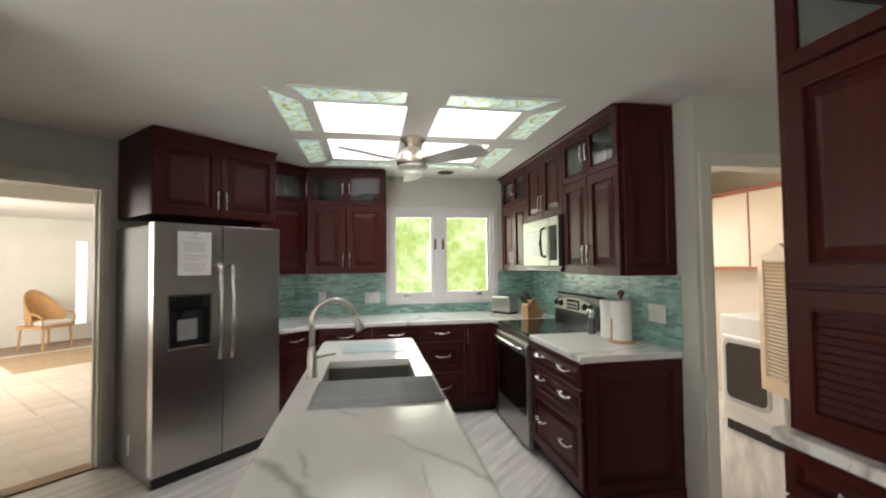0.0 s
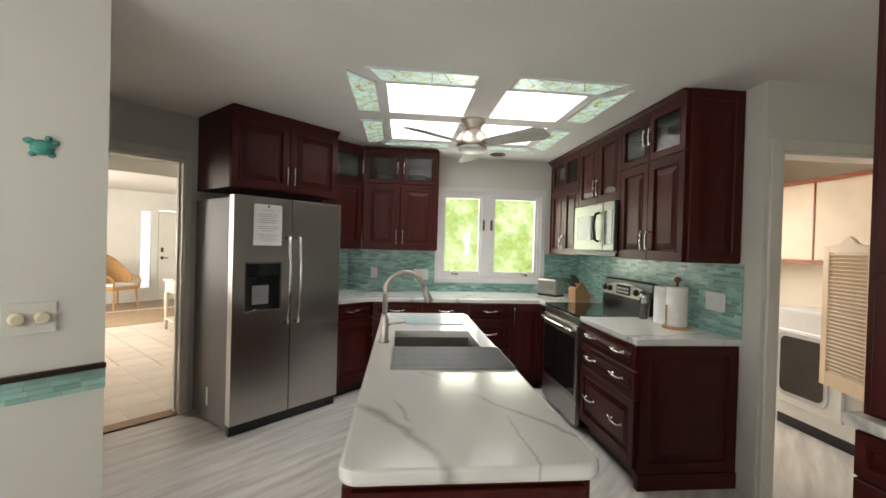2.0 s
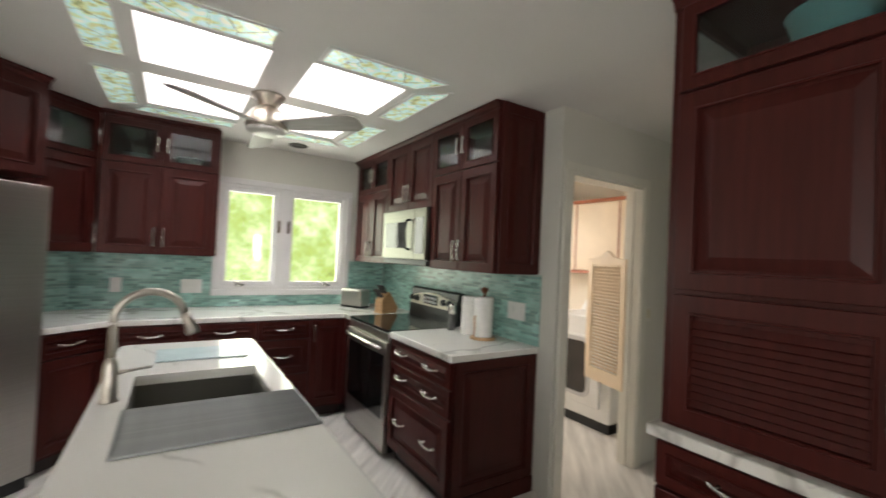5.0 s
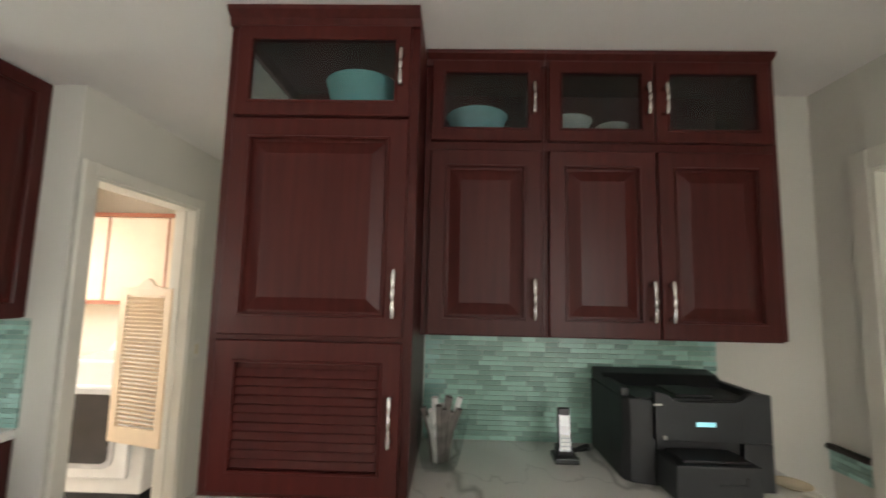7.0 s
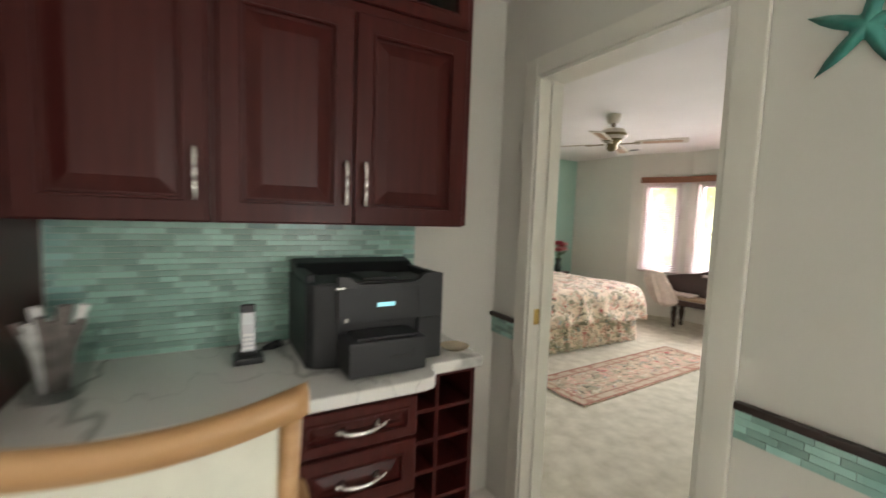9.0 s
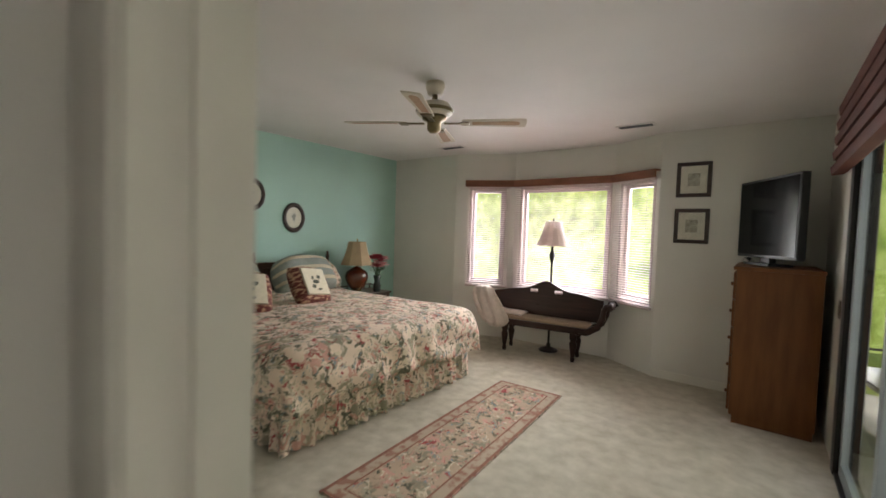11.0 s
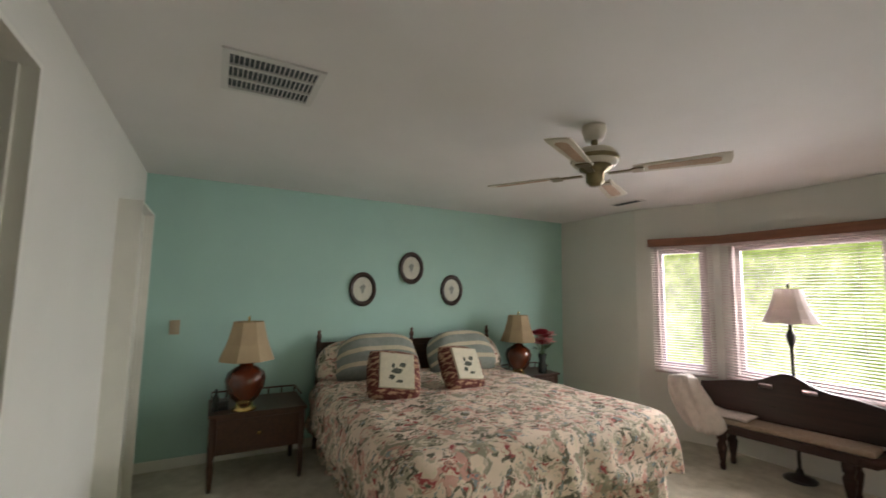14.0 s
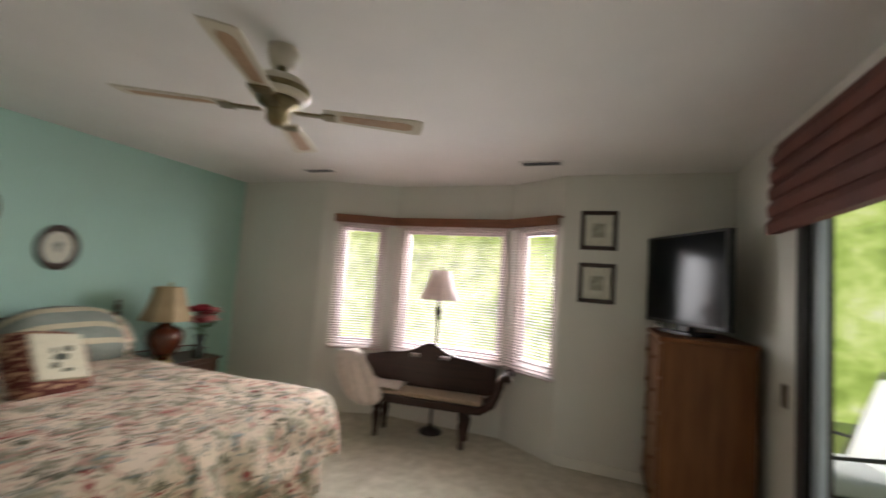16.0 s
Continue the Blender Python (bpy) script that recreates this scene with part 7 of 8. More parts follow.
def bench():
    o = thing("settee_bench", pose(3.655, -4.55, 0.008, 0, 0, 187) @ Matrix.Diagonal((1, 0.72, 1, 1)), "carved dark mahogany settee with cushioned seat and scrolled arms", "bench")
    # local: front faces -y; width along x
    W = 0.56
    n = 40
    bm = bmesh.new()
    hi = []
    for k in range(n + 1):
        u = -1 + 2 * k / n
        top = 0.70 + 0.105 * math.exp(-(u / 0.48) ** 2) + 0.022 * math.cos(u * 9) * math.exp(-(u / 0.7) ** 2) + 0.008 * math.exp(-(u / 0.12) ** 2) - 0.03 * u * u
        hi.append((u * 0.655, top))
    # back panel with two slots: columns of quads
    cols = []
    for k in range(n + 1):
        u = -1 + 2 * k / n
        x, t = hi[k]
        lean = lambda z: 0.36 + 0.10 * (z - 0.40)
        zs = [0.42, 0.60, 0.69 if abs(abs(x) - 0.15) < 0.07 else 0.65, 0.73 if abs(abs(x) - 0.15) < 0.07 else 0.68, t]
        zs[3] = min(zs[3], t - 0.006)
        zs[2] = min(zs[2], zs[3] - 0.004)
        cols.append([[bm.verts.new((x, lean(z) + dy, z)) for z in zs] for dy in (0.0, 0.028)])
    for k in range(n):
        a, b = cols[k], cols[k + 1]
        xm = (hi[k][0] + hi[k + 1][0]) / 2
        for j in range(4):
            if j == 2 and abs(abs(xm) - 0.15) < 0.055:
                continue
            bm.faces.new((a[0][j], b[0][j], b[0][j + 1], a[0][j + 1]))
            bm.faces.new((a[1][j + 1], b[1][j + 1], b[1][j], a[1][j]))
        bm.faces.new((a[0][4], b[0][4], b[1][4], a[1][4]))
        bm.faces.new((a[1][0], b[1][0], b[0][0], a[0][0]))
    bmesh.ops.recalc_face_normals(bm, faces=bm.faces)
    part("back", bm, MAHOG, o, "carved and pierced back")
    part("seat_rail", boxes((-W, W, -0.02, 0.38, 0.315, 0.385), w=0.012), MAHOG, o)
    part("seat_cushion", boxes((-W + 0.01, W - 0.01, 0.0, 0.35, 0.386, 0.425), w=0.016, seg=3), mat("tan_cane_seat", (0.27, 0.19, 0.13), 0.85, scale=40, color2=(0.38, 0.29, 0.21), bump=0.5, bump_scale=200), o, smooth=True)
    for s in (-1, 1):
        for y, nm in ((0.0, "arm_front"), (0.35, "arm_rear")):
            pts = [(s * (W - 0.10), y, 0.345), (s * W, y, 0.36), (s * (W + 0.09), y, 0.42), (s * (W + 0.135), y, 0.52), (s * (W + 0.145), y, 0.60), (s * (W + 0.17), y, 0.655), (s * (W + 0.215), y, 0.665), (s * (W + 0.235), y, 0.635), (s * (W + 0.215), y, 0.61)]
            part("arm_scroll", tube(bmesh.new(), pts, [0.03, 0.036, 0.036, 0.032, 0.028, 0.028, 0.028, 0.024, 0.018], 10), MAHOG, o, smooth=True)
        part("arm_rail", tube(bmesh.new(), [(s * (W + 0.20), 0.0, 0.65), (s * (W + 0.20), 0.35, 0.65)], 0.03, 12), MAHOG, o, smooth=True)
        part("arm_panel", boxes((s * (W + 0.125) - 0.008, s * (W + 0.125) + 0.008, 0.02, 0.33, 0.46, 0.62), w=0.004), MATS["tan_cane_seat"], o)
        for y in (0.03, 0.335):
            b = bmesh.new()
            lathe(b, [(0.02, 0.0), (0.026, 0.03), (0.02, 0.06), (0.034, 0.14), (0.042, 0.20), (0.028, 0.235), (0.04, 0.25), (0.042, 0.318)], s * 0.40, y, 0, 14)
            part("leg", b, MAHOG, o, smooth=True)
    t = thing("throw_blanket", o.matrix_world.copy(), "pale beige knitted throw draped over the settee arm", "throw")
    bm = bmesh.new()
    prof = [(0.72, 0.50), (0.765, 0.56), (0.80, 0.63), (0.79, 0.685), (0.74, 0.705), (0.69, 0.685), (0.655, 0.60), (0.62, 0.50), (0.545, 0.445), (0.46, 0.432), (0.36, 0.436), (0.27, 0.434), (0.20, 0.432)]
    prev = None
    m = 18
    for k, (x, z) in enumerate(prof):
        spread = 0.19 + 0.02 * math.sin(k)
        row = []
        for j in range(m + 1):
            v = -1 + 2 * j / m
            rp = 0.014 * math.sin(j * 1.5 + k * 0.4)
            row.append(bm.verts.new((-x + rp * (0.6 if k < 7 else 0.1), 0.16 + v * spread + 0.01 * math.sin(k * 1.3), z + 0.012 + abs(rp) * (1 if k > 3 else 0.5))))
        if prev:
            for j in range(m):
                bm.faces.new((prev[j], prev[j + 1], row[j + 1], row[j]))
        prev = row
    q = part("drape", bm, mat("beige_knit", (0.66, 0.57, 0.52), 0.95, vary=0.06, scale=20, bump=0.8, bump_scale=260), t, smooth=True)
    q.modifiers.new("thickness", "SOLIDIFY").thickness = 0.012
    bm = bmesh.new()
    prev = None
    LX = (-0.79, -0.815, -0.815, -0.80, -0.77, -0.73, -0.68, -0.62)
    RX = (-0.58, -0.55, -0.50, -0.44, -0.385, -0.34, -0.33, -0.37)
    ZZ = (0.73, 0.715, 0.65, 0.575, 0.50, 0.425, 0.36, 0.305)
    for k in range(8):
        row = []
        for j in range(19):
            u = j / 18
            full = math.sin(math.pi * u) ** 0.5 * (0.018 + 0.045 * math.sin(math.pi * k / 8))
            y = (0.03 if k == 0 else -0.02 if k == 1 else -0.045) - full - 0.032 * math.sin(j * 1.05 + k * 0.45) * min(1, k / 2) - 0.012 * math.sin(j * 2.3 - k * 0.7)
            row.append(bm.verts.new((LX[k] + (RX[k] - LX[k]) * u, y, ZZ[k] + (0.02 * math.sin(math.pi * u) if k < 3 else -0.03 * math.sin(math.pi * u) if k > 5 else 0) + 0.004 * math.sin(j * 2.1 + k))))
        if prev:
            for j in range(18):
                bm.faces.new((prev[j], prev[j + 1], row[j + 1], row[j]))
        prev = row
    q = part("front_fall", bm, MATS["beige_knit"], t, smooth=True)
    q.modifiers.new("thickness", "SOLIDIFY").thickness = 0.012


bench()


def floor_lamp():
    o = thing("floor_lamp", pose(3.645, -4.86, 0.008), "dark metal floor lamp with pink bell shade", "lamp")
    DM = mat("dark_lamp_metal", (0.03, 0.025, 0.022), 0.4, 0.6, vary=0.15)
    part("base", lathe(bmesh.new(), [(0.11, 0.0), (0.115, 0.012), (0.09, 0.03), (0.03, 0.05), (0.02, 0.09), (0.0, 0.09)], seg=24), DM, o, smooth=True)
    part("pole", lathe(bmesh.new(), [(0.014, 0.06), (0.012, 0.5), (0.02, 0.53), (0.012, 0.56), (0.012, 1.05), (0.03, 1.12), (0.034, 1.16), (0.015, 1.20), (0.01, 1.545), (0.0, 1.545)], seg=14), DM, o, smooth=True)
    b = bmesh.new()
    seg = 16
    prof = [(0.195, 1.268), (0.172, 1.30), (0.138, 1.375), (0.112, 1.46), (0.098, 1.52), (0.094, 1.545)]
    rings = [[b.verts.new((r * math.cos(2 * math.pi * k / seg), r * math.sin(2 * math.pi * k / seg), z - (0.012 if i == 0 and k % 2 else 0))) for k in range(seg)] for i, (r, z) in enumerate(prof)]
    for p, q in zip(rings, rings[1:]):
        for k in range(seg):
            b.faces.new((p[k], p[(k + 1) % seg], q[(k + 1) % seg], q[k]))
    sh = part("shade", b, cloth("pink_silk_shade", (0.72, 0.645, 0.605), 0.5), o, "pleated pink bell shade")
    sh.modifiers.new("thickness", "SOLIDIFY").thickness = 0.003
    part("finial", lathe(bmesh.new(), [(0.005, 1.545), (0.012, 1.57), (0.0, 1.59)], seg=10), DM, o, smooth=True)


floor_lamp()


def runner_rug():
    o = thing("runner_rug", pose(3.20, -2.52, 0.009, 0, 0, 3), "cream runner rug with rust floral pattern and border", "rug")
    RG = floral("rug_pattern", (0.48, 0.36, 0.26), 9)
    BORD = mat("rug_border", (0.25, 0.11, 0.075), 0.95, vary=0.2, scale=30, bump=0.5, bump_scale=300)
    CRM = mat("rug_cream", (0.46, 0.36, 0.26), 0.95, scale=14, color2=(0.33, 0.17, 0.12), bump=0.5, bump_scale=300, contrast=(0.5, 0.6))
    part("field", boxes((-0.29, 0.29, -1.05, 1.05, 0, 0.010), w=0.003), RG, o)
    part("border", boxes((-0.285, 0.285, -1.045, -1.025, 0.0095, 0.0115), (-0.285, 0.285, 1.025, 1.045, 0.0095, 0.0115), (-0.285, -0.265, -1.025, 1.025, 0.0095, 0.0115), (0.265, 0.285, -1.025, 1.025, 0.0095, 0.0115),
                         (-0.20, 0.20, -0.965, -0.955, 0.0095, 0.0115), (-0.20, 0.20, 0.955, 0.965, 0.0095, 0.0115), (-0.20, -0.19, -0.955, 0.955, 0.0095, 0.0115), (0.19, 0.20, -0.955, 0.955, 0.0095, 0.0115)), BORD, o)
    part("border_band", boxes((-0.264, 0.264, -1.024, -0.966, 0.0095, 0.0108), (-0.264, 0.264, 0.966, 1.024, 0.0095, 0.0108), (-0.264, -0.201, -0.966, 0.966, 0.0095, 0.0108), (0.201, 0.264, -0.966, 0.966, 0.0095, 0.0108)), CRM, o)


runner_rug()

# ---- chest of drawers and television ----


def chest():
    o = thing("chest_of_drawers", pose(1.31, -4.58, 0.008, 0, 0, 90), "tall honey pine chest of drawers in the corner", "chest of drawers")
    PINE = mat("honey_pine", (0.115, 0.040, 0.011), 0.5, scale=3, stretch=(7, 7, 1), color2=(0.165, 0.062, 0.018), bump=0.05, spec=0.25)
    # local: front faces -y -> room +x; width along room y
    W, D, Hh = 0.58, 0.50, 1.20
    part("case", boxes((-0.14, W, -D, 0.0, 0.06, Hh - 0.03), w=0.004), PINE, o)
    part("plinth", boxes((-0.135, W - 0.005, -D + 0.02, -0.01, 0.0, 0.06)), PINE, o)
    part("top", boxes((-0.155, W + 0.015, -D - 0.02, 0.005, Hh - 0.03, Hh), w=0.006), PINE, o)
    for k in range(5):
        z = 0.09 + 0.215 * k
        d = part("drawer_front", boxes((-0.125, W - 0.015, -D - 0.018, -D - 0.001, z, z + 0.20), w=0.005), PINE, o)
        part("knob", lathe(bmesh.new(), [(0.008, 0), (0.016, 0.018), (0.0, 0.024)], 0, 0, 0, 12), PINE, d, m=pose(0.03, -D - 0.018, z + 0.10, 90))
        part("knob", lathe(bmesh.new(), [(0.008, 0), (0.016, 0.018), (0.0, 0.024)], 0, 0, 0, 12), PINE, d, m=pose(0.41, -D - 0.018, z + 0.10, 90))


chest()


def television():
    o = thing("television", pose(1.63, -4.37, 1.208, 0, 0, 118.5), "black flat screen television on the chest of drawers", "television")
    # local: screen faces -y
    part("cabinet", boxes((-0.39, 0.39, -0.03, 0.03, 0.06, 0.70), w=0.008), BLACK, o)
    part("screen", boxes((-0.37, 0.37, -0.034, -0.029, 0.085, 0.68)), mat("dark_tv_screen", (0.008, 0.009, 0.010), 0.12, vary=0.02, spec=0.12), o)
    part("neck", boxes((-0.06, 0.06, -0.02, 0.03, 0.02, 0.10), w=0.006), BLACK, o)
    part("stand", boxes((-0.17, 0.17, -0.09, 0.09, 0.0, 0.02), w=0.006), BLACK, o)


television()


def small_clock():
    o = thing("small_clock", pose(1.76, -4.62, 1.208, 0, 0, 90), "small silver clock on the chest of drawers", "clock")
    b = bmesh.new()
    lathe(b, [(0.045, 0), (0.048, 0.02), (0.03, 0.05), (0.0, 0.055)], seg=18)
    part("case", b, CHROME, o, smooth=True)


small_clock()

# ---- added dining window, out of view, for the fill lamp ----
_w = struct("window_6", boxes((-2.9, -0.7, YD - 0.10, YD - 0.02, 0.9, 0.94), (-2.9, -0.7, YD - 0.10, YD - 0.02, 2.06, 2.1), (-2.9, -2.86, YD - 0.10, YD - 0.02, 0.94, 2.06), (-0.74, -0.7, YD - 0.10, YD - 0.02, 0.94, 2.06), (-1.82, -1.78, YD - 0.10, YD - 0.02, 0.94, 2.06)), WINTRIM, "white window of the dining corner")

# ---- laundry ----
OATM = mat("oatmeal_paint", (0.74, 0.60, 0.43), 0.5, vary=0.03, scale=6)
REDSTRIP = mat("red_oak_strip", (0.33, 0.10, 0.04), 0.5, vary=0.1, scale=5, stretch=(9, 1, 9))


def dryer():
    o = thing("clothes_dryer", pose(3.58, 4.10, 0, 0, 0, -90), "white front-loading dryer with dark glass door", "dryer")
    part("body", boxes((0, 0.69, 0.0, 0.68, 0.09, 0.99), w=0.02, seg=3), WHITEMETAL, o)
    part("kick", boxes((0.02, 0.67, 0.03, 0.66, 0.0, 0.09)), BLACK, o)
    d = part("door", boxes((0.05, 0.60, -0.03, -0.001, 0.20, 0.82), w=0.014, seg=3), WHITEMETAL, o)

    def rounded(x0, x1, z0, z1, r, y0, y1):
        pts = []
        for cx, cz, a0 in ((x1 - r, z1 - r, 0), (x0 + r, z1 - r, 90), (x0 + r, z0 + r, 180), (x1 - r, z0 + r, 270)):
            for k in range(7):
                a = radians(a0 + 15 * k)
                pts.append((cx + r * math.cos(a), cz + r * math.sin(a)))
        return prism(bmesh.new(), pts, "y", y0, y1)
    part("door_ring", rounded(0.075, 0.50, 0.27, 0.80, 0.07, -0.042, -0.031), mat("grey_white_metal", (0.55, 0.56, 0.57), 0.35), d, "pale grey raised rim")
    part("door_glass", rounded(0.105, 0.47, 0.305, 0.765, 0.05, -0.047, -0.0425), mat("smoked_door_glass", (0.035, 0.032, 0.032), 0.15), d)
    part("handle", boxes((0.59, 0.61, -0.05, -0.03, 0.30, 0.60), w=0.006), WHITEMETAL, d)
    part("console", prism(bmesh.new(), [(0.45, 0.99), (0.68, 0.99), (0.68, 1.14), (0.58, 1.14)], "x", 0.0, 0.69), WHITEMETAL, o)
    part("console_panel", boxes((0.05, 0.64, 0.50, 0.52, 1.02, 1.07)), mat("grey_plastic", (0.28, 0.28, 0.28), 0.4), o, m=pose(0, 0, 0))


dryer()
L_ = thing("laundry_cabinet", pose(4.02, 5.2, 0, 0, 0, -90), "cream laundry wall cabinets with red oak trim", "cabinet")
part("body", boxes((0, 2.05, 0.0, 0.33, 1.38, 2.13)), OATM, L_)
for k in range(4):
    part("door", boxes((0.01 + 0.51 * k, 0.505 + 0.51 * k, -0.018, -0.001, 1.40, 2.09), w=0.003), OATM, L_)
for k in range(1, 4):
    part("door_strip", boxes((0.51 * k - 0.004, 0.51 * k + 0.009, -0.024, -0.0185, 1.40, 2.09)), REDSTRIP, L_, "thin red oak strip between the doors")
part("trim_strip", boxes((0, 2.05, -0.03, -0.0185, 2.095, 2.13), (0, 2.05, -0.03, -0.0185, 1.365, 1.395)), REDSTRIP, L_, "red oak trim strip")


def cafe_door():
    o = thing("louvred_cafe_door", pose(3.262, 3.08, 0, 0, 0, 75), "cream louvred half door hinged in the laundry doorway", "half door")
    w, z0, z1 = 0.44, 0.52, 1.51
    f = 0.055
    part("frame", boxes((0, f, -0.014, 0.014, z0, z1), (w - f, w, -0.014, 0.014, z0, z1), (f, w - f, -0.014, 0.014, z0, z0 + 0.10), (f, w - f, -0.014, 0.014, z1 - 0.05, z1), w=0.003), OATM, o)
    part("crest", prism(bmesh.new(), [(f, z1 - 0.001), (w - f, z1 - 0.001), (w * 0.66, z1 + 0.015), (w * 0.57, z1 + 0.05), (w * 0.5, z1 + 0.065), (w * 0.43, z1 + 0.05), (w * 0.34, z1 + 0.015)], "y", -0.012, 0.012), OATM, o)
    sl = mesh_of("slat", boxes((f, w - f, -0.017, 0.017, -0.003, 0.003), w=0.002), OATM)
    z = z0 + 0.125
    while z < z1 - 0.065:
        part("slat", sl, OATM, o, m=pose(0, 0, z, 45, 0, 0))
        z += 0.0265
    for z in (z0 + 0.05, z1 - 0.03):
        part("hinge", lathe(bmesh.new(), [(0.008, z - 0.04), (0.008, z + 0.04)], -0.008, 0, 0, 10), BRASS, o)


cafe_door()


def folded_towel():
    o = thing("folded_towel", pose(3.86, 3.62, 0.99), "pale folded towel lying on the dryer", "towel")
    for k in range(3):
        part("fold", boxes((-0.13, 0.13, -0.10, 0.10, 0.03 * k, 0.03 * k + 0.029), w=0.012, seg=3), mat("pale_blue_towel", (0.60, 0.64, 0.70), 0.9, vary=0.05, scale=20, bump=0.5, bump_scale=300), o, smooth=True)


folded_towel()

# ---- entry room beyond the angled wall ----
WHITEW = mat("bright_white_paint", (0.78, 0.77, 0.72), 0.6, vary=0.02, scale=3)
DF = -11.3
wall("wall_entry_far", sd(0.0, DF), sd(5.0, DF), 0.12, [(3.60, 3.88, 0.25, 2.05), (3.97, 4.88, 0.0, 2.05)], material=WHITEW)
wall("wall_entry_right", sd(5.0, DF), sd(5.0, D45 - 0.12), 0.1, material=WHITEW)
# Dark panel added in the doorway for the shade of the room behind.
struct("door_8", boxes((2.57, 3.35, YN + 0.075, YN + 0.112, 0.012, 2.05)), MATS["dark_frame_wood"], "dark panel standing in for the unlit room behind the doorway")
wall("wall_entry_left", sd(0.3, D45 - 0.12), sd(0.3, DF), 0.1, material=WHITEW)
wall("wall_entry_header", sd(0.3, -6.0), sd(5.0, -6.0), 0.12, material=WHITEW, z0=2.16)
_fl = struct("floor_entry", boxes((-1.5, 5.0, -0.1, 7.3, -0.1, -0.006)), GROUT, "cream ceramic tile floor of the entry room", pose(*sd(0, D45), 0, 0, 0, 45))
struct("threshold", boxes((1.22, 2.06, -0.005, 0.13, -0.006, 0.012), w=0.004), mat("oak_threshold", (0.30, 0.17, 0.08), 0.5, vary=0.15, scale=5), "wooden threshold strip in the doorway", pose(*sd(0, D45), 0, 0, 0, 45))


def entry_door():
    o = struct("door_7", boxes((3.985, 4.865, 0.02, 0.06, 0.012, 2.03), w=0.004), WHITEW, "white panelled front door with dark lockset", pose(*sd(0, DF), 0, 0, 0, 45))
    for x in (4.09, 4.46):
        for z0, z1 in ((0.2, 0.85), (1.02, 1.55), (1.64, 1.92)):
            part("panel", boxes((x, x + 0.30, 0.012, 0.021, z0, z1), w=0.004), WHITEW, o)
    part("deadbolt", boxes((4.03, 4.08, -0.01, 0.02, 1.10, 1.20), w=0.006), BLACK, o)
    part("door_handle", boxes((4.03, 4.08, -0.012, 0.02, 0.93, 1.0), (4.04, 4.16, -0.05, -0.03, 0.955, 0.975), (4.045, 4.065, -0.035, 0.0, 0.955, 0.975), w=0.004), BLACK, o, "black lever handle")
    f = struct("window_5", boxes((3.60, 3.64, 0.0, 0.1, 0.25, 2.05), (3.84, 3.88, 0.0, 0.1, 0.25, 2.05), (3.64, 3.84, 0.0, 0.1, 0.25, 0.30), (3.64, 3.84, 0.0, 0.1, 2.0, 2.05)), WHITEW, "white sidelight window beside the front door", pose(*sd(0, DF), 0, 0, 0, 45))
    p = part("pane", boxes((3.64, 3.84, 0.05, 0.055, 0.30, 2.0)), GLASS, f)
    p.visible_shadow = False
    for k in range(36):
        part("slat", boxes((3.645, 3.835, 0.02, 0.024, 0.32 + 0.0465 * k, 0.34 + 0.0465 * k)), WHITEW, f)


entry_door()


def wicker_chair():
    o = thing("wicker_chair", pose(*sd(3.05, -10.55), 0, 0, 0, 75), "honey wicker armchair with high rounded back", "chair")
    WK = mat("wicker", (0.45, 0.24, 0.09), 0.7, scale=40, color2=(0.60, 0.36, 0.16), bump=0.6, bump_scale=150)
    for x in (-0.24, 0.24):
        for y in (-0.22, 0.22):
            part("leg", tube(bmesh.new(), [(x * 1.1, y * 1.1, 0.0), (x, y, 0.40)], 0.018, 8), WK, o)
    part("seat", boxes((-0.28, 0.28, -0.27, 0.27, 0.38, 0.44), w=0.02), WK, o)
    bm = bmesh.new()
    n = 18
    prev = None
    for k in range(n + 1):
        a = math.pi * (k / n)
        col = []
        for j in range(5):
            v = j / 4
            h = (0.22 + 0.42 * math.sin(a) ** 1.2) * v
            col.append(bm.verts.new((-0.30 * math.cos(a) * (1 + 0.05 * v), -0.05 + 0.32 * math.sin(a) * (1 + 0.10 * v), 0.43 + h)))
        if prev:
            for j in range(4):
                bm.faces.new((prev[j], col[j], col[j + 1], prev[j + 1]))
        prev = col
    b = part("back", bm, WK, o, "woven wraparound back", True)
    b.modifiers.new("thickness", "SOLIDIFY").thickness = 0.02
    for s in (-1, 1):
        part("arm", tube(bmesh.new(), [(s * 0.30, -0.05, 0.65), (s * 0.31, -0.20, 0.63), (s * 0.29, -0.27, 0.55), (s * 0.27, -0.25, 0.40)], 0.02, 8), WK, o, smooth=True)
    part("cushion", boxes((-0.24, 0.24, -0.24, 0.20, 0.441, 0.50), w=0.02, seg=3), PAPER, o, smooth=True)


wicker_chair()


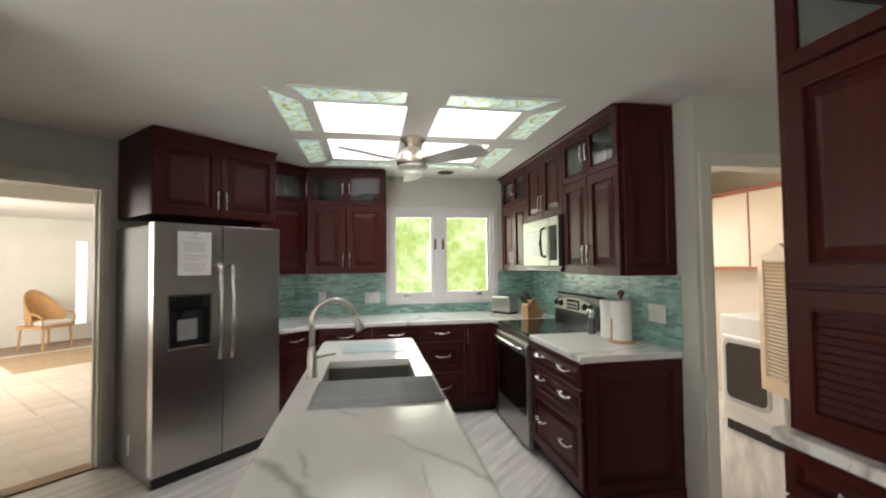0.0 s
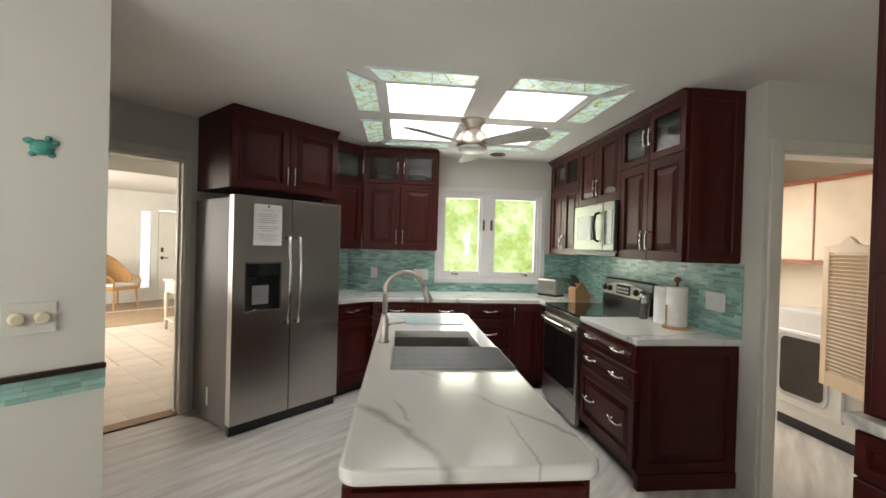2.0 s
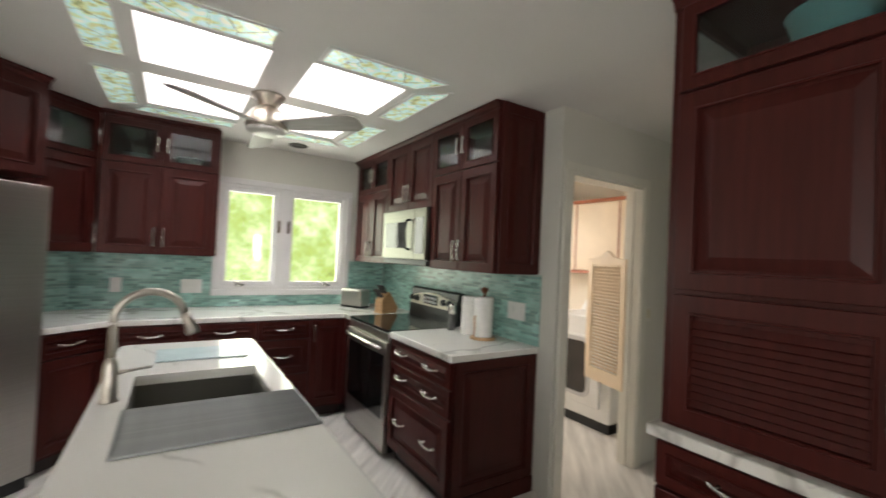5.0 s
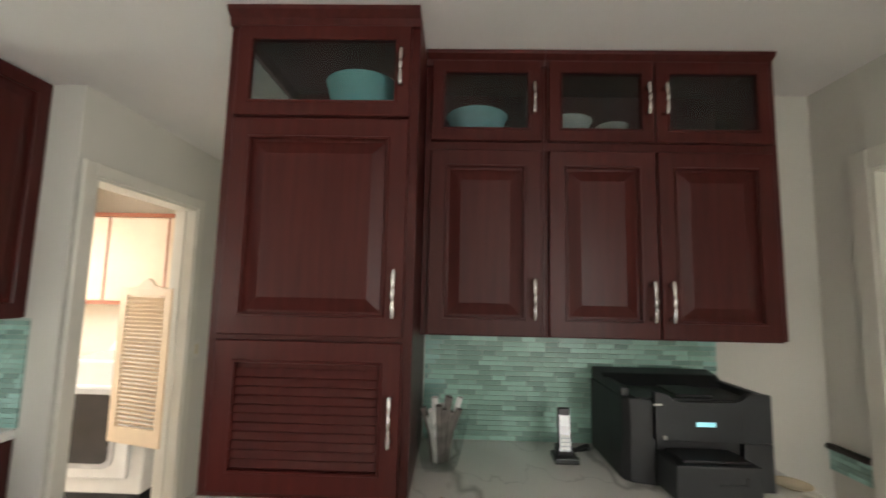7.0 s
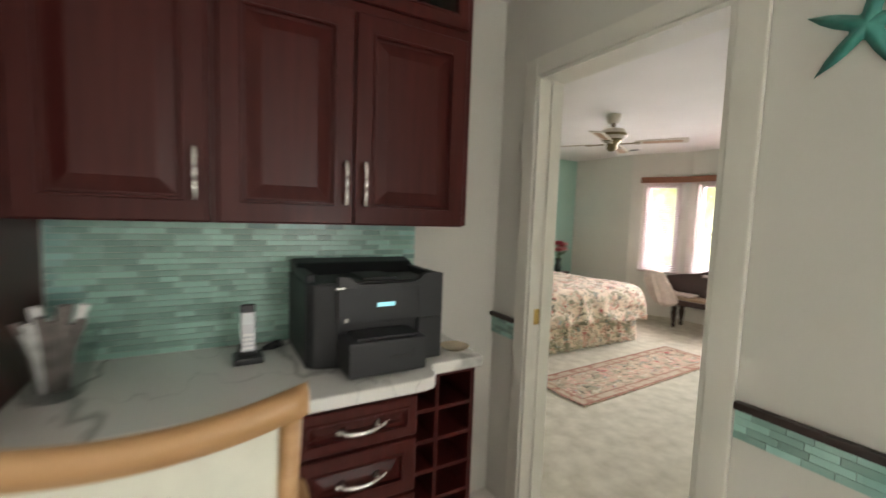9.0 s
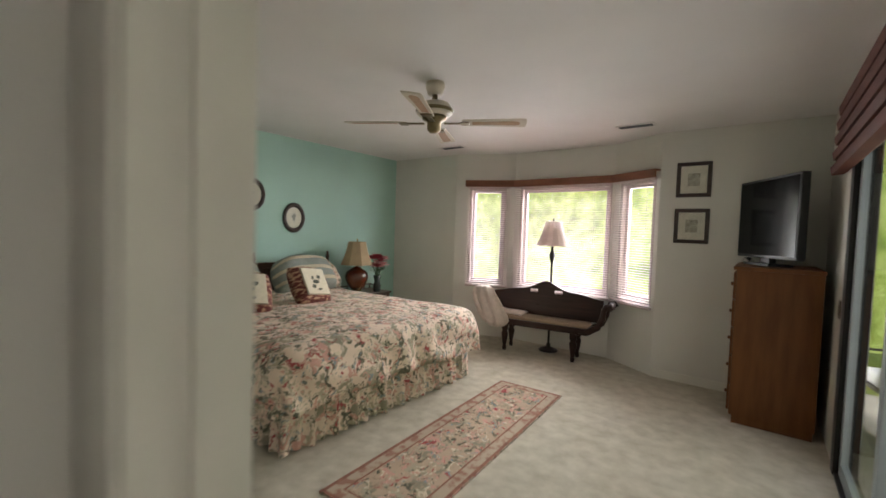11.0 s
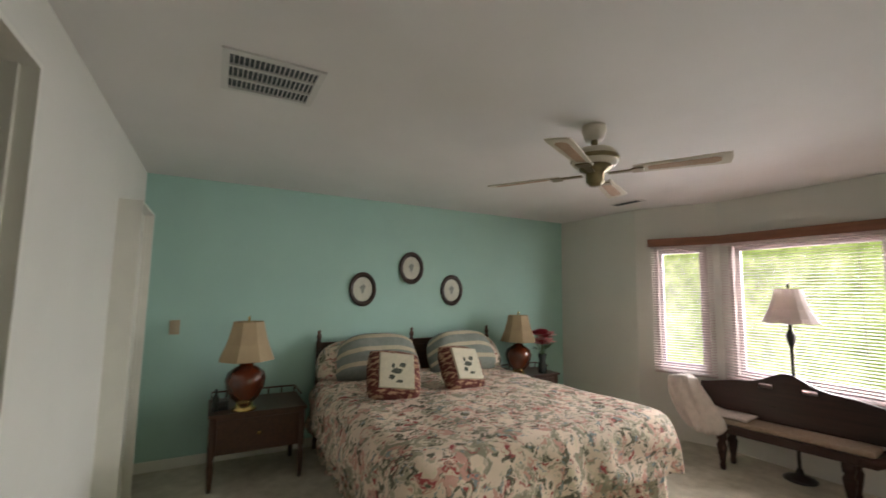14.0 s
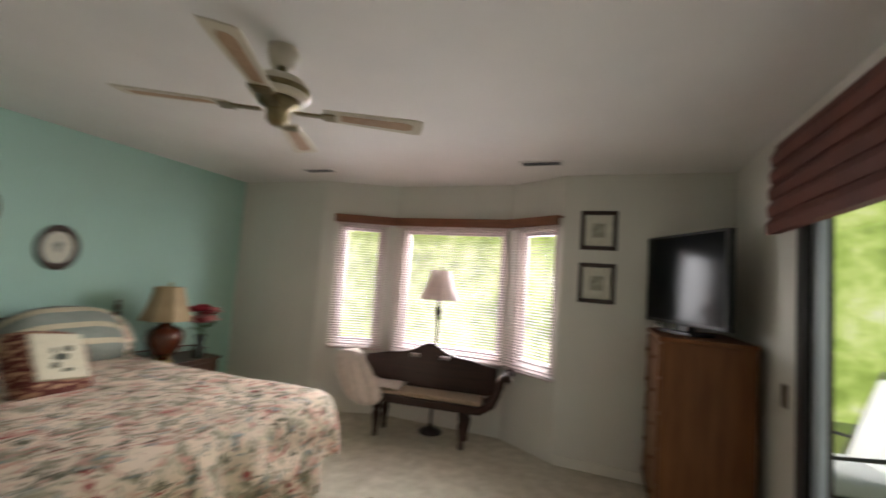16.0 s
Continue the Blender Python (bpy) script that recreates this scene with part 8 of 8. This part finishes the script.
def console_table():
    o = thing("console_table", pose(*sd(3.2, -7.35), 0, 0, 0, -45), "cream painted console table with lower shelf", "table")
    CP = mat("cream_furniture_paint", (0.66, 0.62, 0.50), 0.5, vary=0.05, scale=8)
    W = 0.46
    part("top", boxes((-W, W, -0.17, 0.17, 0.76, 0.79), w=0.006), CP, o)
    part("apron", boxes((-W + 0.03, W - 0.03, -0.145, 0.145, 0.60, 0.76)), CP, o)
    for x in (-W + 0.05, W - 0.05):
        for y in (-0.13, 0.13):
            part("leg", lathe(bmesh.new(), [(0.02, 0), (0.028, 0.06), (0.018, 0.2), (0.03, 0.45), (0.025, 0.60)], x, y, 0, 12), CP, o, smooth=True)
    part("shelf", boxes((-W + 0.02, W - 0.02, -0.15, 0.15, 0.16, 0.185), w=0.004), CP, o)
    for x in (-0.2, 0.2):
        d = part("drawer", boxes((x - 0.16, x + 0.16, -0.152, -0.144, 0.62, 0.74), w=0.003), CP, o)
        part("knob", lathe(bmesh.new(), [(0.007, 0), (0.013, 0.015), (0.0, 0.02)], 0, 0, 0, 10), BLACK, d, m=pose(x, -0.152, 0.68, 90))
    b = thing("tray", pose(*sd(3.2, -7.35), 0.791, 0, 0, -45), "dark shallow tray on the console table", "tray")
    part("dish", boxes((-0.2, 0.1, -0.1, 0.1, 0.0, 0.02), w=0.008), BLACK, b)


console_table()
_r = thing("entry_rug", pose(*sd(3.0, -9.2), 0.0, 0, 0, 45), "tan flat-woven rug on the tile floor", "rug")
part("field", boxes((-0.7, 0.9, -0.75, 0.75, 0.001, 0.012), w=0.003), mat("tan_rug", (0.36, 0.26, 0.16), 0.95, vary=0.12, scale=12, bump=0.5, bump_scale=200), _r)

# ---- outside ----
GRASS = mat("lawn", (0.10, 0.17, 0.04), 0.95, scale=0.8, color2=(0.24, 0.28, 0.09), bump=0.6, bump_scale=30)
_g = struct("ground", boxes((-120, 120, -120, -5.75, -0.45, -0.35), (-120, 120, 12, 120, -0.45, -0.35), (-120, -8.5, -5.75, 12, -0.45, -0.35), (-8.5, 0.95, -5.75, -0.62, -0.45, -0.35), (6.6, 120, -5.75, 12, -0.45, -0.35)), GRASS, "sunlit rough lawn outside")


def backdrop(name, p, q, z0, z1, material):
    bm = bmesh.new()
    vs = [bm.verts.new(v) for v in ((p[0], p[1], z0), (q[0], q[1], z0), (q[0], q[1], z1), (p[0], p[1], z1))]
    bm.faces.new(vs)
    o = part(name, bm, material)
    tagged(o, "sunlit green woods beyond the window", "backdrop", kind="structure")


# Backdrops glow by themselves; their daylight is painted into the colour.
backdrop("backdrop_glow", (-2.0, 9.0), (6.5, 9.0), -0.3, 6.0, FOLIAGE)
backdrop("backdrop_glow", (-10.0, -9.5), (12.0, -9.5), -0.3, 6.0, FOLIAGE2)
backdrop("backdrop_glow", (-7.5, -10.0), (-7.5, 3.0), -0.3, 6.0, foliage_backdrop("woods_lawn", 1.0, 2.2, 0.18))
backdrop("backdrop_glow", sd(2.5, -14.5), sd(6.5, -14.5), -0.3, 5.0, glow("pale_day", (0.85, 0.93, 1.0), 2.2))


def patio_chair():
    o = thing("patio_lounge_chair", pose(0.64, -4.74, -0.06, 0, 0, 100), "white cushioned patio chair with dark metal frame outside", "chair")
    DM = mat("patio_metal", (0.06, 0.06, 0.06), 0.5, 0.4)
    CU = mat("patio_cushion", (0.70, 0.70, 0.68), 0.85, vary=0.05, scale=10, bump=0.3, bump_scale=200)
    part("seat_cushion", boxes((-0.28, 0.28, -0.28, 0.28, 0.36, 0.47), w=0.035, seg=3), CU, o, smooth=True)
    part("back_cushion", boxes((-0.28, 0.28, -0.05, 0.06, 0.0, 0.62), w=0.035, seg=3), CU, o, smooth=True, m=pose(0, 0.27, 0.44, -20))
    for s in (-1, 1):
        part("side_frame", tube(bmesh.new(), [(s * 0.31, -0.28, 0.0), (s * 0.31, -0.28, 0.60), (s * 0.31, 0.10, 0.62), (s * 0.31, 0.30, 0.58), (s * 0.31, 0.45, 0.0)], 0.016, 8), DM, o, smooth=True)
        part("back_rail", tube(bmesh.new(), [(s * 0.30, 0.20, 0.36), (s * 0.30, 0.50, 1.08)], 0.016, 8), DM, o)
    part("seat_frame", boxes((-0.30, 0.30, -0.28, 0.28, 0.33, 0.36)), DM, o)


patio_chair()
struct("patio", boxes((-4.0, 1.12, -5.9, -0.45, -0.36, -0.06)), mat("patio_concrete", (0.36, 0.34, 0.31), 0.9, vary=0.1, scale=3, bump=0.3), "pale concrete patio outside the sliding door")

# ---- tiles, last ----
mosaic("splashback_desk", pose(XN, 1.40, ZT, 0, 0, -90), 1.235, ZU - ZT, "teal glass mosaic splashback above the desk", parts=True)
mosaic("splashback_range", pose(XR, YW - 0.004, ZT, 0, 0, -90), YW - 3.12, ZU - ZT, "teal glass mosaic splashback behind the range")
mosaic("splashback_window", pose(-0.27, YW, ZT), 0.70 - -0.27, ZU - ZT, "teal glass mosaic splashback under the window wall cabinets")
mosaic("splashback_window", pose(0.70, YW, ZT), 1.285, 0.098, "teal glass mosaic strip below the window")
mosaic("splashback_window", pose(1.985, YW, ZT), XR - 1.985 - 0.012, ZU - ZT, "teal glass mosaic splashback beside the window")
_x, _y = sd(3.07, D45)
mosaic("splashback_angled", pose(_x, _y, ZT, 0, 0, 45), 0.66, ZU - ZT, "teal glass mosaic splashback on the angled wall")

_tile = mesh_of("tile", boxes((0.004, 0.326, 0.004, 0.326, -0.012, 0.0), w=0.003), TILECLAY)
for i in range(-2, 16):
    for j in range(0, 21):
        x, y = 0.33 * i + 0.1, 0.33 * j + 0.13
        if 0.5 < x < 5.4 and (i + 0.7 * j) < 24 and j < 18:
            part("tile", _tile, TILECLAY, _fl, m=pose(x, y, 0.002))
